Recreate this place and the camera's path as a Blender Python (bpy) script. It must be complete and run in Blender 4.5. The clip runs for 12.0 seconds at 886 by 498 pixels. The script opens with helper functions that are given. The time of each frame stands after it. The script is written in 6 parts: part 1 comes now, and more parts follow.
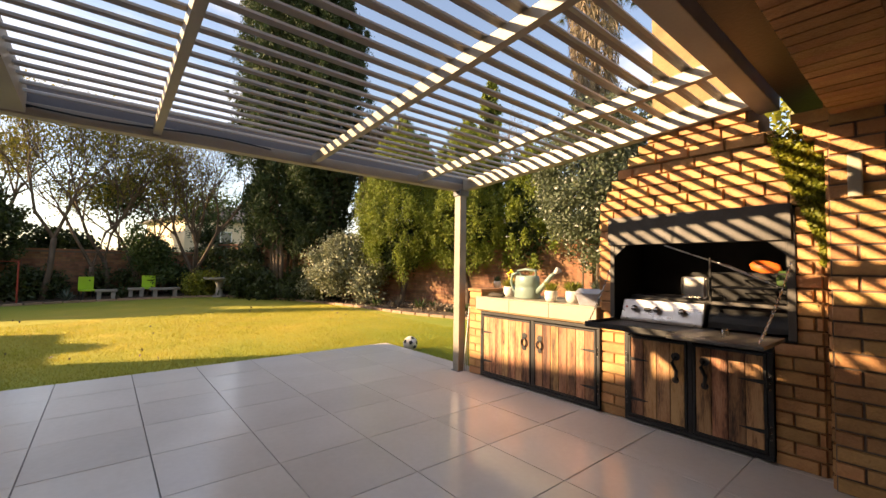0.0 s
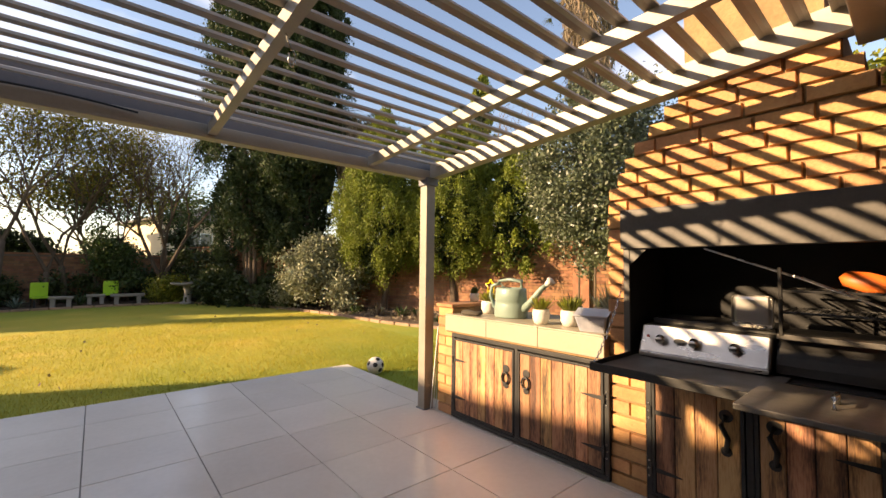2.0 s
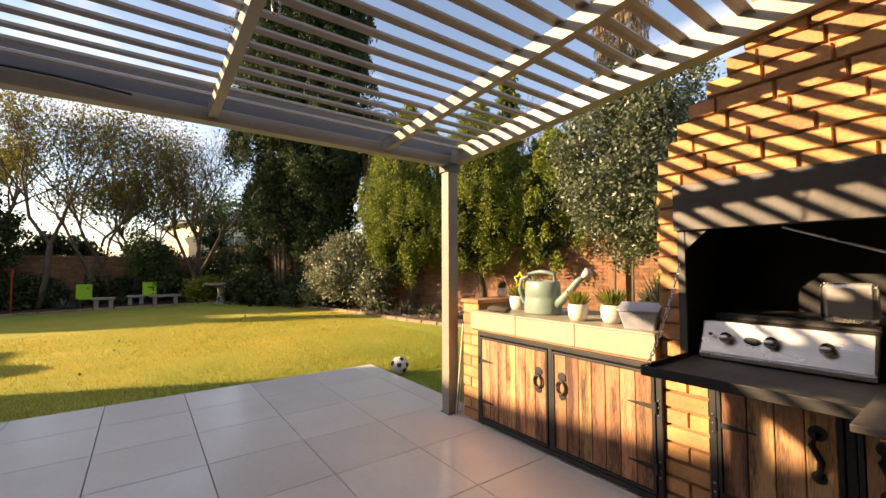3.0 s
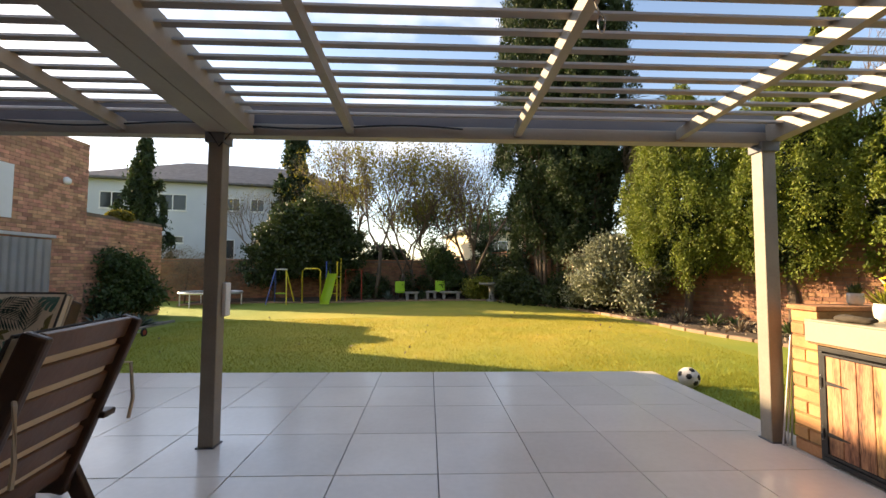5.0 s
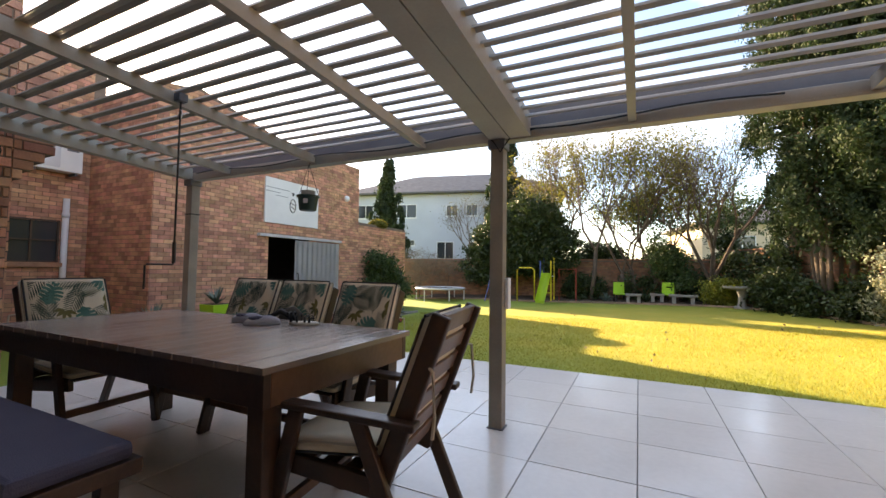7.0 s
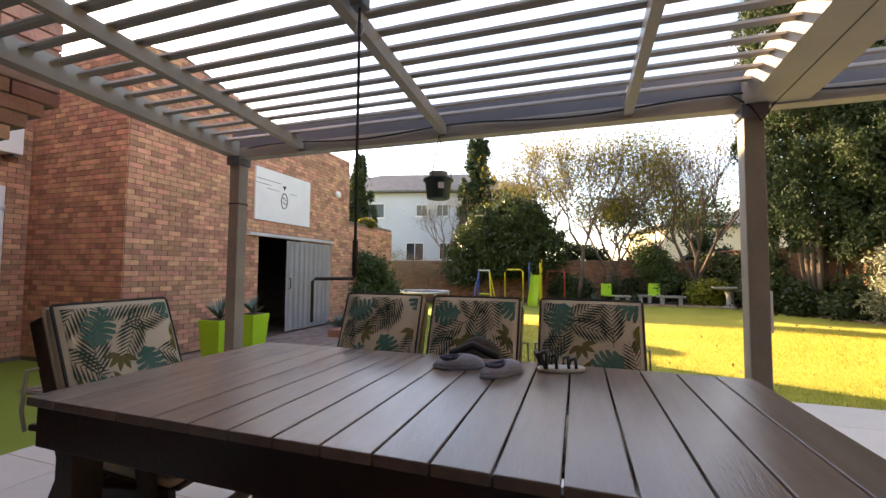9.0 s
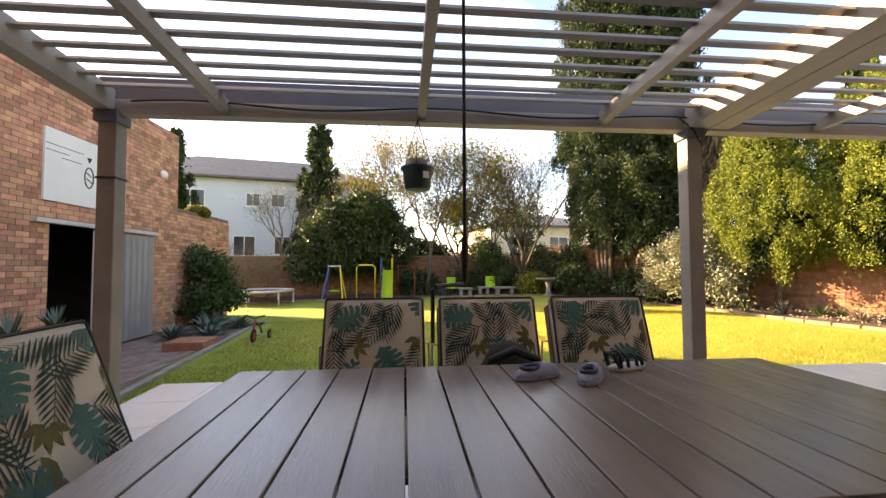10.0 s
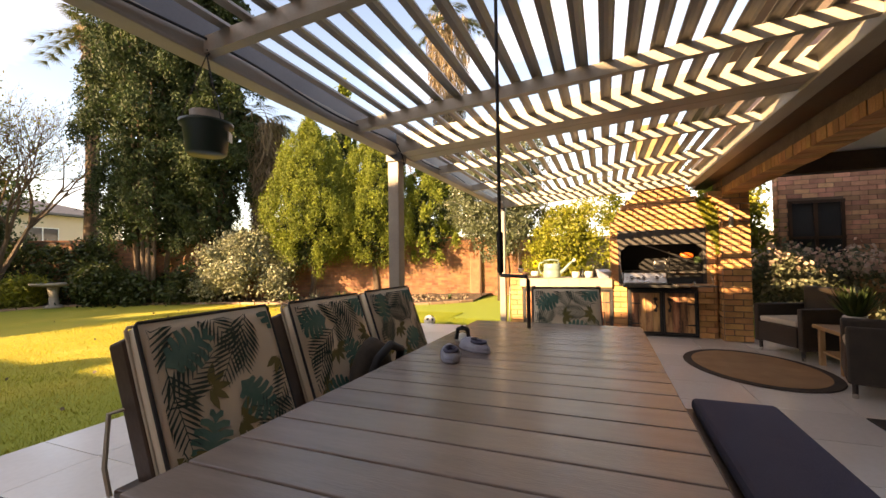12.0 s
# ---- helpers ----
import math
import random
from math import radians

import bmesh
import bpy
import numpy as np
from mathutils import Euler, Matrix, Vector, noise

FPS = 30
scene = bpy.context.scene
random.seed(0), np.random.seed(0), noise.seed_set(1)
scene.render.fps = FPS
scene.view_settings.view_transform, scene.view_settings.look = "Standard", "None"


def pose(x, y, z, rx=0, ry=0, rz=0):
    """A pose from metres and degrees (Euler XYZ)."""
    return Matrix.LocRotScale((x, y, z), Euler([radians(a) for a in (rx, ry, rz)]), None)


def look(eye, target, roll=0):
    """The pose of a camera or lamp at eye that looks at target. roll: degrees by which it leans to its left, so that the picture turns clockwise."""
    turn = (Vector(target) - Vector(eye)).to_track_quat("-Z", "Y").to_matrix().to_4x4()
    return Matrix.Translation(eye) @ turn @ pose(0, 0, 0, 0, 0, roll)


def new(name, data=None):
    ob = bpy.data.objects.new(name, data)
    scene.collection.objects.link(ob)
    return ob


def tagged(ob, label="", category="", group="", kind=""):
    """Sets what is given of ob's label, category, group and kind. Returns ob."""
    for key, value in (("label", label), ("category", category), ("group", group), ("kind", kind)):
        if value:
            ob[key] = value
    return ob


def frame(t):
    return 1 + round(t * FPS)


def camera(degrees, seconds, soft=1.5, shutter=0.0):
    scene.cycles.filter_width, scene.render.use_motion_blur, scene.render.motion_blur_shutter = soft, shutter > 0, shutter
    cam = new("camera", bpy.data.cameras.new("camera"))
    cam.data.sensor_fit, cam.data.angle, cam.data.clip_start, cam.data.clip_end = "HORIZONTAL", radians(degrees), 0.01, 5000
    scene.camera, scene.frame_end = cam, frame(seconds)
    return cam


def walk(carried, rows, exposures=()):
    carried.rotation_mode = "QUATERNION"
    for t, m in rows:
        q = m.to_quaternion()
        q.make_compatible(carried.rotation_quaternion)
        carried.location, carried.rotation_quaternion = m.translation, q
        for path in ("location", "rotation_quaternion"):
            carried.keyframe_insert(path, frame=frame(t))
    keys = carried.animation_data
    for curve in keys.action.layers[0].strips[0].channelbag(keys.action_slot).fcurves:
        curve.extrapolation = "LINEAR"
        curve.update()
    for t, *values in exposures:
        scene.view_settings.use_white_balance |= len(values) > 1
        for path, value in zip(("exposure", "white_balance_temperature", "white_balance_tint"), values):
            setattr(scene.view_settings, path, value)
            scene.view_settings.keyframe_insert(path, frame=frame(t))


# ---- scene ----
EXPOSURES = [(0, 1.6, 8000, 20), (2.7, 1.4, 7700, 20), (4.5, 1.45, 7500, 17), (5.5, 1.78, 7200, 16), (7.5, 2.38, 7500, 18), (9.5, 2.52, 8000, 22), (10.5, 2.3, 8100, 22), (12, 2.1, 9100, 24)]
cam = camera(94.8, 12.0)
PATH = [
    (0, (0.66, -3.592, 1.207), (1.936, -2.054, 1.295), 0.8),
    (0.5, (0.822, -3.456, 1.218), (2.106, -1.925, 1.299), 0.7),
    (1, (1.047, -3.326, 1.227), (2.34, -1.802, 1.302), 0.5),
    (1.5, (1.314, -3.173, 1.269), (2.609, -1.65, 1.348), 0.4),
    (2, (1.544, -3.001, 1.278), (2.84, -1.48, 1.374), 0.6),
    (2.5, (1.742, -2.843, 1.222), (3.018, -1.307, 1.334), 0.7),
    (2.7, (1.787, -2.799, 1.233), (3.043, -1.245, 1.334), 0.3),
    (4.3, (1.535, -2.831, 1.191), (2.024, -0.895, 1.302), 0.1),
    (4.5, (1.512, -2.833, 1.196), (1.872, -0.869, 1.302), 0.1),
    (5, (1.464, -2.855, 1.181), (1.535, -0.859, 1.287), 0.3),
    (5.5, (1.414, -2.863, 1.175), (1.24, -0.874, 1.279), 0.3),
    (6, (1.34, -2.887, 1.165), (0.929, -0.932, 1.27), 0.5),
    (6.5, (1.221, -2.919, 1.162), (0.566, -1.032, 1.262), 0.8),
    (7, (0.946, -2.922, 1.153), (0.081, -1.122, 1.249), 0.8),
    (7.5, (0.581, -2.902, 1.177), (-0.4, -1.162, 1.268), 0.9),
    (7.7, (0.426, -2.87, 1.182), (-0.573, -1.14, 1.273), 0.9),
    (9.3, (-1.258, -2.650, 1.192), (-1.668, -0.696, 1.296), 0.3),
    (9.5, (-1.460, -2.630, 1.196), (-1.700, -0.646, 1.296), 0.2),
    (10, (-1.922, -2.553, 1.212), (-1.729, -0.564, 1.293), -0.2),
    (10.5, (-2.374, -2.367, 1.18), (-1.652, -0.504, 1.281), -0.5),
    (11, (-2.692, -2.215, 1.182), (-1.504, -0.608, 1.262), -1.1),
    (11.5, (-2.931, -1.988, 1.18), (-1.345, -0.772, 1.259), -0.8),
    (12, (-3.086, -1.645, 1.208), (-1.227, -0.91, 1.264), -0.8),
]
walk(cam, [(t, look(eye, aim, lean)) for t, eye, aim, lean in PATH], EXPOSURES)

# ---- world and sun ----
SUN_WAY = Vector((0.88, -0.475, -0.325)).normalized()
world = bpy.data.worlds.new("sky")
scene.world = world
world.use_nodes = True
wn, wl = world.node_tree.nodes, world.node_tree.links
wn.clear()
sky = wn.new("ShaderNodeTexSky")
sky.sky_type, sky.sun_disc = "NISHITA", False
sky.sun_elevation, sky.sun_rotation = radians(18.0), radians(298.4)
sky.air_density, sky.dust_density, sky.ozone_density = 1.0, 0.6, 1.5
wcoord, wnoise, wramp = wn.new("ShaderNodeTexCoord"), wn.new("ShaderNodeTexNoise"), wn.new("ShaderNodeValToRGB")
wmap = wn.new("ShaderNodeMapping")
wmap.inputs["Scale"].default_value = (1, 1, 2.2)
wnoise.inputs["Scale"].default_value, wnoise.inputs["Detail"].default_value = 2.3, 6
wramp.color_ramp.elements[0].position, wramp.color_ramp.elements[1].position = 0.51, 0.74
wmix, wback, wout = wn.new("ShaderNodeMix"), wn.new("ShaderNodeBackground"), wn.new("ShaderNodeOutputWorld")
wmix.data_type = "RGBA"
wmix.inputs[7].default_value = (4.7, 4.95, 5.5, 1)
wback.inputs["Strength"].default_value = 0.12
wl.new(wcoord.outputs["Generated"], wmap.inputs["Vector"])
wl.new(wmap.outputs["Vector"], wnoise.inputs["Vector"])
wl.new(wnoise.outputs["Fac"], wramp.inputs["Fac"])
wl.new(wramp.outputs["Color"], wmix.inputs["Factor"])
wl.new(sky.outputs["Color"], wmix.inputs[6])
wl.new(wmix.outputs[2], wback.inputs["Color"])
wl.new(wback.outputs["Background"], wout.inputs["Surface"])
sun = new("sun", bpy.data.lights.new("sun", "SUN"))
sun.data.energy, sun.data.angle, sun.data.color = 5.4, radians(0.55), (1.0, 0.80, 0.52)
sun.matrix_world = look((0, 0, 20), Vector((0, 0, 20)) + SUN_WAY)


# ---- materials ----
def mat(name, a, b=None, scale=4.0, rough=0.6, metal=0.0, bump=0.15, fine=60.0, rand=0.0, leaf=0.0, coat=0.0, stretch=(1, 1, 1), island=False):
    """A surface of two mixed tones at two scales, with fine relief; rand varies it piece by piece; leaf lets light through."""
    m = bpy.data.materials.new(name)
    m.use_nodes = True
    n, l = m.node_tree.nodes, m.node_tree.links
    p = n["Principled BSDF"]
    b = b or tuple(c * 0.75 for c in a)
    geo, mp = n.new("ShaderNodeNewGeometry"), n.new("ShaderNodeMapping")
    mp.inputs["Scale"].default_value = stretch
    l.new(geo.outputs["Position"], mp.inputs["Vector"])
    big, small = n.new("ShaderNodeTexNoise"), n.new("ShaderNodeTexNoise")
    big.inputs["Scale"].default_value, big.inputs["Detail"].default_value = scale, 5
    small.inputs["Scale"].default_value, small.inputs["Detail"].default_value = fine, 3
    for t in (big, small):
        l.new(mp.outputs["Vector"], t.inputs["Vector"])
    add = n.new("ShaderNodeMath")
    add.operation = "MULTIPLY_ADD"
    add.inputs[1].default_value = 0.45
    l.new(small.outputs["Fac"], add.inputs[0])
    l.new(big.outputs["Fac"], add.inputs[2])
    ramp = n.new("ShaderNodeValToRGB")
    ramp.color_ramp.elements[0].position, ramp.color_ramp.elements[1].position = 0.5, 0.98
    ramp.color_ramp.elements[0].color, ramp.color_ramp.elements[1].color = (*a, 1), (*b, 1)
    l.new(add.outputs[0], ramp.inputs["Fac"])
    col = ramp.outputs["Color"]
    if rand:
        src = geo.outputs["Random Per Island"] if island else n.new("ShaderNodeObjectInfo").outputs["Random"]
        hsv, rng, hue = n.new("ShaderNodeHueSaturation"), n.new("ShaderNodeMapRange"), n.new("ShaderNodeMapRange")
        rng.inputs["To Min"].default_value, rng.inputs["To Max"].default_value = 1 - rand, 1 + rand
        hue.inputs["To Min"].default_value, hue.inputs["To Max"].default_value = 0.5 - rand * 0.05, 0.5 + rand * 0.04
        l.new(src, rng.inputs["Value"])
        mul = n.new("ShaderNodeMath")
        mul.operation = "MULTIPLY"
        mul.inputs[1].default_value = 7.31
        fr = n.new("ShaderNodeMath")
        fr.operation = "FRACT"
        l.new(src, mul.inputs[0])
        l.new(mul.outputs[0], fr.inputs[0])
        l.new(fr.outputs[0], hue.inputs["Value"])
        l.new(rng.outputs["Result"], hsv.inputs["Value"])
        l.new(hue.outputs["Result"], hsv.inputs["Hue"])
        l.new(col, hsv.inputs["Color"])
        col = hsv.outputs["Color"]
    l.new(col, p.inputs["Base Color"])
    rr = n.new("ShaderNodeMapRange")
    rr.inputs["To Min"].default_value, rr.inputs["To Max"].default_value = max(0.03, rough - 0.1), min(1, rough + 0.1)
    l.new(big.outputs["Fac"], rr.inputs["Value"])
    l.new(rr.outputs["Result"], p.inputs["Roughness"])
    p.inputs["Metallic"].default_value = metal
    p.inputs["Coat Weight"].default_value = coat
    if bump:
        bp = n.new("ShaderNodeBump")
        bp.inputs["Strength"].default_value, bp.inputs["Distance"].default_value = bump, 0.01
        l.new(small.outputs["Fac"], bp.inputs["Height"])
        l.new(bp.outputs["Normal"], p.inputs["Normal"])
    if leaf:
        tr, mx = n.new("ShaderNodeBsdfTranslucent"), n.new("ShaderNodeMixShader")
        mx.inputs["Fac"].default_value = leaf
        l.new(col, tr.inputs["Color"])
        l.new(p.outputs["BSDF"], mx.inputs[1])
        l.new(tr.outputs["BSDF"], mx.inputs[2])
        l.new(mx.outputs["Shader"], n["Material Output"].inputs["Surface"])
    return m


def glass_mat(name, tint=(0.9, 0.95, 0.95), rough=0.02):
    m = bpy.data.materials.new(name)
    m.use_nodes = True
    p = m.node_tree.nodes["Principled BSDF"]
    p.inputs["Base Color"].default_value = (*tint, 1)
    p.inputs["Transmission Weight"].default_value, p.inputs["Roughness"].default_value, p.inputs["IOR"].default_value = 1, rough, 1.45
    return m


M = {
    "tile": mat("floor_tile", (0.76, 0.715, 0.65), (0.67, 0.625, 0.56), 1.6, 0.18, bump=0.04, fine=25, rand=0.05),
    "grout": mat("grout", (0.27, 0.25, 0.225), None, 5, 0.9),
    "lawn": mat("lawn", (0.31, 0.30, 0.026), (0.50, 0.36, 0.06), 0.9, 0.9, bump=0.9, fine=90),
    "grass": mat("grass_blade", (0.32, 0.33, 0.028), (0.52, 0.39, 0.065), 1.1, 0.7, bump=0, rand=0.3, leaf=0.35, island=True),
    "soil": mat("soil", (0.06, 0.04, 0.025), (0.11, 0.075, 0.048), 2.0, 0.95, bump=0.8, fine=50),
    "brick_gold": mat("golden_face_brick", (0.56, 0.305, 0.12), (0.39, 0.19, 0.078), 7, 0.8, bump=0.5, fine=70, rand=0.22),
    "brick_far": mat("brown_face_brick", (0.60, 0.32, 0.195), (0.38, 0.19, 0.115), 6, 0.82, bump=0.4, fine=60, rand=0.34, island=True),
    "brick_house": mat("brown_house_brick", (0.60, 0.32, 0.195), (0.38, 0.19, 0.115), 6, 0.82, bump=0.4, fine=60, rand=0.34),
    "brick_wall": mat("garden_wall_brick", (0.32, 0.16, 0.08), (0.19, 0.09, 0.05), 5, 0.85, bump=0.4, fine=60, rand=0.25, island=True),
    "mortar": mat("mortar", (0.20, 0.15, 0.115), (0.13, 0.10, 0.075), 6, 0.95, bump=0.4),
    "mortar_gold": mat("sand_mortar", (0.30, 0.19, 0.09), (0.2, 0.12, 0.06), 6, 0.95, bump=0.4),
    "paint": mat("taupe_painted_steel", (0.36, 0.32, 0.26), (0.30, 0.265, 0.215), 3, 0.45, bump=0.05),
    "slat": mat("taupe_slat_paint", (0.37, 0.34, 0.295), (0.31, 0.285, 0.25), 3, 0.4, bump=0.04),
    "gutter": mat("grey_gutter_paint", (0.13, 0.135, 0.15), (0.10, 0.105, 0.12), 3, 0.5, bump=0.05),
    "post": mat("post_paint", (0.28, 0.245, 0.195), (0.21, 0.185, 0.15), 6, 0.5, bump=0.08),
    "black": mat("black_steel", (0.018, 0.018, 0.019), (0.035, 0.033, 0.03), 6, 0.5, metal=0.3, bump=0.08),
    "hood": mat("charcoal_hood_steel", (0.075, 0.068, 0.06), (0.05, 0.045, 0.04), 5, 0.5, metal=0.3, bump=0.05),
    "soot": mat("soot_steel", (0.012, 0.012, 0.012), (0.022, 0.02, 0.018), 5, 0.8, bump=0.1),
    "shelf_steel": mat("worn_grey_shelf_steel", (0.19, 0.17, 0.145), (0.11, 0.10, 0.085), 5, 0.42, metal=0.3, bump=0.08),
    "inox": mat("stainless_steel", (0.56, 0.54, 0.51), (0.5, 0.48, 0.45), 6, 0.3, metal=1, bump=0.0, stretch=(1, 1, 3)),
    "chrome": mat("chrome", (0.7, 0.69, 0.67), None, 8, 0.18, metal=1, bump=0),
    "plank": mat("weathered_cupboard_plank", (0.50, 0.25, 0.10), (0.27, 0.13, 0.055), 5, 0.65, bump=0.35, fine=40, rand=0.35, stretch=(1, 4, 0.5)),
    "counter": mat("cream_counter_tile", (0.36, 0.315, 0.235), (0.31, 0.27, 0.2), 3, 0.4, bump=0.05, rand=0.04),
    "table": mat("dark_stained_table_wood", (0.215, 0.162, 0.13), (0.275, 0.208, 0.168), 3, 0.22, bump=0.12, fine=45, rand=0.14, stretch=(6, 0.7, 6)),
    "dark_wood": mat("dark_chair_wood", (0.04, 0.021, 0.013), (0.075, 0.038, 0.02), 4, 0.42, bump=0.15, fine=40, stretch=(1, 1, 1)),
    "warm_wood": mat("brown_chair_slat_wood", (0.16, 0.075, 0.035), (0.10, 0.045, 0.02), 4, 0.4, bump=0.15, fine=40),
    "light_wood": mat("pale_timber", (0.42, 0.25, 0.12), (0.32, 0.18, 0.08), 4, 0.55, bump=0.2),
    "white": mat("white_paint", (0.78, 0.78, 0.77), (0.7, 0.7, 0.69), 2, 0.5, bump=0.05),
    "white_wall": mat("white_plaster", (0.55, 0.58, 0.64), (0.48, 0.51, 0.57), 0.6, 0.85, bump=0.1),
    "cream_wall": mat("cream_plaster", (0.66, 0.55, 0.40), (0.58, 0.47, 0.34), 0.6, 0.85, bump=0.1),
    "roof": mat("grey_roof_tile", (0.14, 0.13, 0.13), (0.09, 0.085, 0.085), 3, 0.75, bump=0.3),
    "dark_glass": mat("dark_window_glass", (0.03, 0.035, 0.04), (0.05, 0.055, 0.06), 1, 0.1, bump=0),
    "galv": mat("galvanised_sheet", (0.62, 0.62, 0.63), (0.5, 0.5, 0.52), 2, 0.42, metal=0.3, bump=0.05),
    "bark": mat("bark", (0.13, 0.09, 0.06), (0.06, 0.042, 0.03), 8, 0.9, bump=0.9, fine=40, stretch=(1, 1, 0.3)),
    "twig": mat("pale_twig_bark", (0.20, 0.15, 0.11), (0.12, 0.085, 0.06), 8, 0.9, bump=0.5),
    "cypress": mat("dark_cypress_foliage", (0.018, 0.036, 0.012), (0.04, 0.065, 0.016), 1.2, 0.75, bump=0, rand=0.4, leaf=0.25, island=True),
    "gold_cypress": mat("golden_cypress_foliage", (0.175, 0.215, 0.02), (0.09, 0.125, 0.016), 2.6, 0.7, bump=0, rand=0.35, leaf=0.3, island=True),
    "bay": mat("bay_tree_foliage", (0.022, 0.042, 0.010), (0.05, 0.07, 0.015), 1.5, 0.5, bump=0, rand=0.4, leaf=0.25, island=True),
    "olive": mat("grey_green_foliage", (0.11, 0.13, 0.075), (0.06, 0.08, 0.04), 2, 0.4, bump=0, rand=0.5, leaf=0.2, island=True),
    "pale_leaf": mat("variegated_foliage", (0.34, 0.34, 0.22), (0.06, 0.09, 0.04), 5, 0.5, bump=0, rand=0.5, leaf=0.25, island=True),
    "autumn": mat("yellow_green_foliage", (0.20, 0.17, 0.025), (0.12, 0.13, 0.02), 1.5, 0.65, bump=0, rand=0.4, leaf=0.45, island=True),
    "creeper": mat("bright_creeper_foliage", (0.27, 0.27, 0.03), (0.13, 0.16, 0.02), 3, 0.5, bump=0, rand=0.4, leaf=0.4, island=True),
    "shrub": mat("green_shrub_foliage", (0.06, 0.10, 0.025), (0.035, 0.06, 0.015), 3, 0.6, bump=0, rand=0.4, leaf=0.3, island=True),
    "agave": mat("blue_green_succulent", (0.12, 0.17, 0.13), (0.08, 0.12, 0.09), 4, 0.55, bump=0.05, rand=0.2, island=True),
    "thatch": mat("dead_palm_frond", (0.22, 0.17, 0.11), (0.13, 0.095, 0.06), 3, 0.85, bump=0.2, rand=0.35, island=True),
    "palm": mat("palm_frond", (0.16, 0.17, 0.07), (0.10, 0.11, 0.04), 3, 0.6, bump=0, rand=0.3, leaf=0.2, island=True),
    "lime": mat("lime_green_plastic", (0.36, 0.62, 0.03), (0.31, 0.55, 0.025), 3, 0.4, bump=0.03),
    "lime_slide": mat("yellow_green_slide_plastic", (0.52, 0.72, 0.03), (0.46, 0.65, 0.03), 3, 0.35, bump=0.02),
    "stone": mat("pale_garden_stone", (0.30, 0.275, 0.235), (0.2, 0.18, 0.155), 4, 0.85, bump=0.5),
    "edging": mat("terracotta_edging", (0.33, 0.21, 0.13), (0.22, 0.145, 0.095), 3, 0.85, bump=0.4, rand=0.15),
    "ceramic": mat("white_pot_ceramic", (0.72, 0.69, 0.62), (0.5, 0.47, 0.42), 14, 0.45, bump=0.1),
    "mint": mat("pale_mint_plastic", (0.21, 0.285, 0.245), (0.19, 0.255, 0.22), 3, 0.38, bump=0.02),
    "yellow": mat("yellow_plastic", (0.75, 0.58, 0.03), None, 3, 0.4, bump=0),
    "blue": mat("blue_paint", (0.05, 0.09, 0.30), None, 3, 0.4, bump=0),
    "red": mat("red_paint", (0.38, 0.05, 0.03), None, 3, 0.45, bump=0),
    "orange": mat("orange_plastic", (0.75, 0.16, 0.03), None, 3, 0.45, bump=0),
    "green_plastic": mat("dark_green_plastic", (0.012, 0.035, 0.022), None, 3, 0.4, bump=0.02),
    "cushion": mat("navy_bench_fabric", (0.07, 0.07, 0.115), (0.095, 0.095, 0.14), 5, 0.9, bump=0.4, fine=250),
    "piping": mat("cream_piping", (0.55, 0.48, 0.36), None, 3, 0.8, bump=0.1),
    "dark_piping": mat("dark_piping", (0.05, 0.045, 0.04), None, 3, 0.8, bump=0.1),
    "grey_felt": mat("grey_felt", (0.26, 0.27, 0.32), (0.40, 0.40, 0.45), 14, 0.95, bump=0.5, fine=150),
    "wicker": mat("dark_wicker", (0.028, 0.02, 0.015), (0.05, 0.036, 0.026), 10, 0.55, bump=0.5, fine=120),
    "rug": mat("sisal_rug", (0.33, 0.20, 0.10), (0.26, 0.15, 0.075), 5, 0.95, bump=0.5, fine=200),
    "rug_rim": mat("dark_rug_border", (0.045, 0.032, 0.024), None, 5, 0.95, bump=0.4, fine=200),
    "rubber": mat("black_rubber", (0.015, 0.015, 0.015), None, 5, 0.7, bump=0.1),
    "canvas": mat("olive_brown_canvas", (0.07, 0.056, 0.04), (0.04, 0.032, 0.024), 8, 0.9, bump=0.3),
    "flower": mat("pale_pink_petal", (0.75, 0.45, 0.35), (0.8, 0.7, 0.55), 5, 0.6, bump=0, rand=0.2, leaf=0.3, island=True),
    "paving": mat("path_brick", (0.26, 0.19, 0.16), (0.17, 0.125, 0.105), 6, 0.85, bump=0.4, rand=0.25, island=True),
}

# dark knots and weather stains on the cupboard planks
ramp = next(n for n in M["plank"].node_tree.nodes if n.type == "VALTORGB").color_ramp
ramp.elements[0].position, ramp.elements[1].position = 0.55, 0.97
ramp.elements[0].color, ramp.elements[1].color = (0.43, 0.245, 0.12, 1), (0.04, 0.022, 0.013, 1)
for at_, tone in ((0.68, (0.37, 0.19, 0.082, 1)), (0.80, (0.20, 0.10, 0.047, 1))):
    ramp.elements.new(at_).color = tone
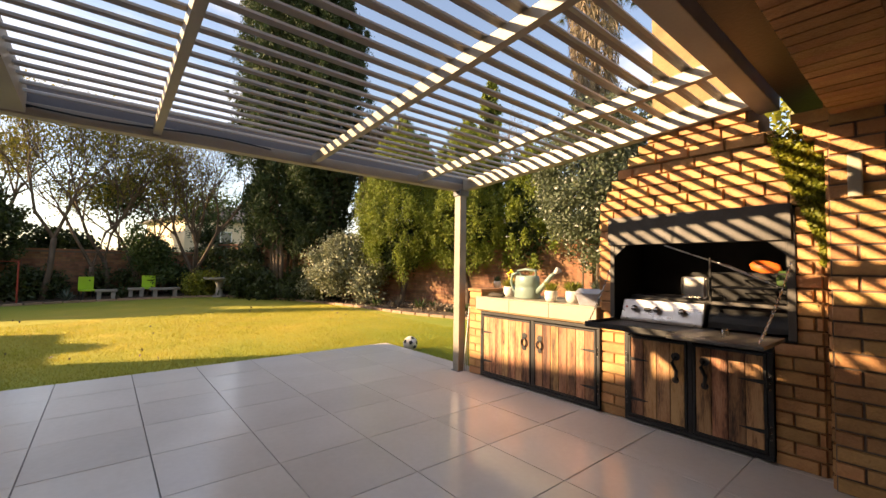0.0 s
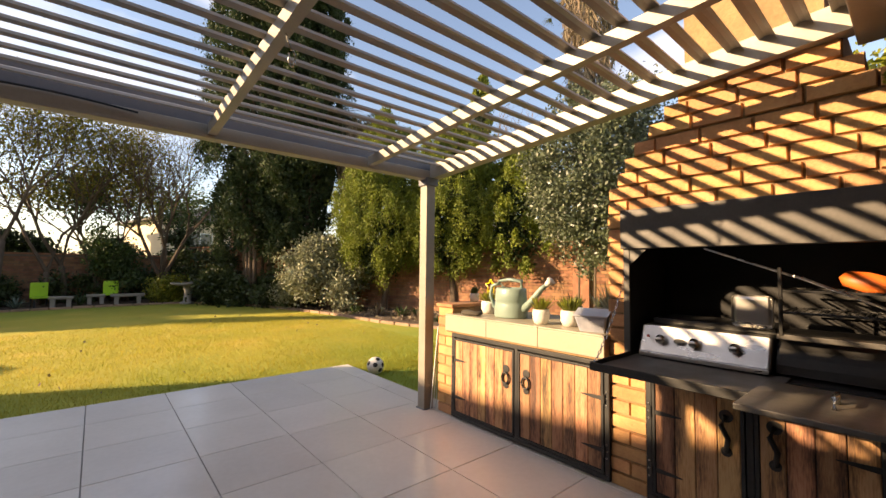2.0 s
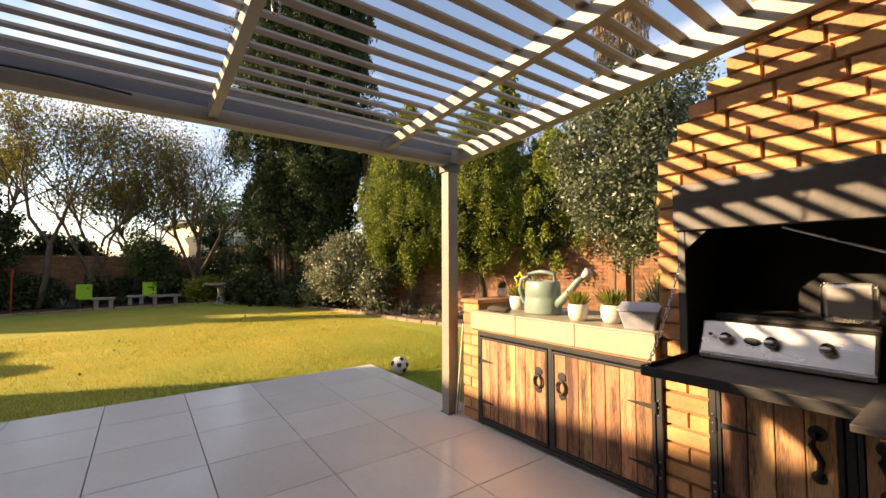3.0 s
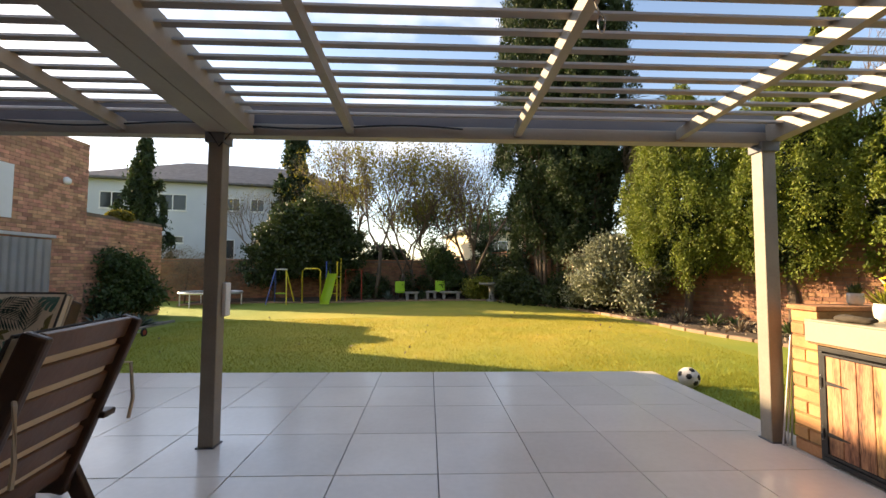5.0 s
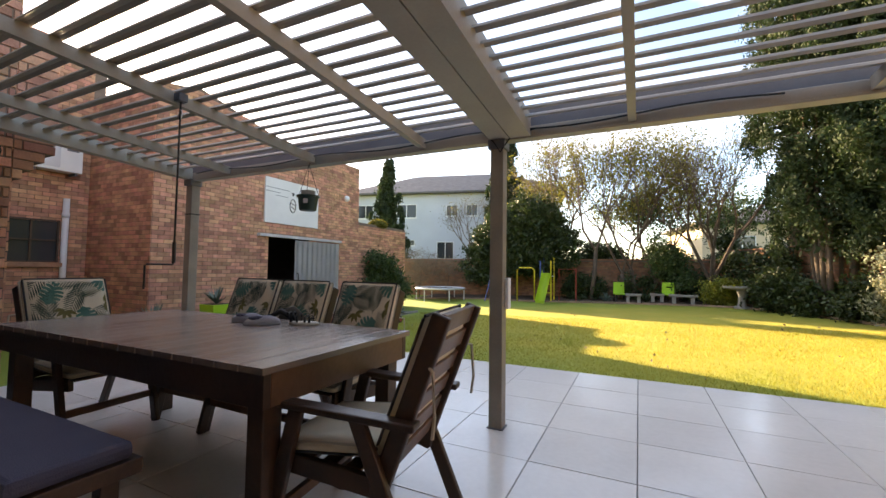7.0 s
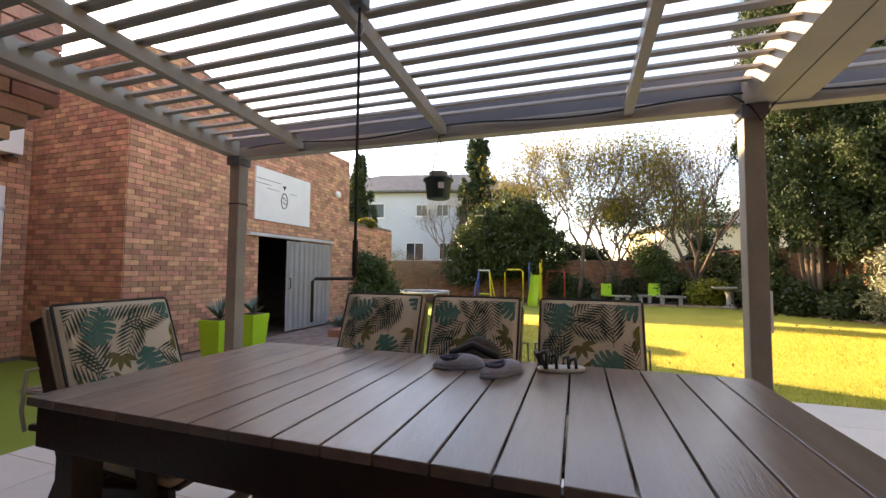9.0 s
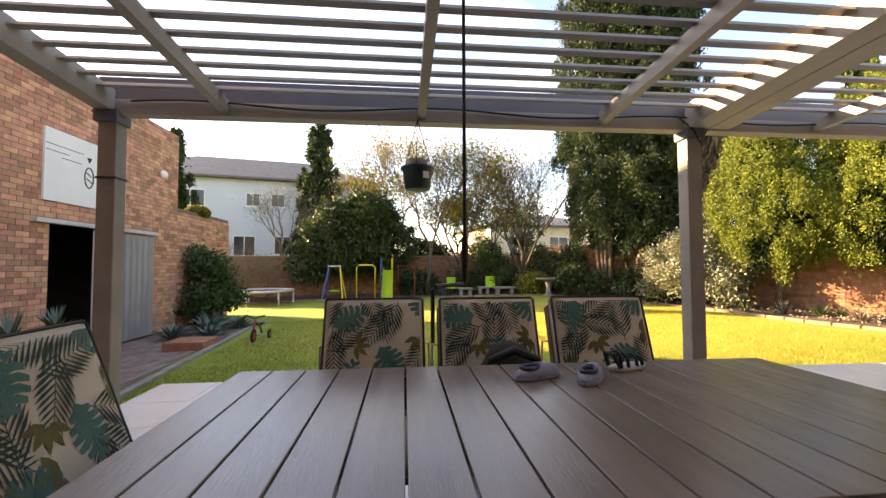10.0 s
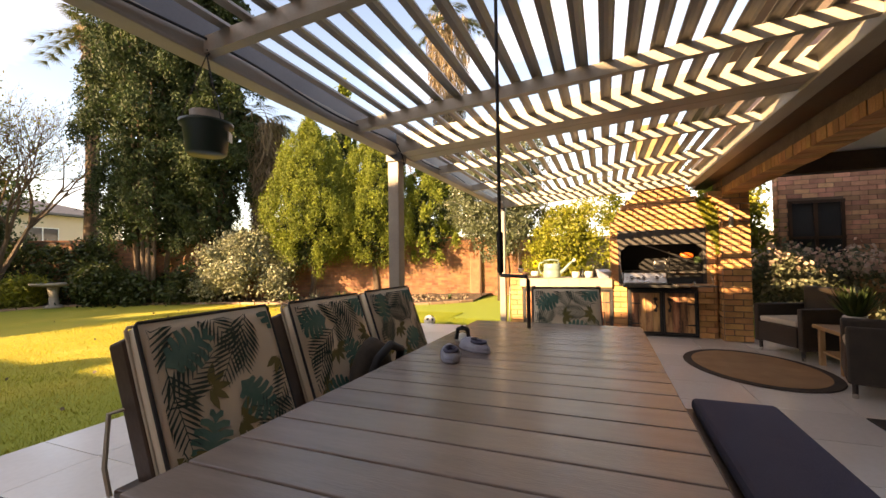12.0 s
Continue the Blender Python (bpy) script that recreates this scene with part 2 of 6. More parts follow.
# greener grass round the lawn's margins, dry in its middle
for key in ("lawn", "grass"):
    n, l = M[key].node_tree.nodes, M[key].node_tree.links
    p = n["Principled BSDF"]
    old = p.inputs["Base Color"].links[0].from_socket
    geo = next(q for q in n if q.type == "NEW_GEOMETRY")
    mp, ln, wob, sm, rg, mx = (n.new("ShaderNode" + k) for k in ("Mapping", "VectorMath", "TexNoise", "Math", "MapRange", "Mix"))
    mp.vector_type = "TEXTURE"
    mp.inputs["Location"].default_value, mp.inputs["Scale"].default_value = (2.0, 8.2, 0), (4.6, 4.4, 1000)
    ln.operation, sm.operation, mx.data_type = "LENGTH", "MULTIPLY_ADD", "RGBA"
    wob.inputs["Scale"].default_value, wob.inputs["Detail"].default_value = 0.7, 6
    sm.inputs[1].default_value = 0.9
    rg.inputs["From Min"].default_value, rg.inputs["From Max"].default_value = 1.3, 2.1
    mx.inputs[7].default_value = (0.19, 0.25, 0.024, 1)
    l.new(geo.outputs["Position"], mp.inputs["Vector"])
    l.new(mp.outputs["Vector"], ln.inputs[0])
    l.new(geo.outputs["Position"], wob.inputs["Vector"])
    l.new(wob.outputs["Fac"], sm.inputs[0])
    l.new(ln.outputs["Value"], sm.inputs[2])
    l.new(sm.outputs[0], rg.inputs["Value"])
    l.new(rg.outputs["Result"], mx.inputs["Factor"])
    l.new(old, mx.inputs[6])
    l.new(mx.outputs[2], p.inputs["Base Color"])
# bare straw-coloured patches in the lawn
ramp = next(n for n in M["lawn"].node_tree.nodes if n.type == "VALTORGB").color_ramp
ramp.elements.new(0.78).color = (0.37, 0.32, 0.032, 1)



# ---- building helpers ----
def part(name, bm, material, parent=None, label="", smooth=False, at=None):
    """Links a bmesh as one mesh object under a thing or a part."""
    me = bpy.data.meshes.new(name)
    if smooth:
        for f in bm.faces:
            f.smooth = True
    bm.to_mesh(me)
    bm.free()
    me.materials.append(M[material] if isinstance(material, str) else material)
    ob = new(name, me)
    ob.parent = parent
    if at is not None:
        ob.matrix_basis = at
    return tagged(ob, label) if label else ob


def thing(name, label, category, at=None, group="", kind=""):
    ob = new(name)
    ob.empty_display_size = 0.1
    if at is not None:
        ob.matrix_basis = at
    return tagged(ob, label, category, group, kind)


def add_box(bm, x0, x1, y0, y1, z0, z1, m=None):
    v = [bm.verts.new((x, y, z)) for z in (z0, z1) for y in (y0, y1) for x in (x0, x1)]
    for q in ((0, 2, 3, 1), (4, 5, 7, 6), (0, 1, 5, 4), (2, 6, 7, 3), (0, 4, 6, 2), (1, 3, 7, 5)):
        bm.faces.new([v[i] for i in q])
    if m is not None:
        bmesh.ops.transform(bm, matrix=m, verts=v)
    return v


def box(x0, x1, y0, y1, z0, z1, bevel=0.0, m=None):
    bm = bmesh.new()
    add_box(bm, min(x0, x1), max(x0, x1), min(y0, y1), max(y0, y1), min(z0, z1), max(z0, z1))
    if bevel:
        bmesh.ops.bevel(bm, geom=bm.edges[:], offset=bevel, segments=2, affect="EDGES", profile=0.5)
    if m is not None:
        bmesh.ops.transform(bm, matrix=m, verts=bm.verts)
    return bm


def bar(a, b, w, h, bevel=0.0):
    """A straight bar of width w and height h from a to b."""
    a, b = Vector(a), Vector(b)
    d = b - a
    q = d.to_track_quat("Y", "Z").to_matrix().to_4x4()
    return box(-w / 2, w / 2, 0, d.length, -h / 2, h / 2, bevel, Matrix.Translation(a) @ q)


def lathe(profile, seg=24, m=None):
    """A turned shape from (radius, height) pairs."""
    bm = bmesh.new()
    rings = []
    for r, z in profile:
        rings.append([bm.verts.new((r * math.cos(2 * math.pi * i / seg), r * math.sin(2 * math.pi * i / seg), z)) for i in range(seg)])
    for lo, hi in zip(rings, rings[1:]):
        for i in range(seg):
            bm.faces.new((lo[i], lo[(i + 1) % seg], hi[(i + 1) % seg], hi[i]))
    bm.faces.new(rings[0][::-1])
    bm.faces.new(rings[-1])
    bmesh.ops.remove_doubles(bm, verts=bm.verts, dist=1e-5)
    if m is not None:
        bmesh.ops.transform(bm, matrix=m, verts=bm.verts)
    return bm


def tube(points, r, seg=8, taper=None, bm=None):
    """A round rod along a line of points."""
    bm = bm or bmesh.new()
    pts = [Vector(p) for p in points]
    rings = []
    for i, p in enumerate(pts):
        d = (pts[min(i + 1, len(pts) - 1)] - pts[max(i - 1, 0)]).normalized()
        side = d.cross(Vector((0.13, 0.21, 1)) if abs(d.z) < 0.95 else Vector((1, 0.2, 0))).normalized()
        up = side.cross(d)
        rr = r if taper is None else r + (taper - r) * i / (len(pts) - 1)
        rings.append([bm.verts.new(p + rr * (math.cos(2 * math.pi * k / seg) * side + math.sin(2 * math.pi * k / seg) * up)) for k in range(seg)])
    for lo, hi in zip(rings, rings[1:]):
        for k in range(seg):
            bm.faces.new((lo[k], lo[(k + 1) % seg], hi[(k + 1) % seg], hi[k]))
    bm.faces.new(rings[0][::-1])
    bm.faces.new(rings[-1])
    return bm


def from_quads(name, verts, faces, material, parent=None, label="", kind=""):
    me = bpy.data.meshes.new(name)
    me.from_pydata(verts, [], faces)
    me.materials.append(M[material])
    ob = new(name, me)
    ob.parent = parent
    return tagged(ob, label, kind=kind)


BOX_FACES = np.array(((0, 2, 3, 1), (4, 5, 7, 6), (0, 1, 5, 4), (2, 6, 7, 3), (0, 4, 6, 2), (1, 3, 7, 5)))


def brick_face(parent, start, along, length, z0, top, material, keep=0, length_of=0.22, course=0.085, proud=0.012, skip=None, joint=0.010, near=None):
    """Courses of bricks standing proud on a wall's face. start: the foot's first point; along: unit way of the wall; the bricks stick
    out to the right of that way. top: height, or a function of the distance along. skip: openings (u0, u1, z0, z1). The first keep
    bricks, counted from the point near along the wall, are objects of their own; the rest are one mesh."""
    ax, ay = along
    ox, oy = ay, -ax
    top_at = top if callable(top) else (lambda u: top)
    cells = []
    rows = int((max(top_at(length * k / 20) for k in range(21)) - z0) / course)
    for r in range(rows):
        lo, hi = z0 + r * course + joint / 2, z0 + (r + 1) * course - joint / 2
        u = -(length_of + joint) / 2 if r % 2 else 0.0
        while u < length - 0.02:
            a, b = max(u + joint / 2, 0.0), min(u + length_of + joint / 2, length)
            u += length_of + joint
            spans = [(a, b)]
            for s0, s1, t0, t1 in skip or ():
                if lo < t1 and hi > t0:
                    spans = [q for p, e in spans for q in ((p, min(e, s0)), (max(p, s1), e)) if q[1] - q[0] > 0.03]
            for p, e in spans:
                if e - p > 0.03 and hi <= min(top_at(p), top_at(e)) + 0.02:
                    cells.append((p, e, lo, hi))
    if near is not None:
        cells.sort(key=lambda c: abs((c[0] + c[1]) / 2 - near[0]) + abs(c[2] - near[1]))
    shared = {}
    for p, e, lo, hi in cells[:keep]:
        w = round(e - p, 2)
        if w not in shared:
            bm = bmesh.new()
            v = add_box(bm, 0, 1, -0.002, 1, 0, 1)
            bmesh.ops.transform(bm, matrix=Matrix.Diagonal((w, proud + 0.002, hi - lo, 1)), verts=v)
            for q in bm.verts:
                if q.co.y > 0.005:
                    q.co.x = min(max(q.co.x, 0.004), w - 0.004)
                    q.co.z = min(max(q.co.z, 0.004), hi - lo - 0.004)
            me = bpy.data.meshes.new("brick")
            bmesh.ops.recalc_face_normals(bm, faces=bm.faces)
            bm.to_mesh(me)
            bm.free()
            me.materials.append(M[material])
            shared[w] = me
        ob = new("brick", shared[w])
        ob.parent = parent
        jut = random.uniform(0, 0.004)
        m = Matrix(((ax, ox, 0, start[0] + ax * p + ox * jut), (ay, oy, 0, start[1] + ay * p + oy * jut), (0, 0, 1, lo), (0, 0, 0, 1)))
        ob.matrix_basis = m
    rest = np.array(cells[keep:])
    if len(rest):
        n = len(rest)
        u = rest[:, [0, 1, 0, 1, 0, 1, 0, 1]]
        w = np.tile(np.array([-0.002, -0.002, proud, proud] * 2), (n, 1)) + np.random.uniform(0, 0.004, (n, 1))
        z = rest[:, [2, 2, 2, 2, 3, 3, 3, 3]]
        v = np.stack((start[0] + ax * u + ox * w, start[1] + ay * u + oy * w, z), -1).reshape(-1, 3)
        f = (BOX_FACES[None] + 8 * np.arange(n)[:, None, None]).reshape(-1, 4)
        from_quads("bricks", v.tolist(), f.tolist(), material, parent, kind="stuff")


def ground_z(x, y):
    """The garden falls a little towards the shed."""
    return -0.09 + 0.022 * min(0.0, max(x, -9.0) - 4.0) + 0.012 * max(0.0, min(y, 20.0) - 12)


# ---- large structure ----
def build_ground():
    xs = sorted({-2000, -600, -200, -80, -40, -25, 25, 40, 80, 200, 600, 2000} | {x * 1.0 for x in range(-20, 21)})
    ys = sorted({-2000, -600, -200, -80, -40, -20, -10, 40, 80, 200, 600, 2000} | {y * 1.0 for y in range(-8, 31)})
    bm = bmesh.new()
    grid = [[bm.verts.new((x, y, ground_z(x, y) + 0.018 * noise.noise((x * 0.6, y * 0.6, 0)))) for x in xs] for y in ys]
    for a, b in zip(grid, grid[1:]):
        for i in range(len(xs) - 1):
            bm.faces.new((a[i], a[i + 1], b[i + 1], b[i]))
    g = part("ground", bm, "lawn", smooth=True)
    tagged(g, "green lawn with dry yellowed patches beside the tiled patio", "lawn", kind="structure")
    return g


ground = build_ground()

TILE, TX, TY = 0.598, 0.93, 0.175
PX0, PX1, PY0, PY1 = -4.4, 4.14, -7.0, 1.967
slab = part("floor", box(PX0, PX1, PY0, PY1, -0.3, -0.012), "grout")
tagged(slab, "grout bed and edge of the tiled patio slab", "patio floor", kind="structure")


def build_tiles():
    shared = {}
    i0, i1 = math.floor((PX0 - TX) / TILE), math.ceil((PX1 - TX) / TILE)
    j0, j1 = math.floor((PY0 - TY) / TILE), math.ceil((PY1 - TY) / TILE)
    for i in range(i0, i1):
        for j in range(j0, j1):
            a, b = max(TX + i * TILE + 0.002, PX0), min(TX + (i + 1) * TILE - 0.002, PX1)
            c, d = max(TY + j * TILE + 0.002, PY0), min(TY + (j + 1) * TILE - 0.002, PY1)
            if b - a < 0.03 or d - c < 0.03:
                continue
            key = (round(b - a, 3), round(d - c, 3))
            if key not in shared:
                bm = bmesh.new()
                add_box(bm, 0, key[0], 0, key[1], -0.011, 0)
                for v in bm.verts:
                    if v.co.z > -0.005:
                        v.co.x = min(max(v.co.x, 0.002), key[0] - 0.002)
                        v.co.y = min(max(v.co.y, 0.002), key[1] - 0.002)
                me = bpy.data.meshes.new("tile")
                bm.to_mesh(me)
                bm.free()
                me.materials.append(M["tile"])
                shared[key] = me
            t = new("tile", shared[key])
            t.parent = slab
            t.location = (a, c, random.uniform(-0.0006, 0.0006))


def house_wall(name, x0, x1, y0, y1, z0, z1, label, material="mortar"):
    return tagged(part(name, box(x0, x1, y0, y1, z0, z1), material), label, "wall", kind="structure")


# ---- pergola ----
RAFTERS = (-2.985, -1.81, -0.635, 0.915, 2.088, 3.262)
HOUSE_Y, RISE = -2.85, 0.064


def raf_z(y):
    return 2.125 - RISE * y


pergola = thing("pergola", "taupe painted steel louvre pergola over the tiled patio", "pergola")
for x in (-3.63, 0.0, 3.905):
    p = part("post", box(x - 0.05, x + 0.05, -0.05, 0.05, 0.0, 2.12, 0.006), "post", pergola)
    part("base_plate", box(x - 0.06, x + 0.06, -0.06, 0.06, 0.0, 0.008), "gutter", pergola)
    part("post_cap", box(x - 0.065, x + 0.065, -0.07, 0.06, 2.05, 2.122, 0.004), "gutter", pergola, "dark steel post cap")
part("band", box(-3.684, -3.576, -0.054, 0.054, 1.72, 1.732), "black", pergola, "black cable tie round the post")
part("front_beam", box(-3.72, 4.0, -0.035, 0.045, 2.123, 2.195, 0.005), "paint", pergola)
part("gutter", box(-3.72, 4.0, 0.0, 0.06, 2.197, 2.34, 0.004), "gutter", pergola, "grey gutter behind the front beam")
part("gutter_lip", box(-3.72, 4.0, -0.05, 0.045, 2.105, 2.121, 0.003), "paint", pergola)
part("house_beam", box(-3.72, 4.05, HOUSE_Y - 0.12, HOUSE_Y, 2.27, 2.47, 0.006), "paint", pergola)


def slope_bar(x0, x1, lo, hi, y0=-0.036, y1=HOUSE_Y):
    bm = bmesh.new()
    v = add_box(bm, x0, x1, y1, y0, lo, hi)
    for q in bm.verts:
        q.co.z += raf_z(q.co.y)
    return bm


for x in RAFTERS:
    r = part("rafter", slope_bar(x - 0.024, x + 0.024, 0.0, 0.075), "paint", pergola)
for x0, x1 in ((-0.05, 0.095), (0.103, 0.25)):
    part("centre_beam", slope_bar(x0, x1, -0.012, 0.15), "paint", pergola)
for x0, x1 in ((-3.69, -3.60), (3.9, 3.99)):
    part("edge_beam", slope_bar(x0, x1, -0.01, 0.12), "paint", pergola)
SLAT_STEP, SLAT_N, SLAT_Y = 0.1267, 22, -0.158
slat_mesh = {}
for x0, x1 in ((-3.60, -0.05), (0.25, 3.9)):
    for k in range(SLAT_N):
        y = SLAT_Y - k * SLAT_STEP
        key = x0
        if key not in slat_mesh:
            bm = bmesh.new()
            prof = ((-0.036, -0.012), (-0.029, 0.004), (-0.011, 0.012), (0.010, 0.012), (0.028, 0.006), (0.034, -0.001), (0.031, -0.003), (0.009, 0.009), (-0.010, 0.009), (-0.026, 0.002), (-0.033, -0.013))
            ends = [[bm.verts.new((x, a, b)) for a, b in prof] for x in (x0, x1)]
            for i in range(11):
                bm.faces.new((ends[0][i], ends[1][i], ends[1][(i + 1) % 11], ends[0][(i + 1) % 11]))
            bm.faces.new(ends[0])
            bm.faces.new(ends[1][::-1])
            bmesh.ops.recalc_face_normals(bm, faces=bm.faces)
            me = bpy.data.meshes.new("slat")
            bm.to_mesh(me)
            bm.free()
            me.materials.append(M["slat"])
            slat_mesh[key] = me
        s = new("slat", slat_mesh[key])
        s.parent = pergola
        s.matrix_basis = pose(0, y, raf_z(y) + 0.088, 1.5 + random.uniform(-2.5, 2.5), 0, 0)
bm = box(-0.016, 0.016, -0.028, 0.022, 0.0755, 0.087)
clip_mesh = bpy.data.meshes.new("clip")
bm.to_mesh(clip_mesh)
bm.free()
clip_mesh.materials.append(M["slat"])
for x in RAFTERS:
    for k in range(SLAT_N):
        y = SLAT_Y - k * SLAT_STEP
        c = new("clip", clip_mesh)
        c.parent, c.location = pergola, (x, y, raf_z(y))

# ---- braai wall ----
BX = 3.97
braai = thing("braai_wall", "golden face-brick built-in barbecue wall with stepped chimney", "barbecue")


def stepped(side, z):
    steps = ((1.70, 0.0), (1.785, 0.06), (1.87, 0.10), (1.955, 0.16), (2.04, 0.24), (2.125, 0.33), (2.21, 0.40))
    return max([s for zz, s in steps if z >= zz - 0.001] or [0.0])


YL, YR = -1.752, -3.17
core = bmesh.new()
add_box(core, BX + 0.001, BX + 0.6, YL - 0.1, YL, 0, 1.70)
add_box(core, BX + 0.001, BX + 0.6, YR, YR + 0.12, 0, 1.70)
add_box(core, BX + 0.001, BX + 0.6, YL - 0.218, YL - 0.1, 0, 0.77)
add_box(core, BX + 0.001, BX + 0.6, YR + 0.12, YR + 0.24, 0, 0.77)
add_box(core, BX + 0.001, BX + 0.6, YR + 0.12, YL - 0.1, 1.63, 1.70)
for k in range(8):
    z = 1.70 + 0.085 * k
    s = stepped(0, z)
    add_box(core, BX + 0.001, BX + 0.6, YR + s * 0.9, YL - s, z, z + 0.085)
add_box(core, BX + 0.05, BX + 0.55, YR + 0.42, YL - 0.42, 2.38, 3.3)
add_box(core, BX + 0.56, BX + 0.6, YR + 0.12, YL - 0.1, 0, 1.63)
part("brick_core", core, "mortar_gold", braai)
box_in = bmesh.new()
for a in ((BX - 0.02, BX + 0.55, YR + 0.125, YR + 0.14, 0.78, 1.63), (BX - 0.02, BX + 0.55, YL - 0.118, YL - 0.103, 0.78, 1.63),
          (BX + 0.53, BX + 0.548, YR + 0.125, YL - 0.103, 0.78, 1.63), (BX - 0.02, BX + 0.55, YR + 0.125, YL - 0.103, 0.765, 0.78)):
    add_box(box_in, *a)
part("firebox_liner", box_in, "soot", braai, "sooty black steel firebox liner")

# ---- shed ----
SX, SN, SF = -7.52, 1.70, 8.10
shed = thing("shed_building", "brown face-brick outbuilding with sliding metal door", "building")


def shed_top(u):
    y = SN + u
    return 4.45 + max(0.0, 0.5 * (1 - abs(y - 2.6) / 2.3))


def gable_block(x0, x1, ys, base, top, name, parent, material):
    bm = bmesh.new()
    a = [[bm.verts.new((x, y, z)) for x in (x0, x1) for z in (base, top(y - SN))] for y in ys]
    for p, q in zip(a, a[1:]):
        for i, j in ((0, 1), (1, 3), (3, 2), (2, 0)):
            bm.faces.new((p[i], p[j], q[j], q[i]))
    bm.faces.new([a[0][i] for i in (0, 2, 3, 1)])
    bm.faces.new([a[-1][i] for i in (0, 1, 3, 2)])
    bmesh.ops.recalc_face_normals(bm, faces=bm.faces)
    return part(name, bm, material, parent)


DOOR = (4.45, 5.85, -0.5, 1.92)
gable_block(SX - 0.25, SX, (SN, 2.6, DOOR[0]), -0.5, shed_top, "wall", shed, "mortar")
gable_block(SX - 0.25, SX, (DOOR[1], 6.2, SF), -0.5, shed_top, "wall", shed, "mortar")
gable_block(SX - 0.25, SX, (DOOR[0], DOOR[1]), 1.92, shed_top, "wall", shed, "mortar")
part("wall", box(-13.2, SX - 0.25, SN, SN + 0.25, -0.5, 4.7), "mortar", shed)
part("wall", box(-13, SX - 0.25, SF - 0.25, SF, -0.5, 4.3), "mortar", shed)
part("wall", box(-13.2, -12.95, SN, SF, -0.5, 4.3), "mortar", shed)
part("roof", box(-13.2, SX - 0.26, SN + 0.25, SF, 4.301, 4.36), "roof", shed)
part("shed_floor", box(-12.9, SX + 0.05, SN + 0.3, SF - 0.3, -0.5, -0.29), "soil", shed)
annex = house_wall("wall_annex", SX - 0.3, SX - 0.05, SF + 0.002, 11.2, -0.5, 2.68, "low brown brick wall beyond the outbuilding")
inner_wall = house_wall("wall_side", -10.1, -9.87, -4.0, SN + 0.2, -0.5, 5.6, "brown face-brick house wall with a small window")

# ---- house ----
HX = -3.85
west = house_wall("wall_west", HX - 0.3, HX, -7.0, -1.43, -0.02, 5.5, "brown face-brick house wall beside the glazed door")
west_return = house_wall("wall_west_return", -9.87, HX - 0.301, -1.68, -1.43, -0.3, 5.5, "brown face-brick return wall of the house")
south = house_wall("wall_south", HX, 9.0, -7.25, -7.0, -0.02, 3.2, "plain plastered wall at the back of the veranda", "cream_wall")
ceiling = part("ceiling", box(HX, 4.3, -7.0, -3.2, 2.62, 2.7), "white")
tagged(ceiling, "white boarded veranda ceiling", "ceiling", kind="structure")
pillar = house_wall("wall_pillar", 3.82, 4.17, -3.56, -3.22, 0, 2.62, "brown face-brick veranda pillar", "mortar")
lintel = house_wall("wall_lintel", HX, 3.82, -3.5, -3.24, 2.11, 3.4, "brick lintel over the veranda opening", "mortar")
fascia = part("trim_fascia", box(HX, 4.6, -3.21, -3.0, 2.30, 2.75, 0.006), "dark_wood")
tagged(fascia, "dark stained timber fascia beam", "fascia", kind="structure")
roof = part("roof_veranda", box(HX - 0.3, 4.65, -7.3, -3.0, 3.41, 3.55), "roof")
tagged(roof, "grey tiled veranda roof", "roof", kind="structure")
side_beam = part("trim_side_beam", box(4.0, 4.2, -6.9, -3.57, 2.35, 2.61, 0.006), "dark_wood")
tagged(side_beam, "dark timber beam across the veranda's open end", "beam", kind="structure")
wing = house_wall("wall_wing", 6.2, 6.45, -9, -4.67, -0.1, 3.0, "brown face-brick wall of the house wing")

# ---- garden walls ----
WALL_A, WALL_B, WALL_C, WALL_D = (-14.0, 16.9), (4.3, 16.9), (12.6, -0.3), (12.6, -8)


def garden_wall(name, a, b, z0, z1, label, t=0.23):
    d = Vector((b[0] - a[0], b[1] - a[1], 0))
    m = Matrix.Translation((*a, 0)) @ d.to_track_quat("X", "Z").to_matrix().to_4x4()
    return tagged(part(name, box(0, d.length, 0, t, z0, z1, 0, m), "mortar"), label, "wall", kind="structure")


wall_north = garden_wall("wall_north", WALL_A, WALL_B, -0.5, 1.62, "shaded brown brick boundary wall behind the garden")
wall_east = garden_wall("wall_east", WALL_B, WALL_C, -0.3, 2.0, "sunlit orange-brown brick boundary wall")
wall_back = garden_wall("wall_south_east", WALL_C, WALL_D, -0.3, 2.0, "brown brick boundary wall beside the house")

# ---- dining table ----
table = thing("dining_table", "large dark-stained slatted wooden outdoor dining table", "table")
TX0, TX1, TY0, TY1, TZ = -2.594, -0.286, -1.85, -0.79, 0.78
n_plank = 17
wid = (TX1 - TX0) / n_plank
for k in range(n_plank):
    part("plank", box(TX0 + k * wid + 0.003, TX0 + (k + 1) * wid - 0.003, TY0, TY1, TZ - 0.028, TZ, 0.003), "table", table)
for y in (TY0 + 0.02, TY1 - 0.055):
    part("apron", box(TX0 + 0.02, TX1 - 0.02, y, y + 0.035, TZ - 0.16, TZ - 0.029, 0.003), "dark_wood", table)
for x in (TX0 + 0.02, TX1 - 0.055):
    part("apron", box(x, x + 0.035, TY0 + 0.056, TY1 - 0.056, TZ - 0.16, TZ - 0.029, 0.003), "warm_wood", table)
for x in (TX0 + 0.056, TX1 - 0.146):
    for y in (TY0 + 0.056, TY1 - 0.146):
        part("leg", box(x, x + 0.09, y, y + 0.09, 0, TZ - 0.029, 0.005), "dark_wood", table)

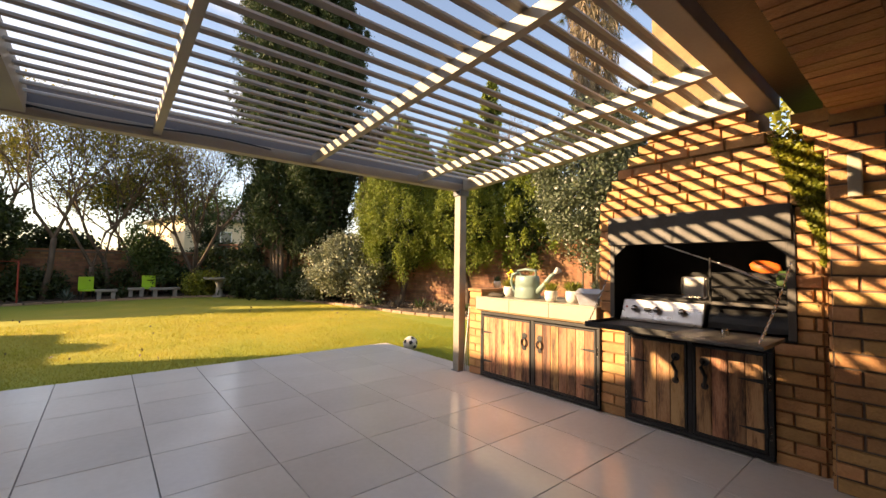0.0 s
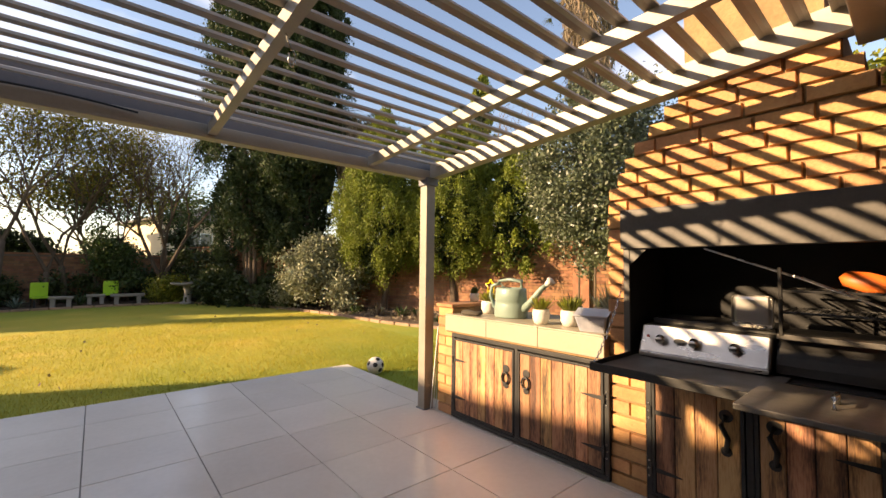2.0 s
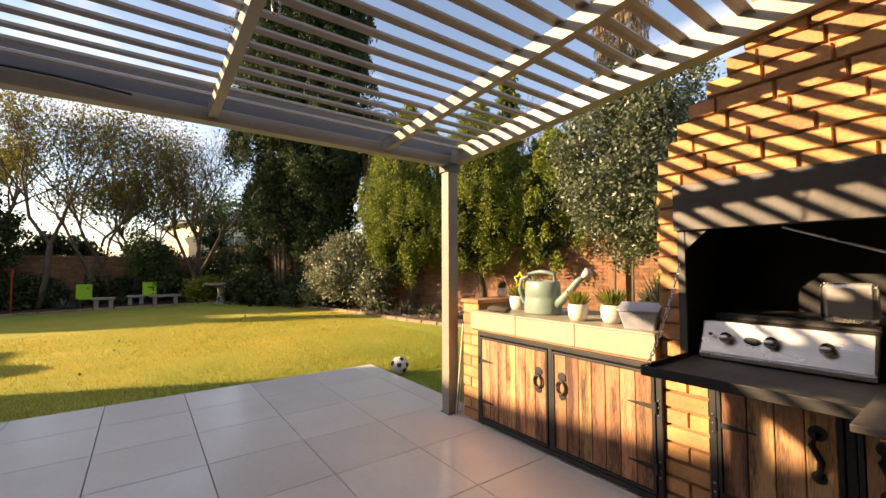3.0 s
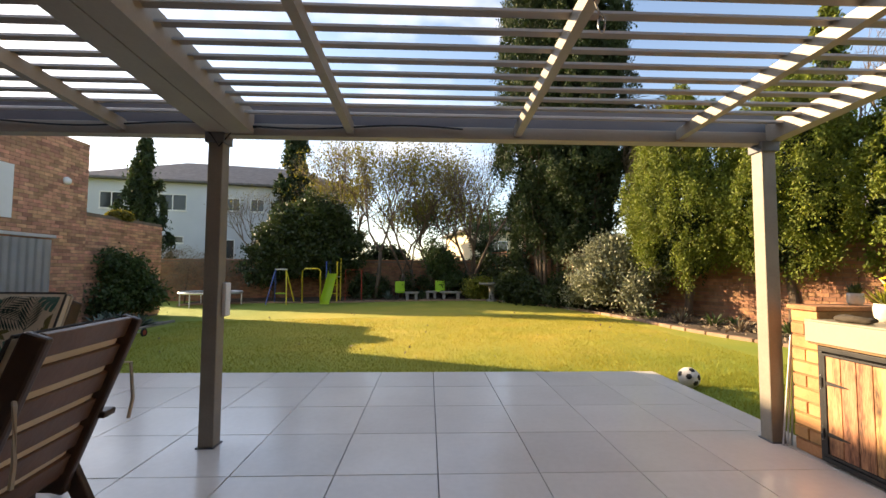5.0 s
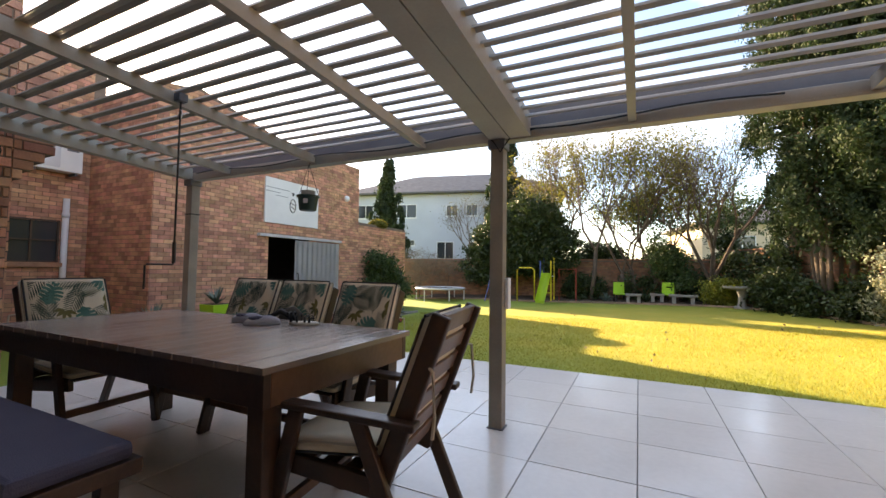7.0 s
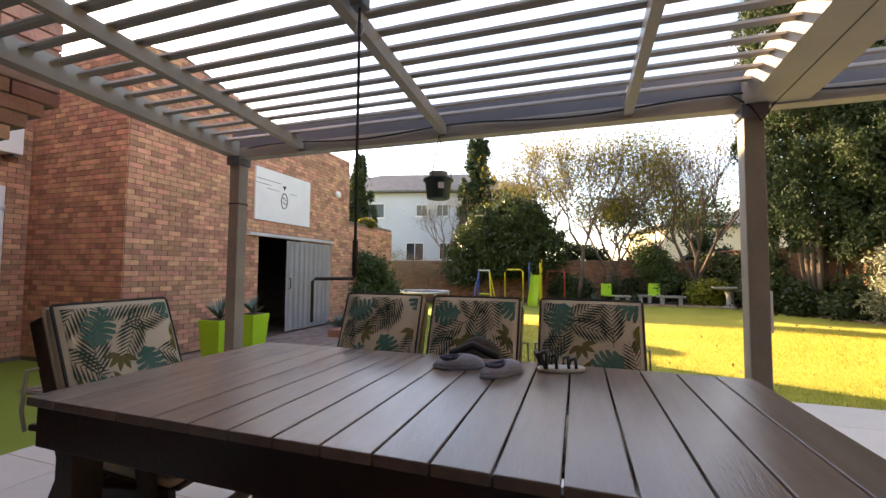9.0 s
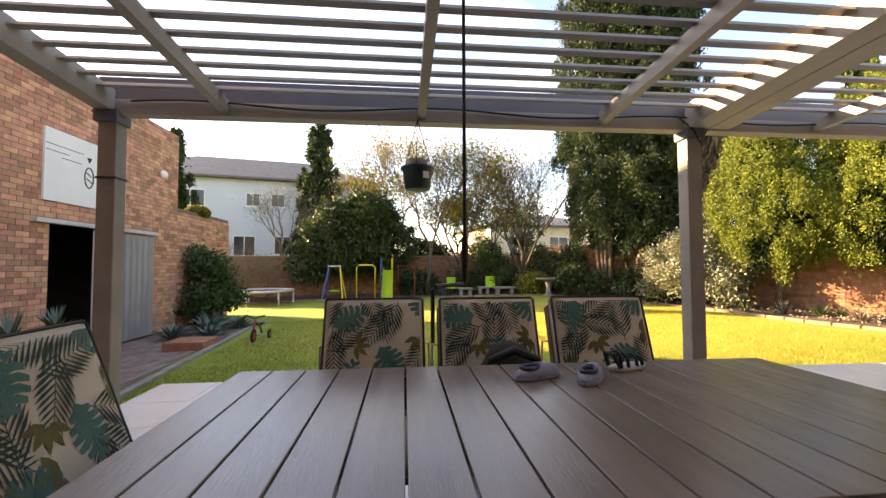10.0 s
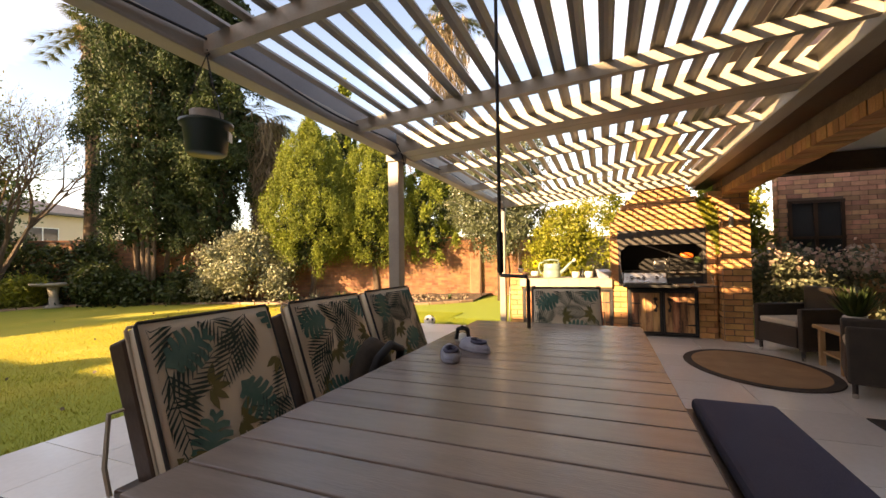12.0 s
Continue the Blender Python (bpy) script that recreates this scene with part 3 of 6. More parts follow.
# ---- barbecue: hood, grill, shelves, chains ----
part("hood", box(BX - 0.055, BX + 0.0, YR + 0.135, YL - 0.09, 1.405, 1.635, 0.004), "hood", braai, "charcoal steel smoke hood plate")
for y0, y1 in ((YL - 0.135, YL - 0.098), (YR + 0.122, YR + 0.165)):
    part("side_frame", box(BX - 0.035, BX - 0.021, y0, y1, 0.78, 1.60, 0.003), "hood", braai)
for y, s in ((YL - 0.135, -1), (YR + 0.165, 1)):
    bm = bmesh.new()
    pts = [(y, 1.404), (y + s * 0.10, 1.404), (y, 1.31)]
    f = [bm.verts.new((BX - 0.03, a, b)) for a, b in pts]
    g = [bm.verts.new((BX - 0.02, a, b)) for a, b in pts]
    bm.faces.new(f), bm.faces.new(g[::-1])
    for i in range(3):
        bm.faces.new((f[i], f[(i + 1) % 3], g[(i + 1) % 3], g[i]))
    bmesh.ops.recalc_face_normals(bm, faces=bm.faces)
    part("corner_gusset", bm, "hood", braai)
tray = part("shelf", box(3.47, BX + 0.03, -2.60, -1.90, 0.782, 0.792, 0.002), "shelf_steel", braai, "worn grey steel fold-down shelf")
part("shelf_rim", box(3.462, 3.472, -2.60, -1.90, 0.775, 0.815, 0.002), "black", tray)
part("shelf_rim", box(3.47, 3.9, -1.905, -1.895, 0.775, 0.815, 0.002), "black", tray)
flap = part("shelf", box(3.25, 3.72, -3.03, -2.56, 0.80, 0.822, 0.004), "shelf_steel", braai, "raised grey steel work flap")
part("flap_handle", tube([(3.52, -2.80, 0.822), (3.52, -2.80, 0.86), (3.43, -2.80, 0.86), (3.43, -2.80, 0.822)], 0.008, 8), "chrome", flap, smooth=True)


def chain(name, a, b, parent, sag=0.0, r=0.011, material="chrome"):
    a, b = Vector(a), Vector(b)
    n = max(2, int((b - a).length / (r * 2.5)))
    c = part(name, box(0, 0.001, 0, 0.001, 0, 0.001, 0, Matrix.Translation(a)), material, parent)
    link = bmesh.new()
    ring = [(r * 0.6 * math.cos(t), 0, r * 1.4 * math.sin(t)) for t in np.linspace(0, 2 * math.pi, 9)]
    tube(ring, r * 0.22, 5, None, link)
    me = bpy.data.meshes.new("chain_link")
    link.to_mesh(me)
    link.free()
    me.materials.append(M[material])
    turn = (b - a).to_track_quat("Z", "X").to_matrix().to_4x4()
    for i in range(n):
        t = (i + 0.5) / n
        o = new("chain_link", me)
        o.parent = c
        p = a.lerp(b, t) - Vector((0, 0, sag * 4 * t * (1 - t)))
        o.matrix_basis = Matrix.Translation(p) @ turn @ pose(0, 0, 0, 0, 0, 90 * (i % 2))


chain("chain", (3.49, -1.91, 0.80), (BX - 0.03, YL - 0.11, 1.25), braai, 0.03)
chain("chain", (3.3, -3.0, 0.83), (BX - 0.03, YR + 0.14, 1.28), braai, 0.03)

gas = thing("gas_grill", "stainless steel gas grill with black roll cover in the firebox", "grill")
bm = box(3.96, 4.40, -2.53, -1.92, 0.80, 0.965, 0.012)
for v in bm.verts:
    if v.co.x < 4.05 and v.co.z > 0.9:
        v.co.x += 0.06
part("control_panel", bm, "inox", gas)
part("drip_lip", box(3.93, 3.97, -2.53, -1.94, 0.80, 0.822, 0.003), "inox", gas)
for y in (-2.04, -2.21, -2.39):
    k = part("knob", lathe([(0.026, 0), (0.026, 0.012), (0.018, 0.016), (0.017, 0.034), (0.0, 0.036)], 20, pose(3.975, y, 0.893, 0, -73, 0)), "chrome", gas, smooth=True)
    part("knob_grip", box(-0.005, 0.005, -0.016, 0.016, 0.03, 0.044, 0.002, pose(3.975, y, 0.893, 0, -73, 0)), "inox", k)
part("badge", lathe([(0.03, 0), (0.03, 0.003), (0, 0.0031)], 24, pose(3.982, -2.135, 0.892, 0, -73, 0) @ Matrix.Diagonal((0.55, 1, 1, 1))), "black", gas, "oval black badge")
part("igniter", lathe([(0.008, 0), (0.008, 0.008), (0, 0.009)], 12, pose(3.975, -1.975, 0.905, 0, -73, 0)), "red", gas, "small red igniter button")
bm = bmesh.new()
pts = [(4.02 + 0.16 * (1 - math.cos(a)), 0.80 + 0.18 * math.sin(a)) for a in np.linspace(0, math.pi / 2, 8)] + [(4.4, 0.98), (4.4, 0.80)]
rings = [[bm.verts.new((x, y, z)) for x, z in pts] for y in (-3.02, -2.54)]
n = len(pts)
for i in range(n):
    bm.faces.new((rings[0][i], rings[0][(i + 1) % n], rings[1][(i + 1) % n], rings[1][i]))
bm.faces.new(rings[0][::-1]), bm.faces.new(rings[1])
bmesh.ops.recalc_face_normals(bm, faces=bm.faces)
part("roll_cover", bm, "black", gas)
part("cover_band", box(3.985, 4.05, -3.01, -2.55, 0.965, 0.99, 0.004), "hood", gas)
part("back_box", box(4.1, 4.42, -2.53, -1.95, 0.966, 1.0, 0.004), "black", gas)
part("vent_flap", box(4.05, 4.065, -2.53, -2.36, 1.0, 1.16, 0.02), "inox", gas, "bent steel side plate")
rack = thing("grill_rack", "black steel two-tier grid rack above the fire", "rack")
for z in (1.09, 1.19):
    r = part("grid", tube([(3.99, -2.57, z), (3.99, -3.0, z), (4.35, -3.0, z), (4.35, -2.57, z), (3.99, -2.57, z)], 0.006, 6), "black", rack)
    for i in range(14):
        y = -2.6 - i * 0.03
        part("wire", tube([(3.99, y, z), (4.35, y, z)], 0.0022, 5), "inox", r)
for y in (-2.57, -3.0):
    part("upright", tube([(3.985, y, 0.985), (3.985, y, 1.30)], 0.008, 6), "black", rack)
hand = thing("braai_grid", "hand-held wire braai grid leaning in the firebox", "grid")
part("frame", tube([(4.0, -2.62, 1.26), (3.97, -2.98, 1.10), (4.1, -2.99, 1.08), (4.15, -2.63, 1.25), (4.0, -2.62, 1.26)], 0.005, 6), "inox", hand)
for i in range(12):
    t = (i + 0.5) / 12
    part("wire", tube([(4.0 - 0.03 * t, -2.62 - 0.36 * t, 1.26 - 0.16 * t), (4.15 - 0.05 * t, -2.63 - 0.36 * t, 1.25 - 0.17 * t)], 0.002, 5), "inox", hand)
part("handle", tube([(4.05, -2.62, 1.255), (4.02, -2.25, 1.40)], 0.006, 6), "inox", hand)
glove = thing("braai_glove", "orange and green braai gloves hung in the firebox corner", "glove")
part("glove_body", lathe([(0.001, 0), (0.06, 0.02), (0.075, 0.07), (0.06, 0.12), (0.001, 0.14)], 14, pose(4.2, -2.83, 1.19, 12, 20, 0) @ Matrix.Diagonal((0.5, 1.3, 0.7, 1))), "orange", glove, smooth=True)
part("glove_cuff", lathe([(0.04, 0), (0.055, 0.06), (0.04, 0.12)], 14, pose(4.1, -2.965, 1.09, 0, 10, 0) @ Matrix.Diagonal((0.5, 0.9, 1, 1))), "shrub", glove, smooth=True)


# ---- cupboards ----
def cupboard(name, y0, y1, label, handle_z, ring):
    c = thing(name, label, "cupboard")
    part("carcass", box(BX + 0.03, BX + 0.55, y1 + 0.01, y0 - 0.01, 0.03, 0.70), "soot", c)
    x0 = 3.925
    ym = (y0 + y1) / 2
    for a, b, lo, hi in ((y1, y0, 0.015, 0.045), (y1, y0, 0.69, 0.72)):
        part("frame_rail", box(x0, x0 + 0.035, a, b, lo, hi, 0.003), "black", c)
    for y in (y0 - 0.015, y1 + 0.015, ym):
        part("frame_stile", box(x0, x0 + 0.035, y - 0.015, y + 0.015, 0.046, 0.689, 0.003), "black", c)
    for side, (a, b) in enumerate(((y0 - 0.034, ym + 0.019), (ym - 0.019, y1 + 0.034))):
        door = part("door", box(x0 + 0.022, x0 + 0.034, b, a, 0.055, 0.68), "black", c, "weathered plank door in black steel frame")
        for lo, hi in ((0.055, 0.07), (0.665, 0.68)):
            part("door_frame", box(x0 - 0.006, x0 + 0.02, b, a, lo, hi, 0.002), "black", door)
        for yy in (a - 0.008, b + 0.008):
            part("door_frame", box(x0 - 0.006, x0 + 0.02, yy - 0.008, yy + 0.008, 0.0705, 0.6645, 0.002), "black", door)
        n = max(4, round((a - b - 0.03) / 0.088))
        w = (a - b - 0.034) / n
        for k in range(n):
            p0 = a - 0.017 - k * w
            part("plank", box(x0 + 0.0, x0 + 0.02, p0 - w + 0.002, p0 - 0.002, 0.072, 0.663, 0.003), "plank", door)
        inner = b + 0.075 if side == 0 else a - 0.075
        outer = a if side == 0 else b
        sgn = -1 if side == 0 else 1
        for z in (0.19, 0.50):
            bm = bmesh.new()
            shape = [(0.0, -0.014), (0.10, -0.008), (0.15, -0.002), (0.15, 0.002), (0.10, 0.008), (0.0, 0.014)]
            f = [bm.verts.new((x0 - 0.004, outer + sgn * u, z + v)) for u, v in shape]
            bmesh.ops.extrude_face_region(bm, geom=[bm.faces.new(f)])
            for v in bm.verts:
                if v in f:
                    v.co.x += 0.003
            bmesh.ops.recalc_face_normals(bm, faces=bm.faces)
            h = part("hinge", bm, "black", door)
            part("hinge_knuckle", tube([(x0 - 0.008, outer - sgn * 0.005, z - 0.03), (x0 - 0.008, outer - sgn * 0.005, z + 0.03)], 0.007, 8), "black", h)
            for dz in (-0.04, 0.0, 0.04):
                part("bolt", lathe([(0.005, 0), (0.005, 0.003), (0, 0.004)], 8, pose(x0 - 0.001, outer - sgn * 0.018, z + dz, 0, -90, 0)), "chrome", h)
        hd = part("handle", lathe([(0.03, 0), (0.03, 0.005), (0.0, 0.006)], 18, pose(x0, inner, handle_z + 0.07, 0, -90, 0)), "black", door, "black iron ring pull" if ring else "black iron scroll handle")
        part("handle_foot", lathe([(0.024, 0), (0.024, 0.005), (0.0, 0.006)], 18, pose(x0, inner, handle_z - 0.05 - (0 if ring else 0.05), 0, -90, 0)), "black", hd)
        if ring:
            part("ring", tube([(x0 - 0.014, inner + 0.032 * math.cos(t), handle_z + 0.005 + 0.04 * math.sin(t)) for t in np.linspace(0, 2 * math.pi, 17)], 0.007, 8), "black", hd, smooth=True)
        else:
            part("scroll", tube([(x0 - 0.006, inner, handle_z + 0.07), (x0 - 0.035, inner + 0.012, handle_z + 0.03), (x0 - 0.03, inner - 0.014, handle_z - 0.03), (x0 - 0.008, inner, handle_z - 0.10)], 0.012, 8), "black", hd, smooth=True)
    return c


cupboard("cupboard", -0.335, -1.76, "double-door plank cupboard under the cream counter", 0.46, True)
cupboard("cupboard", -1.975, -2.93, "double-door plank cupboard under the barbecue shelf", 0.50, False)

# ---- counter ----
counter = thing("counter", "cream tiled counter top on brick piers", "counter")
part("slab", box(3.90, 4.62, -1.75, -0.30, 0.73, 0.872), "mortar_gold", counter)
for k in range(3):
    y1 = -0.295 - k * 0.487
    y0 = max(y1 - 0.484, -1.752)
    part("edge_tile", box(3.885, 3.899, y0, y1, 0.745, 0.872, 0.003), "counter", counter)
    for j in range(2):
        part("top_tile", box(3.886 + j * 0.37, 3.886 + j * 0.37 + 0.366, y0, y1, 0.8735, 0.885, 0.002), "counter", counter)
part("back_wall", box(4.40, 4.60, -1.75, -0.335, 0, 0.729), "mortar_gold", counter)
pier = thing("brick_pier", "small golden brick pier at the counter's end", "pier")
part("core", box(3.96, 4.60, -0.325, -0.13, 0, 0.93), "mortar_gold", pier)
part("cap", box(3.93, 4.62, -0.335, -0.115, 0.934, 0.965, 0.006), "brick_gold", pier)
tools = thing("garden_poles", "thin metal garden poles leaning beside the pier", "pole")
for k in range(3):
    part("pole", tube([(3.90 + 0.03 * k, -0.085, 0.0), (3.965 + 0.02 * k, -0.105, 0.75 + 0.1 * k)], 0.006, 6), "galv", tools)


# ---- pots and things on the counter ----
def pot_plant(label, x, y, z, r, h, n, spread, pot="ceramic", leaf="creeper", leaf_size=0.02, leaf_h=0.12, name="potted_plant"):
    t = thing(name, label, "potted plant", pose(x, y, z))
    part("pot", lathe([(r * 0.72, 0), (r * 0.95, h * 0.3), (r, h * 0.75), (r * 0.92, h), (r * 0.82, h), (r * 0.8, h * 0.85), (0, h * 0.85)], 24), pot, t, smooth=True)
    g = np.random.default_rng(int(abs(x * 1000 + y * 777)))
    a, e = g.uniform(0, 6.28, n), g.random(n)
    v, f = [], []
    for k in range(n):
        d = np.array((math.cos(a[k]) * spread * e[k], math.sin(a[k]) * spread * e[k], leaf_h * g.uniform(0.4, 1.0)))
        b = np.array((0.4 * r * math.cos(a[k]), 0.4 * r * math.sin(a[k]), h * 0.85))
        s = np.array((-math.sin(a[k]), math.cos(a[k]), 0)) * leaf_size * 0.25
        i = len(v)
        v += [tuple(b - s), tuple(b + s), tuple(b + d * 0.6 + s), tuple(b + d), tuple(b + d * 0.6 - s)]
        f.append((i, i + 1, i + 2, i + 3, i + 4))
    from_quads("leaves", v, f, leaf, t, kind="stuff")
    return t


TOP = 0.886
pot_plant("white speckled pot with green succulent on the counter", 4.02, -1.20, TOP, 0.062, 0.105, 120, 0.09)
pot_plant("white speckled pot with green succulent on the counter", 4.08, -1.40, TOP, 0.066, 0.11, 140, 0.11)
pot_plant("white pot with trailing plant behind the watering can", 4.22, -0.50, TOP, 0.07, 0.11, 110, 0.12)
pot_plant("small white pot with cactus on the brick pier", 4.30, -0.235, 0.966, 0.045, 0.08, 60, 0.04, leaf="shrub", leaf_h=0.09)
pot_plant("pale pot with dry branching succulent on the counter", 4.28, -1.62, TOP, 0.085, 0.12, 90, 0.12, leaf="pale_leaf", leaf_h=0.22)
pot_plant("dark pot with wispy plant on the counter", 4.42, -1.22, TOP, 0.07, 0.11, 80, 0.10, "black", "shrub")
pot_plant("dark pot with wispy plant on the counter", 4.45, -1.45, TOP, 0.07, 0.12, 80, 0.10, "black", "olive")
pot_plant("low white bowl planter at the counter's end", 4.15, -1.67, TOP, 0.075, 0.085, 60, 0.08, leaf="pale_leaf", leaf_h=0.06)

can = thing("watering_can", "pale mint plastic watering can on the counter", "watering can", pose(4.16, -0.80, TOP) @ Matrix.Diagonal((1.28, 1.1, 1.08, 1)))
part("body", lathe([(0.112, 0), (0.118, 0.01), (0.112, 0.10), (0.108, 0.12), (0.112, 0.125), (0.106, 0.21), (0.098, 0.222), (0.08, 0.222), (0.08, 0.21), (0, 0.21)], 32, Matrix.Diagonal((0.8, 1.15, 1, 1))), "mint", can, smooth=True)
part("handle", tube([(0, 0.07, 0.215), (0, 0.12, 0.27), (0, 0.02, 0.285), (0, -0.1, 0.275), (0, -0.10, 0.22)], 0.013, 8), "mint", can, smooth=True)
part("grip", tube([(0, 0.12, 0.25), (0, 0.19, 0.23), (0, 0.205, 0.15), (0, 0.17, 0.07), (0, 0.12, 0.05)], 0.013, 8), "mint", can, smooth=True)
spout = part("spout", tube([(0, -0.11, 0.06), (0, -0.19, 0.13), (0, -0.27, 0.22), (0, -0.315, 0.255)], 0.03, 12, 0.014), "mint", can, smooth=True)
part("rose", lathe([(0.014, 0), (0.03, 0.05), (0.0, 0.055)], 16, pose(0, -0.315, 0.255, 52, 0, 0)), "ceramic", spout, smooth=True)
star = thing("star_pick", "yellow plastic star on a stick in a pot", "ornament", pose(4.22, -0.52, TOP + 0.1))
part("stick", tube([(0, 0, 0), (0, 0, 0.09)], 0.004, 6), "yellow", star)
part("star", tube([(0, (0.062 if i % 2 == 0 else 0.034) * math.sin(i * math.pi / 5), 0.14 + (0.062 if i % 2 == 0 else 0.034) * math.cos(i * math.pi / 5)) for i in range(11)], 0.008, 6), "yellow", star)
bag = thing("seed_bag", "translucent grey plastic tub tipped on the counter", "tub", pose(4.0, -1.62, TOP + 0.005, 0, -14, 18))
bm = box(-0.07, 0.07, -0.10, 0.10, 0, 0.115, 0.012)
for v in bm.verts:
    k = 0.75 + 0.25 * v.co.z / 0.115
    v.co.x *= k
    v.co.y *= k
part("tub_body", bm, "grey_felt", bag)
part("tub_rim", box(-0.075, 0.075, -0.105, 0.105, 0.116, 0.124, 0.003), "galv", bag)
cloth = thing("work_gloves", "crumpled brown gardening gloves on the counter", "gloves", pose(3.98, -0.52, TOP))
bm = bmesh.new()
bmesh.ops.create_icosphere(bm, subdivisions=3, radius=0.06, matrix=Matrix.Diagonal((0.9, 2.0, 0.42, 1)))
for v in bm.verts:
    v.co += v.normal * 0.014 * noise.noise(v.co * 28)
    v.co.z = max(v.co.z + 0.018, 0)
part("glove_leather", bm, "canvas", cloth, smooth=True)
bottle = thing("glass_bottle", "clear glass bottle among the pots", "bottle", pose(4.2, -1.30, TOP))
part("bottle_body", lathe([(0.03, 0), (0.032, 0.01), (0.032, 0.09), (0.014, 0.12), (0.014, 0.15), (0.011, 0.15), (0.011, 0.12), (0.028, 0.088), (0.028, 0.01), (0, 0.008)], 20), glass_mat("clear_glass"), bottle, smooth=True)


# ---- chairs with palm-print cushions ----
FABRIC = mat("beige_cushion_fabric", (0.74, 0.64, 0.47), (0.66, 0.56, 0.41), 5, 0.9, bump=0.25, fine=300)
PRINTS = [mat("teal_leaf_print", (0.05, 0.14, 0.105), (0.13, 0.24, 0.19), 9, 0.9, bump=0), mat("dark_frond_print", (0.025, 0.045, 0.03), (0.05, 0.075, 0.05), 9, 0.9, bump=0),
          mat("olive_leaf_print", (0.15, 0.125, 0.035), (0.20, 0.17, 0.06), 9, 0.9, bump=0)]
M["fabric"] = FABRIC
for i, m in enumerate(PRINTS):
    M["print%d" % i] = m


def swell(u, v, T):
    return T / 2 * (0.55 + 0.45 * ((1 - abs(u) ** 5) * (1 - abs(v) ** 5)) ** 0.5)


def cushion_mesh(W, H, T, back=False):
    bm = bmesh.new()
    nu, nv = 12, 14
    layers = []
    for s in (1, -1):
        layers.append([[bm.verts.new((W / 2 * u * (1 - 0.03 * abs(v) ** 6), s * swell(u, v, T), H / 2 * v * (1 - 0.03 * abs(u) ** 6))) for u in np.linspace(-1, 1, nu)] for v in np.linspace(-1, 1, nv)])
    for s, g in enumerate(layers):
        for a, b in zip(g, g[1:]):
            for i in range(nu - 1):
                q = (a[i], a[i + 1], b[i + 1], b[i])
                bm.faces.new(q[::-1] if s == 0 else q)
    rim = [(0, i) for i in range(nu - 1)] + [(j, nu - 1) for j in range(nv - 1)] + [(nv - 1, i) for i in range(nu - 1, 0, -1)] + [(j, 0) for j in range(nv - 1, 0, -1)]
    for (a, b), (c, d) in zip(rim, rim[1:] + rim[:1]):
        bm.faces.new((layers[0][a][b], layers[0][c][d], layers[1][c][d], layers[1][a][b]))
    bmesh.ops.recalc_face_normals(bm, faces=bm.faces)
    return bm


def piping(W, H, T, parent):
    for s, m in ((1, "dark_piping"), (-1, "piping")):
        pts = [(W / 2 * 1.0, s * T * 0.27, H / 2 * v) for v in (-0.97, 0.97)] + [(W / 2 * u, s * T * 0.27, H / 2) for u in (0.97, -0.97)] + [(-W / 2, s * T * 0.27, H / 2 * v) for v in (0.97, -0.97)]
        pts += [(W / 2 * u, s * T * 0.27, -H / 2) for u in (-0.97, 0.97)] + [pts[0]]
        part("piping", tube(pts, 0.006, 6), m, parent, "cream piping" if m == "piping" else "dark piping")


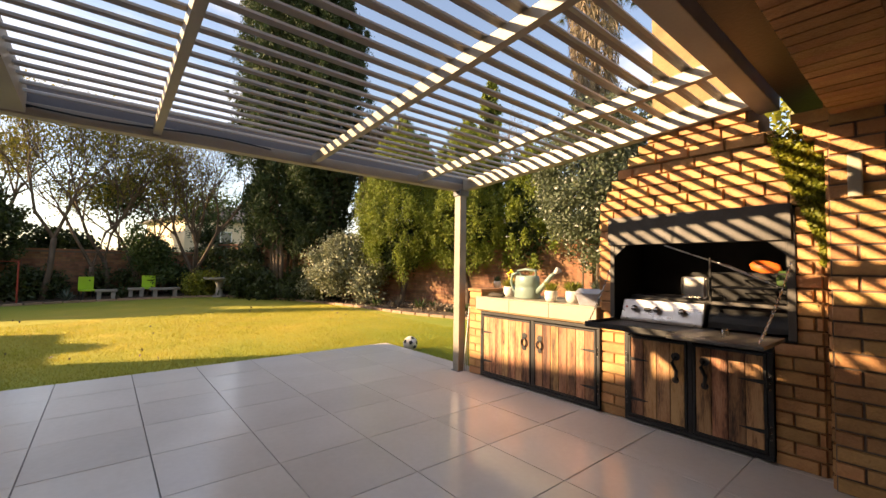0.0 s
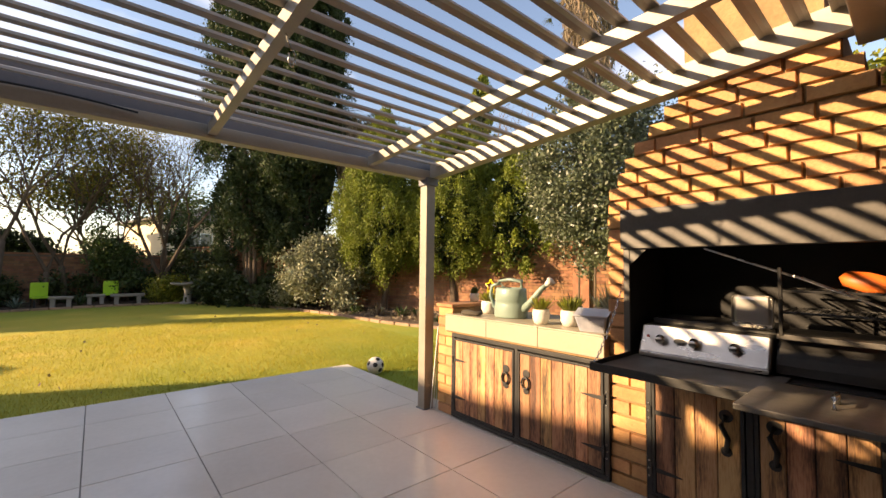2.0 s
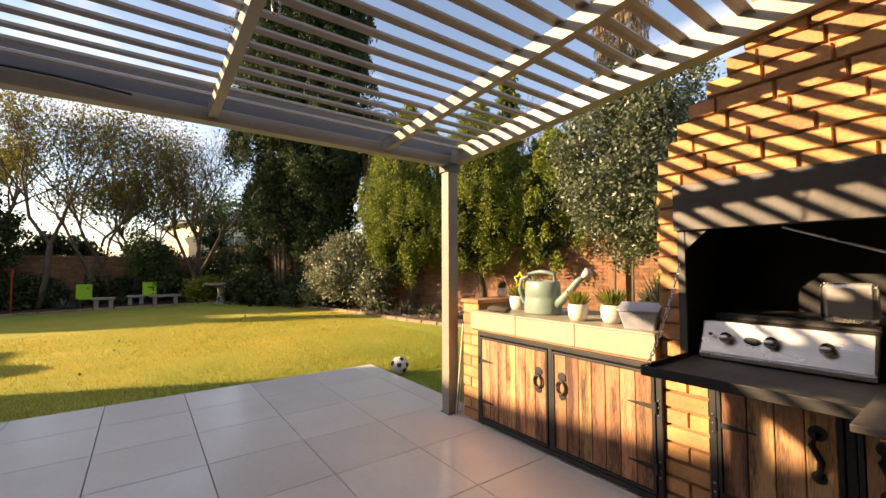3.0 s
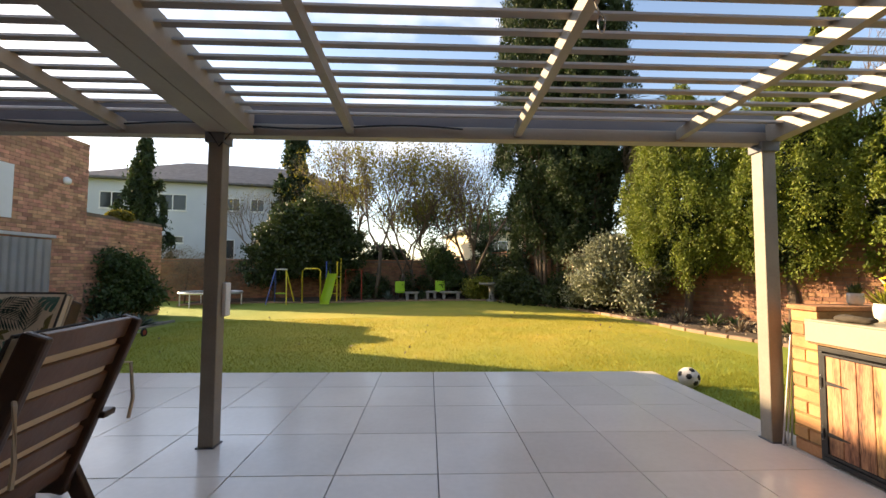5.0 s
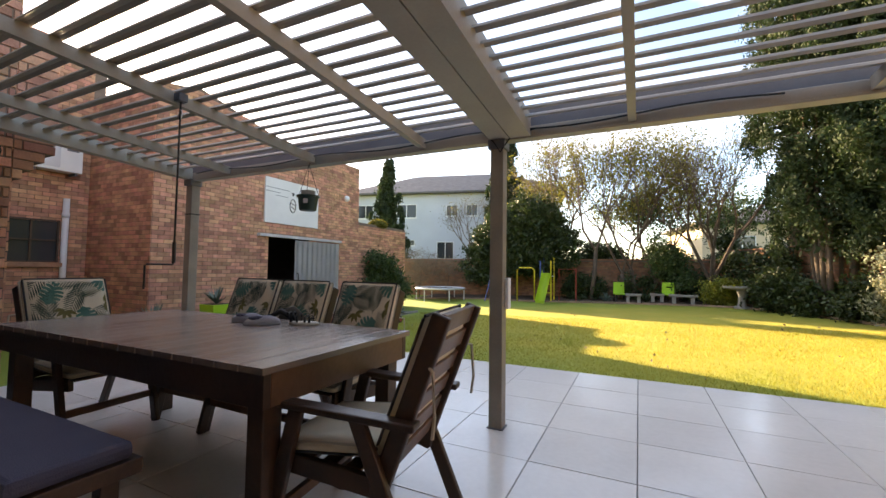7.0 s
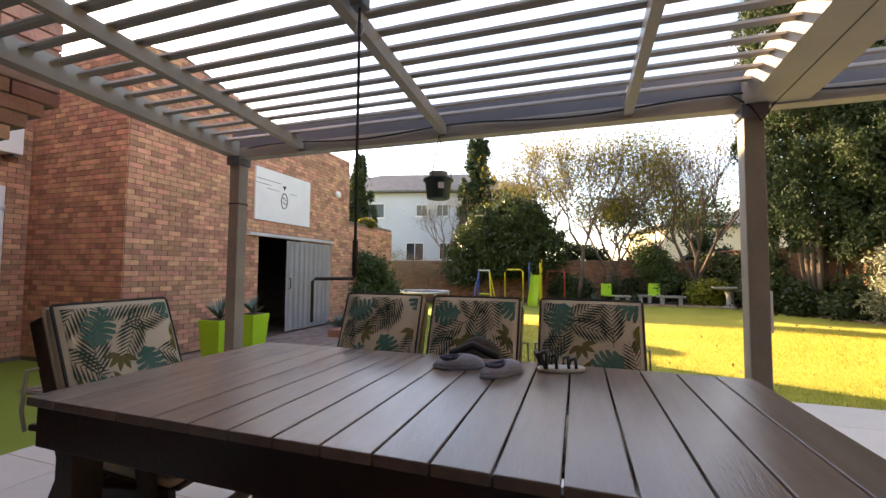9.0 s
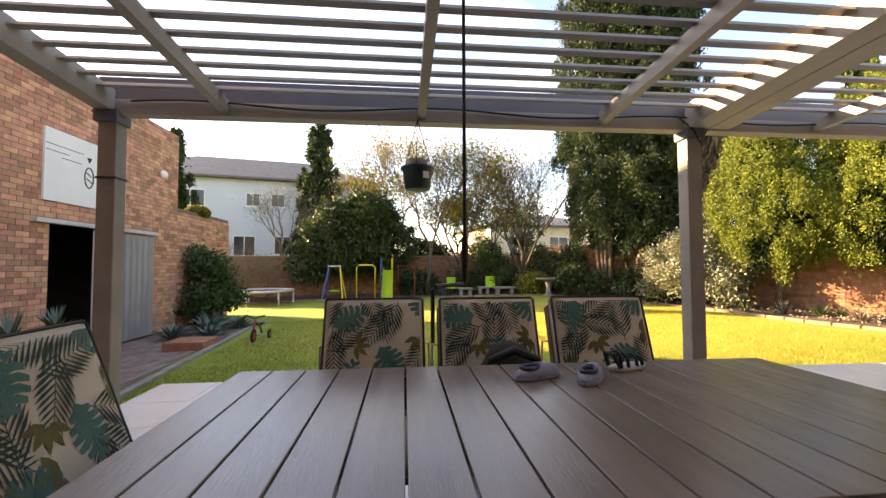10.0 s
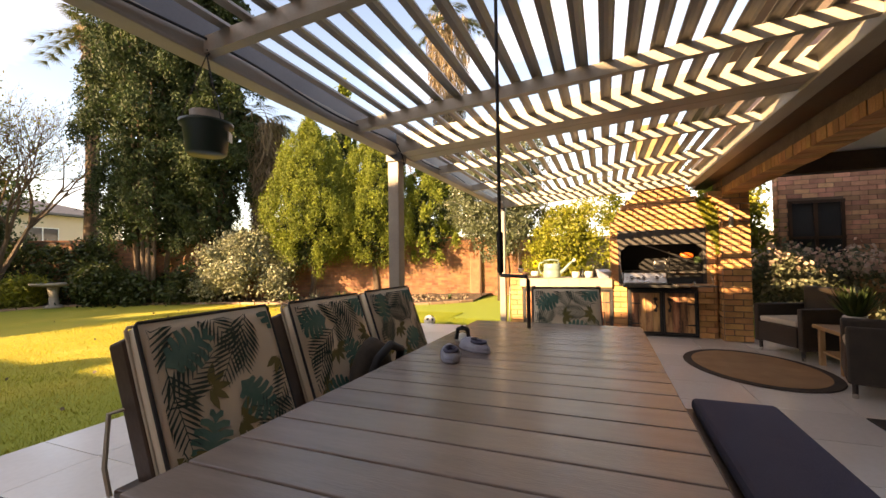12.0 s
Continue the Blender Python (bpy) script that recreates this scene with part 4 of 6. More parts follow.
def leaf_prints(W, H, T, seed, parent, clip=0.92):
    """Printed palm fronds, monstera leaves and olive leaves on a cushion's front."""
    g = np.random.default_rng(seed)
    polys = [[], [], []]

    def put(kind, cx, cz, ang, pts):
        c, s = math.cos(ang), math.sin(ang)
        polys[kind].append([(cx + 1.12 * (c * a - s * b), cz + 1.12 * (s * a + c * b)) for a, b in pts])

    spots = [(-0.10, 0.20), (0.13, 0.19), (-0.19, 0.10), (0.05, 0.06), (0.19, 0.03), (-0.07, -0.02), (-0.16, -0.10), (0.10, -0.10), (0.0, -0.17),
             (0.17, -0.20), (-0.15, -0.24), (0.21, 0.24), (-0.20, 0.25), (0.03, 0.25), (0.20, -0.08),
             (-0.02, 0.13), (0.10, -0.25), (-0.21, 0.0), (0.13, 0.11), (-0.09, -0.13), (0.03, -0.06)]
    for i, (cx, cz) in enumerate(spots):
        cx, cz = cx * W / 0.48 + g.normal() * 0.012, cz * H / 0.58 + g.normal() * 0.012
        ang = g.uniform(0, 6.28)
        kind = (1, 0, 2, 2, 1, 0, 1, 0, 2, 1, 0, 1, 0, 1, 2, 1, 0, 1, 1, 1, 2)[i]
        if kind == 0:
            for side in (1, -1):
                for k in range(6):
                    t = k / 5
                    w = 0.062 * math.sin(math.pi * (0.2 + 0.72 * t)) ** 0.8
                    x0 = -0.07 + 0.125 * t
                    put(0, cx, cz, ang, [(x0 - 0.006, 0), (x0 + 0.022, 0), (x0 + 0.034, side * w * 0.55), (x0 + 0.032, side * w), (x0 + 0.018, side * w * 1.02), (x0 + 0.012, side * w * 0.5)])
        elif kind == 1:
            for side in (1, -1):
                for k in range(10):
                    t = k / 9
                    l = 0.095 * (1 - 0.75 * abs(t - 0.25))
                    x0 = -0.10 + 0.17 * t
                    put(1, cx, cz, ang, [(x0, 0), (x0 + 0.004, 0), (x0 + l * 0.55, side * l * 0.40), (x0 + l * 0.80, side * l * 0.68), (x0 + l * 0.46, side * l * 0.47)])
            put(1, cx, cz, ang, [(-0.12, -0.0015), (0.10, -0.001), (0.10, 0.001), (-0.12, 0.0015)])
        else:
            for k in range(5):
                a = ang + (k - 2) * 0.62
                put(2, cx, cz, a, [(0.006, 0), (0.03, 0.013), (0.052, 0.009), (0.072, 0.0), (0.05, -0.010), (0.028, -0.011)])
    for kind, ps in enumerate(polys):
        v, f = [], []
        for p in ps:
            idx = []
            for a, b in p:
                a, b = max(min(a, W / 2 * clip), -W / 2 * clip), max(min(b, H / 2 * clip), -H / 2 * clip)
                idx.append(len(v))
                v.append((a, swell(2 * a / W, 2 * b / H, T) + 0.0022, b))
            f.append(idx)
        from_quads("leaf_print", v, f, "print%d" % kind, parent, kind="stuff")


def dining_chair(label, seed, lift=0.0):
    """Slatted reclined garden armchair; it faces +y, its origin on the floor under the seat."""
    c = thing("garden_chair", label, "chair", None, "chairs round the table")
    w = 0.243
    for s in (1, -1):
        x = s * w
        part("back_post", bar((x, -0.17, 0.30), (x, -0.42, 0.985), 0.035, 0.075, 0.01), "dark_wood", c)
        part("front_leg", bar((x + s * 0.036, 0.30, 0.0), (x + s * 0.036, 0.16, 0.60), 0.032, 0.06, 0.006), "dark_wood", c)
        part("back_leg", bar((x + s * 0.036, -0.36, 0.0), (x + s * 0.036, -0.10, 0.60), 0.032, 0.06, 0.006), "dark_wood", c)
        part("armrest", bar((x + s * 0.03, 0.30, 0.62), (x + s * 0.03, -0.34, 0.59), 0.075, 0.028, 0.008), "dark_wood", c)
        part("seat_rail", bar((x, 0.27, 0.385), (x, -0.22, 0.335), 0.032, 0.075, 0.005), "dark_wood", c)
    for k in range(6):
        t = 0.17 + 0.155 * k
        y, z = -0.17 - 0.25 * t, 0.30 + 0.685 * t
        part("back_slat", box(-w + 0.018, w - 0.018, -0.011, 0.011, -0.04, 0.04, 0.004, pose(0, y, z, 20, 0, 0)), "warm_wood", c)
    for k in range(5):
        y = 0.24 - 0.1 * k
        part("seat_slat", box(-w + 0.017, w - 0.017, y - 0.036, y + 0.036, 0.40 - 0.01 * k, 0.418 - 0.01 * k, 0.004), "warm_wood", c)
    part("stretcher", bar((-w - 0.02, 0.24, 0.20), (w + 0.02, 0.24, 0.20), 0.03, 0.045, 0.004), "warm_wood", c)
    W, H, T = 0.50, 0.61, 0.08
    b = part("back_cushion", cushion_mesh(W, H, T), "fabric", c, "beige cushion printed with green palm leaves", True, pose(0, -0.268, 0.745 + lift, 20, 0, 0))
    piping(W, H, T, b)
    leaf_prints(W, H, T, seed, b)
    s = part("seat_cushion", cushion_mesh(W, 0.46, 0.07), "fabric", c, "beige cushion printed with green palm leaves", True, pose(0, 0.04, 0.455, 85, 0, 0) @ pose(0, 0, 0, 0, 0, 180))
    piping(W, 0.46, 0.07, s)
    leaf_prints(W, 0.46, 0.07, seed + 5, s)
    for sgn in (1, -1):
        part("tie", tube([(sgn * 0.235, -0.36, 0.80), (sgn * 0.285, -0.40, 0.79), (sgn * 0.29, -0.41, 0.64), (sgn * 0.282, -0.40, 0.56)], 0.007, 5), "piping", c, "cream cushion tie")
    return c


for seed, place in ((3, pose(-2.065, -0.735, 0, 0, 0, 181)), (21, pose(-1.49, -0.765, 0, 0, 0, 179)), (34, pose(-0.887, -0.755, 0, 0, 0, 178)), (47, pose(-2.57, -1.36, 0, 0, 0, -86))):
    chair = dining_chair("dark wooden slatted garden chair with palm-print cushions", seed)
    chair.matrix_basis = place
chair_b = dining_chair("dark wooden slatted garden armchair pulled out at the table's end", 11, -0.06)
chair_b.matrix_basis = pose(-0.14, -1.41, 0, 0, 0, 98)

# ---- bench ----
bench = thing("bench", "dark wooden bench with navy fabric cushion beside the table", "bench")
BN = (-2.1, -0.72, -2.39, -2.02)
bm = box(BN[0], BN[1], BN[2] + 0.01, BN[3] - 0.01, 0.447, 0.51, 0.022)
part("cushion", bm, "cushion", bench, "navy fabric seat cushion")
part("seat_frame", box(BN[0] - 0.0, BN[1] + 0.012, BN[2], BN[3] + 0.012, 0.39, 0.446, 0.004), "dark_wood", bench)
for x in (BN[0] + 0.05, BN[1] - 0.11):
    for y in (BN[2] + 0.03, BN[3] - 0.09):
        part("leg", box(x, x + 0.06, y, y + 0.06, 0, 0.389, 0.004), "dark_wood", bench)
part("stretcher", box(BN[0] + 0.112, BN[1] - 0.112, -2.245, -2.205, 0.12, 0.18, 0.004), "dark_wood", bench)


# ---- things on the table ----
def slipper(x, y, rz):
    t = thing("slipper", "grey felt slipper on the table", "slipper", pose(x, y, TZ, 0, 0, rz), "pair of slippers")
    part("sole", lathe([(0.04, 0), (0.043, 0.004), (0.043, 0.014), (0.04, 0.017)], 20, Matrix.Diagonal((1, 2.6, 1, 1))), "grey_felt", t, smooth=True)
    bm = bmesh.new()
    bmesh.ops.create_icosphere(bm, subdivisions=3, radius=1)
    kill = []
    for v in bm.verts:
        yy = v.co.y
        v.co = Vector((v.co.x * 0.044, yy * 0.108, 0.016 + max(v.co.z, -0.1) * (0.045 if yy > -0.1 else 0.036)))
        v.co += v.normal * 0.004 * noise.noise(v.co * 60)
    for f in bm.faces:
        c = f.calc_center_median()
        if c.z > 0.034 and -0.07 < c.y < 0.005 and abs(c.x) < 0.026:
            kill.append(f)
    bmesh.ops.delete(bm, geom=kill, context="FACES")
    bmesh.ops.solidify(bm, geom=bm.faces[:], thickness=0.005)
    part("upper", bm, "grey_felt", t, smooth=True)
    part("cuff", tube([(0.026 * math.cos(a), -0.033 + 0.042 * math.sin(a), 0.045) for a in np.linspace(0, 6.283, 15)], 0.008, 6), "cushion", t, "dark fluffy cuff", smooth=True)


slipper(-1.41, -1.01, -66)
slipper(-1.22, -1.06, -36)
sandal = thing("sandal", "black strapped sandal with white sole on the table", "sandal", pose(-1.0, -0.925, TZ, 0, 0, -70))
part("sole", lathe([(0.036, 0), (0.04, 0.004), (0.04, 0.016), (0.036, 0.02)], 20, Matrix.Diagonal((1, 2.5, 1, 1))), "ceramic", sandal, smooth=True)
for y, h in ((0.05, 0.04), (0.02, 0.048), (-0.03, 0.055), (-0.07, 0.07)):
    part("strap", tube([(-0.036, y, 0.018), (-0.03, y, h), (0, y + 0.01, h + 0.012), (0.03, y, h), (0.036, y, 0.018)], 0.007, 6), "rubber", sandal, "black strap", smooth=True)
part("heel_loop", tube([(-0.03, -0.07, 0.02), (-0.022, -0.1, 0.075), (0.022, -0.1, 0.075), (0.03, -0.07, 0.02)], 0.009, 6), "rubber", sandal)
pack = thing("backpack", "olive-brown canvas bag leaning on a chair cushion", "bag", pose(-1.42, -0.62, 0.49))
bm = bmesh.new()
bmesh.ops.create_icosphere(bm, subdivisions=3, radius=1)
for v in bm.verts:
    v.co = Vector((v.co.x * 0.15, v.co.y * 0.075, 0.18 + v.co.z * (0.18 if v.co.z > 0 else 0.18)))
    v.co += v.normal * 0.02 * noise.noise(v.co * 12)
part("bag_body", bm, "canvas", pack, smooth=True)
part("strap", tube([(-0.13, -0.06, 0.18), (-0.11, -0.095, 0.29), (0, -0.10, 0.335), (0.11, -0.095, 0.29), (0.14, -0.06, 0.18)], 0.02, 8), "rubber", pack, "black shoulder strap", smooth=True)

# ---- hanging things under the pergola ----
hang = thing("hanging_planter", "dark green hanging planter on wires under the beam", "planter", pose(-1.836, -0.06, 1.675))
part("pot", lathe([(0.07, 0), (0.078, 0.008), (0.092, 0.12), (0.105, 0.125), (0.106, 0.14), (0.09, 0.14), (0.085, 0.1), (0, 0.1)], 28), "green_plastic", hang, smooth=True)
part("inner_pot", lathe([(0.06, 0.1), (0.066, 0.185), (0.058, 0.185), (0.055, 0.12), (0, 0.12)], 24), "stone", hang, "pale inner pot", smooth=True)
for a in (0.4, 2.5, 4.6):
    part("wire", tube([(0.1 * math.cos(a), 0.1 * math.sin(a), 0.135), (0, 0, 0.44)], 0.0025, 5), "black", hang)
part("hook", tube([(0, 0, 0.43), (0.012, 0, 0.45), (0, 0, 0.465)], 0.003, 5), "black", hang)
part("label_tag", box(-0.02, 0.02, -0.098, -0.0925, 0.06, 0.10, 0, pose(0, 0, 0, 0, 0, 30)), "galv", hang, "small pale tag")
crank = thing("louvre_crank", "black louvre crank rod hanging from the rafter", "crank")
part("rod", tube([(-1.735, -1.318, 2.22), (-1.735, -1.318, 1.30)], 0.006, 8), "black", crank)
part("sleeve", tube([(-1.735, -1.318, 1.30), (-1.735, -1.318, 1.165)], 0.011, 8), "black", crank)
part("arm", tube([(-1.735, -1.318, 1.165), (-1.74, -1.322, 1.155), (-1.835, -1.422, 1.155), (-1.842, -1.429, 1.145), (-1.842, -1.429, 1.0)], 0.006, 8), "black", crank)
part("gear_box", box(-1.765, -1.705, -1.348, -1.288, 2.213, 2.268, 0.006), "gutter", crank)
part("swivel", tube([(-1.735 + 0.016 * math.cos(t), -1.318, 2.13 + 0.03 * math.sin(t)) for t in np.linspace(0, 6.283, 13)], 0.0045, 6), "galv", crank, "steel swivel ring", smooth=True)
hook = thing("carabiner", "small steel carabiner hanging from a rafter", "hook")
part("clip", tube([(2.115 + 0.013 * math.cos(t), -1.377, 2.12 + 0.035 * math.sin(t)) for t in np.linspace(0, 6.283, 13)], 0.004, 6), "chrome", hook, smooth=True)
part("eye", tube([(2.112, -1.377, 2.155), (2.1, -1.377, 2.18), (2.088, -1.377, 2.214)], 0.004, 6), "chrome", hook)
cable = thing("cable", "black cable drooping along the front beam", "cable")
part("lead", tube([(x, -0.055, 2.19 - 0.035 * abs(math.sin(x * 2.1 + 0.4)) ** 2) for x in np.linspace(-3.5, 1.7, 60)], 0.006, 6), "rubber", cable, smooth=True)
part("tail", tube([(-0.12, -0.06, 2.19), (-0.02, -0.075, 2.10), (0.03, -0.065, 2.02), (0.1, -0.05, 2.12), (0.3, -0.05, 2.17)], 0.005, 6), "rubber", cable, smooth=True)
socket = thing("socket_box", "white outdoor socket box on the post", "socket")
part("housing", box(0.052, 0.08, 0.0, 0.07, 0.86, 1.09, 0.006), "white", socket)
ball = thing("football", "white and dark patched football on the grass", "ball", pose(4.34, 1.60, ground_z(4.3, 1.6) + 0.11))
bm = bmesh.new()
bmesh.ops.create_icosphere(bm, subdivisions=4, radius=0.11)
part("skin", bm, "ceramic", ball, smooth=True)
for d in ((-0.5, -0.8, 0.3), (0.5, -0.85, 0.2), (0, -0.5, 0.85), (-0.9, 0.0, 0.4), (0.1, -0.95, -0.35)):
    d = Vector(d).normalized()
    part("patch", lathe([(0.032, 0), (0.03, 0.003), (0.0, 0.006)], 6, Matrix.Translation(d * 0.1065) @ d.to_track_quat("Z", "Y").to_matrix().to_4x4()), "rubber", ball, "dark patch", smooth=True)

# ---- outbuilding fittings ----
sliding = thing("sliding_door", "corrugated galvanised sliding door, half open", "door")
bm = bmesh.new()
n = 76
prof = [(5.28 + 1.80 * i / n, SX + 0.075 + 0.014 * math.sin(i * 2 * math.pi / 8)) for i in range(n + 1)]
lo, hi = [[bm.verts.new((x, y, z)) for y, x in prof] for z in (-0.27, 1.86)]
for i in range(n):
    bm.faces.new((lo[i], lo[i + 1], hi[i + 1], hi[i]))
bmesh.ops.solidify(bm, geom=bm.faces[:], thickness=0.004)
part("sheet", bm, "galv", sliding)
part("track", box(SX + 0.013, SX + 0.12, 4.1, 7.15, 1.90, 1.97, 0.004), "galv", sliding)
part("handle", tube([(SX + 0.09, 5.36, 0.72), (SX + 0.15, 5.36, 0.74), (SX + 0.15, 5.36, 0.96), (SX + 0.09, 5.36, 0.98)], 0.014, 6), "black", sliding)
board = thing("basketball_backboard", "white board with faint black markings on the brick wall", "board")
part("panel", box(SX + 0.014, SX + 0.05, 4.28, 6.15, 2.26, 3.42, 0.004), "white", board)
for z, y0, y1 in ((2.98, 4.6, 5.0), (2.98, 5.36, 5.62), (3.06, 4.29, 4.75), (3.16, 4.29, 5.05)):
    part("mark", box(SX + 0.0505, SX + 0.053, y0, y1, z, z + 0.012), "gutter", board, "thin grey marking line")
part("mark", lathe([(0.07, 0), (0.07, 0.002)], 3, pose(SX + 0.0505, 5.18, 3.1, 0, 90, 0)), "rubber", board, "black triangle marking")
part("mark", bar((SX + 0.052, 5.12, 2.86), (SX + 0.052, 5.24, 2.80), 0.02, 0.012), "rubber", board, "black marking")
part("mark", bar((SX + 0.052, 5.12, 2.76), (SX + 0.052, 5.24, 2.70), 0.02, 0.012), "rubber", board, "black marking")
part("mark_ring", tube([(SX + 0.052, 5.18 + 0.10 * math.cos(t), 2.78 + 0.18 * math.sin(t)) for t in np.linspace(0, 6.283, 19)], 0.012, 5), "rubber", board, "black marking")
lamp = thing("wall_lamp", "round white bulkhead lamp on the outbuilding", "lamp")
part("dome", lathe([(0.10, 0), (0.10, 0.03), (0.07, 0.08), (0, 0.10)], 18, pose(SX + 0.014, 7.45, 3.35, 0, 90, 0)), "white", lamp, smooth=True)


def tall_planter(x, y, w, h):
    t = thing("tall_planter", "tapered lime green planter with spiky plant", "planter", pose(x, y, ground_z(x, y)), "lime planters")
    bm = box(-w / 2, w / 2, -w / 2, w / 2, 0, h, 0.008)
    for v in bm.verts:
        k = 0.7 + 0.3 * v.co.z / h
        v.co.x *= k
        v.co.y *= k
    part("tub", bm, "lime", t)
    part("soil", box(-w * 0.44, w * 0.44, -w * 0.44, w * 0.44, h + 0.001, h + 0.004), "soil", t)
    v, f = [], []
    for k in range(26):
        a, e = 2.4 * k, 0.5 + 0.9 * ((k * 0.618) % 1)
        d = Vector((math.cos(a) * math.cos(e), math.sin(a) * math.cos(e), math.sin(e))) * 0.34
        s = Vector((-math.sin(a), math.cos(a), 0)) * 0.018
        b = Vector((0, 0, h))
        i = len(v)
        v += [tuple(b - s), tuple(b + s), tuple(b + d * 0.5 + s), tuple(b + d), tuple(b + d * 0.5 - s)]
        f.append((i, i + 1, i + 2, i + 3, i + 4))
    from_quads("leaves", v, f, "agave", t)


tall_planter(-5.75, 1.85, 0.38, 0.78)
tall_planter(-6.2, 2.95, 0.38, 0.74)
grey_pot = thing("grey_planter", "dark grey round pot with agave by the wall", "planter", pose(-6.9, 1.45, ground_z(-6.9, 1.4)))
part("pot", lathe([(0.16, 0), (0.24, 0.4), (0.25, 0.45), (0.22, 0.45), (0.2, 0.38), (0, 0.38)], 24), "gutter", grey_pot, smooth=True)
rows_v, rows_f = [], []
for k in range(24):
    a, e = 2.4 * k, 0.4 + ((k * 0.618) % 1)
    d = Vector((math.cos(a) * math.cos(e), math.sin(a) * math.cos(e), math.sin(e))) * 0.45
    s = Vector((-math.sin(a), math.cos(a), 0)) * 0.025
    i = len(rows_v)
    rows_v += [tuple(Vector((0, 0, 0.38)) - s), tuple(Vector((0, 0, 0.38)) + s), tuple(Vector((0, 0, 0.38)) + d * 0.5 + s), tuple(Vector((0, 0, 0.38)) + d), tuple(Vector((0, 0, 0.38)) + d * 0.5 - s)]
    rows_f.append((i, i + 1, i + 2, i + 3, i + 4))
from_quads("leaves", rows_v, rows_f, "agave", grey_pot)
trough = thing("brick_planter", "low red brick planter box at the path's edge", "planter")
gz = ground_z(-5.6, 5.6)
part("trough", box(-6.15, -5.45, 5.1, 5.75, gz - 0.02, gz + 0.17, 0.01), "brick_wall", trough)

path = thing("pavement_path", "brown brick path along the outbuilding", "path", kind="structure")
v = [(x, y, ground_z(x, y) + 0.012) for y in (0.5, 9.0) for x in (-7.5, -5.15 if y < 1 else -5.9)]
bm = bmesh.new()
q = [bm.verts.new(p) for p in v]
bm.faces.new((q[0], q[1], q[3], q[2]))
part("bed", bm, "mortar", path)
pv, pf = [], []
for r in range(36):
    for c in range(21):
        x0, y0 = -7.48 + c * 0.112, 0.55 + r * 0.232 + (0.116 if c % 2 else 0)
        if x0 + 0.106 > -5.15 - 0.088 * (y0 - 0.5):
            continue
        i = len(pv)
        for z in (-0.01, 0.024):
            for yy in (y0, y0 + 0.224):
                for xx in (x0, x0 + 0.105):
                    pv.append((xx, yy, ground_z(xx, yy) + z))
        pf += (BOX_FACES + i).tolist()
from_quads("pavers", pv, pf, "paving", path, kind="stuff")
for k in range(20):
    y0 = 0.6 + k * 0.42
    x0 = -5.05 - 0.088 * (y0 - 0.5)
    part("edging_stone", box(x0, x0 + 0.1, y0, y0 + 0.41, ground_z(x0, y0) - 0.05, ground_z(x0, y0) + 0.06, 0.012), "stone", path)

# house wall fittings
lamp2 = thing("bulkhead_lamp", "round caged bulkhead lamp on the house wall", "lamp")
part("glass_dome", lathe([(0.085, 0), (0.085, 0.03), (0.06, 0.075), (0, 0.09)], 20, pose(HX + 0.016, -1.6, 2.08, 0, 90, 0)), "ceramic", lamp2, smooth=True)
for a in (0, 60, 120):
    part("cage_bar", tube([(HX + 0.02 + 0.092 * math.sin(t), -1.6 + 0.095 * math.cos(t) * math.cos(radians(a)), 2.08 + 0.095 * math.cos(t) * math.sin(radians(a))) for t in np.linspace(0, math.pi, 11)], 0.005, 5), "black", lamp2)
part("rim", tube([(HX + 0.025, -1.6 + 0.093 * math.cos(t), 2.08 + 0.093 * math.sin(t)) for t in np.linspace(0, 6.283, 21)], 0.009, 6), "black", lamp2)
gd = thing("door_1", "brown framed glazed patio door in the house wall", "door", kind="structure")
for y in (-1.83, -3.0, -4.7):
    part("door_frame", box(HX - 0.02, HX + 0.03, y - 0.045, y + 0.0, 0.0, 2.2, 0.004), "dark_wood", gd)
part("door_frame", box(HX - 0.02, HX + 0.03, -4.745, -1.83, 2.201, 2.25, 0.004), "dark_wood", gd)
for a, b in ((-2.999, -1.876), (-4.699, -3.046)):
    part("pane", box(HX + 0.001, HX + 0.008, a, b, 0.02, 2.2), "dark_glass", gd)
pipe = thing("downpipe", "white plastic downpipe on the brick wall", "downpipe")
part("pipe", tube([(-9.79, 1.28, -0.3), (-9.79, 1.28, 2.5)], 0.055, 12), "white", pipe, smooth=True)
part("collar", tube([(-9.79, 1.28, 2.1), (-9.79, 1.28, 2.2)], 0.065, 12), "white", pipe, smooth=True)
win = thing("window_1", "small dark framed window in the side wall", "window", kind="structure")
part("pane", box(-9.86, -9.85, -0.44, 0.44, 1.2, 2.0, 0, pose(0, 0, 0)), "dark_glass", win)
for y in (-0.44, 0.0, 0.42):
    part("window_frame", box(-9.849, -9.81, y, y + 0.03, 1.17, 2.03), "dark_wood", win)
for z in (1.17, 1.6, 2.0):
    part("window_frame", box(-9.809, -9.79, -0.44, 0.45, z, z + 0.03), "dark_wood", win)
part("window_sill", box(-9.86, -9.74, -0.5, 0.5, 1.08, 1.16), "brick_house", win)
win.location = (0, 0.75, 0)
ac = thing("air_conditioner", "white outdoor air conditioning unit on the wall", "air conditioner")
part("casing", box(-9.84, -9.55, 0.55, 1.42, 3.02, 3.62, 0.012), "white", ac)
part("grille", box(-9.55, -9.545, 0.62, 1.05, 3.08, 3.55), "galv", ac)
part("logo_bar", box(-9.55, -9.545, 1.15, 1.35, 3.45, 3.52), "gutter", ac)
for y in (0.65, 1.3):
    part("bracket", box(-9.86, -9.56, y, y + 0.04, 2.97, 3.015), "gutter", ac)

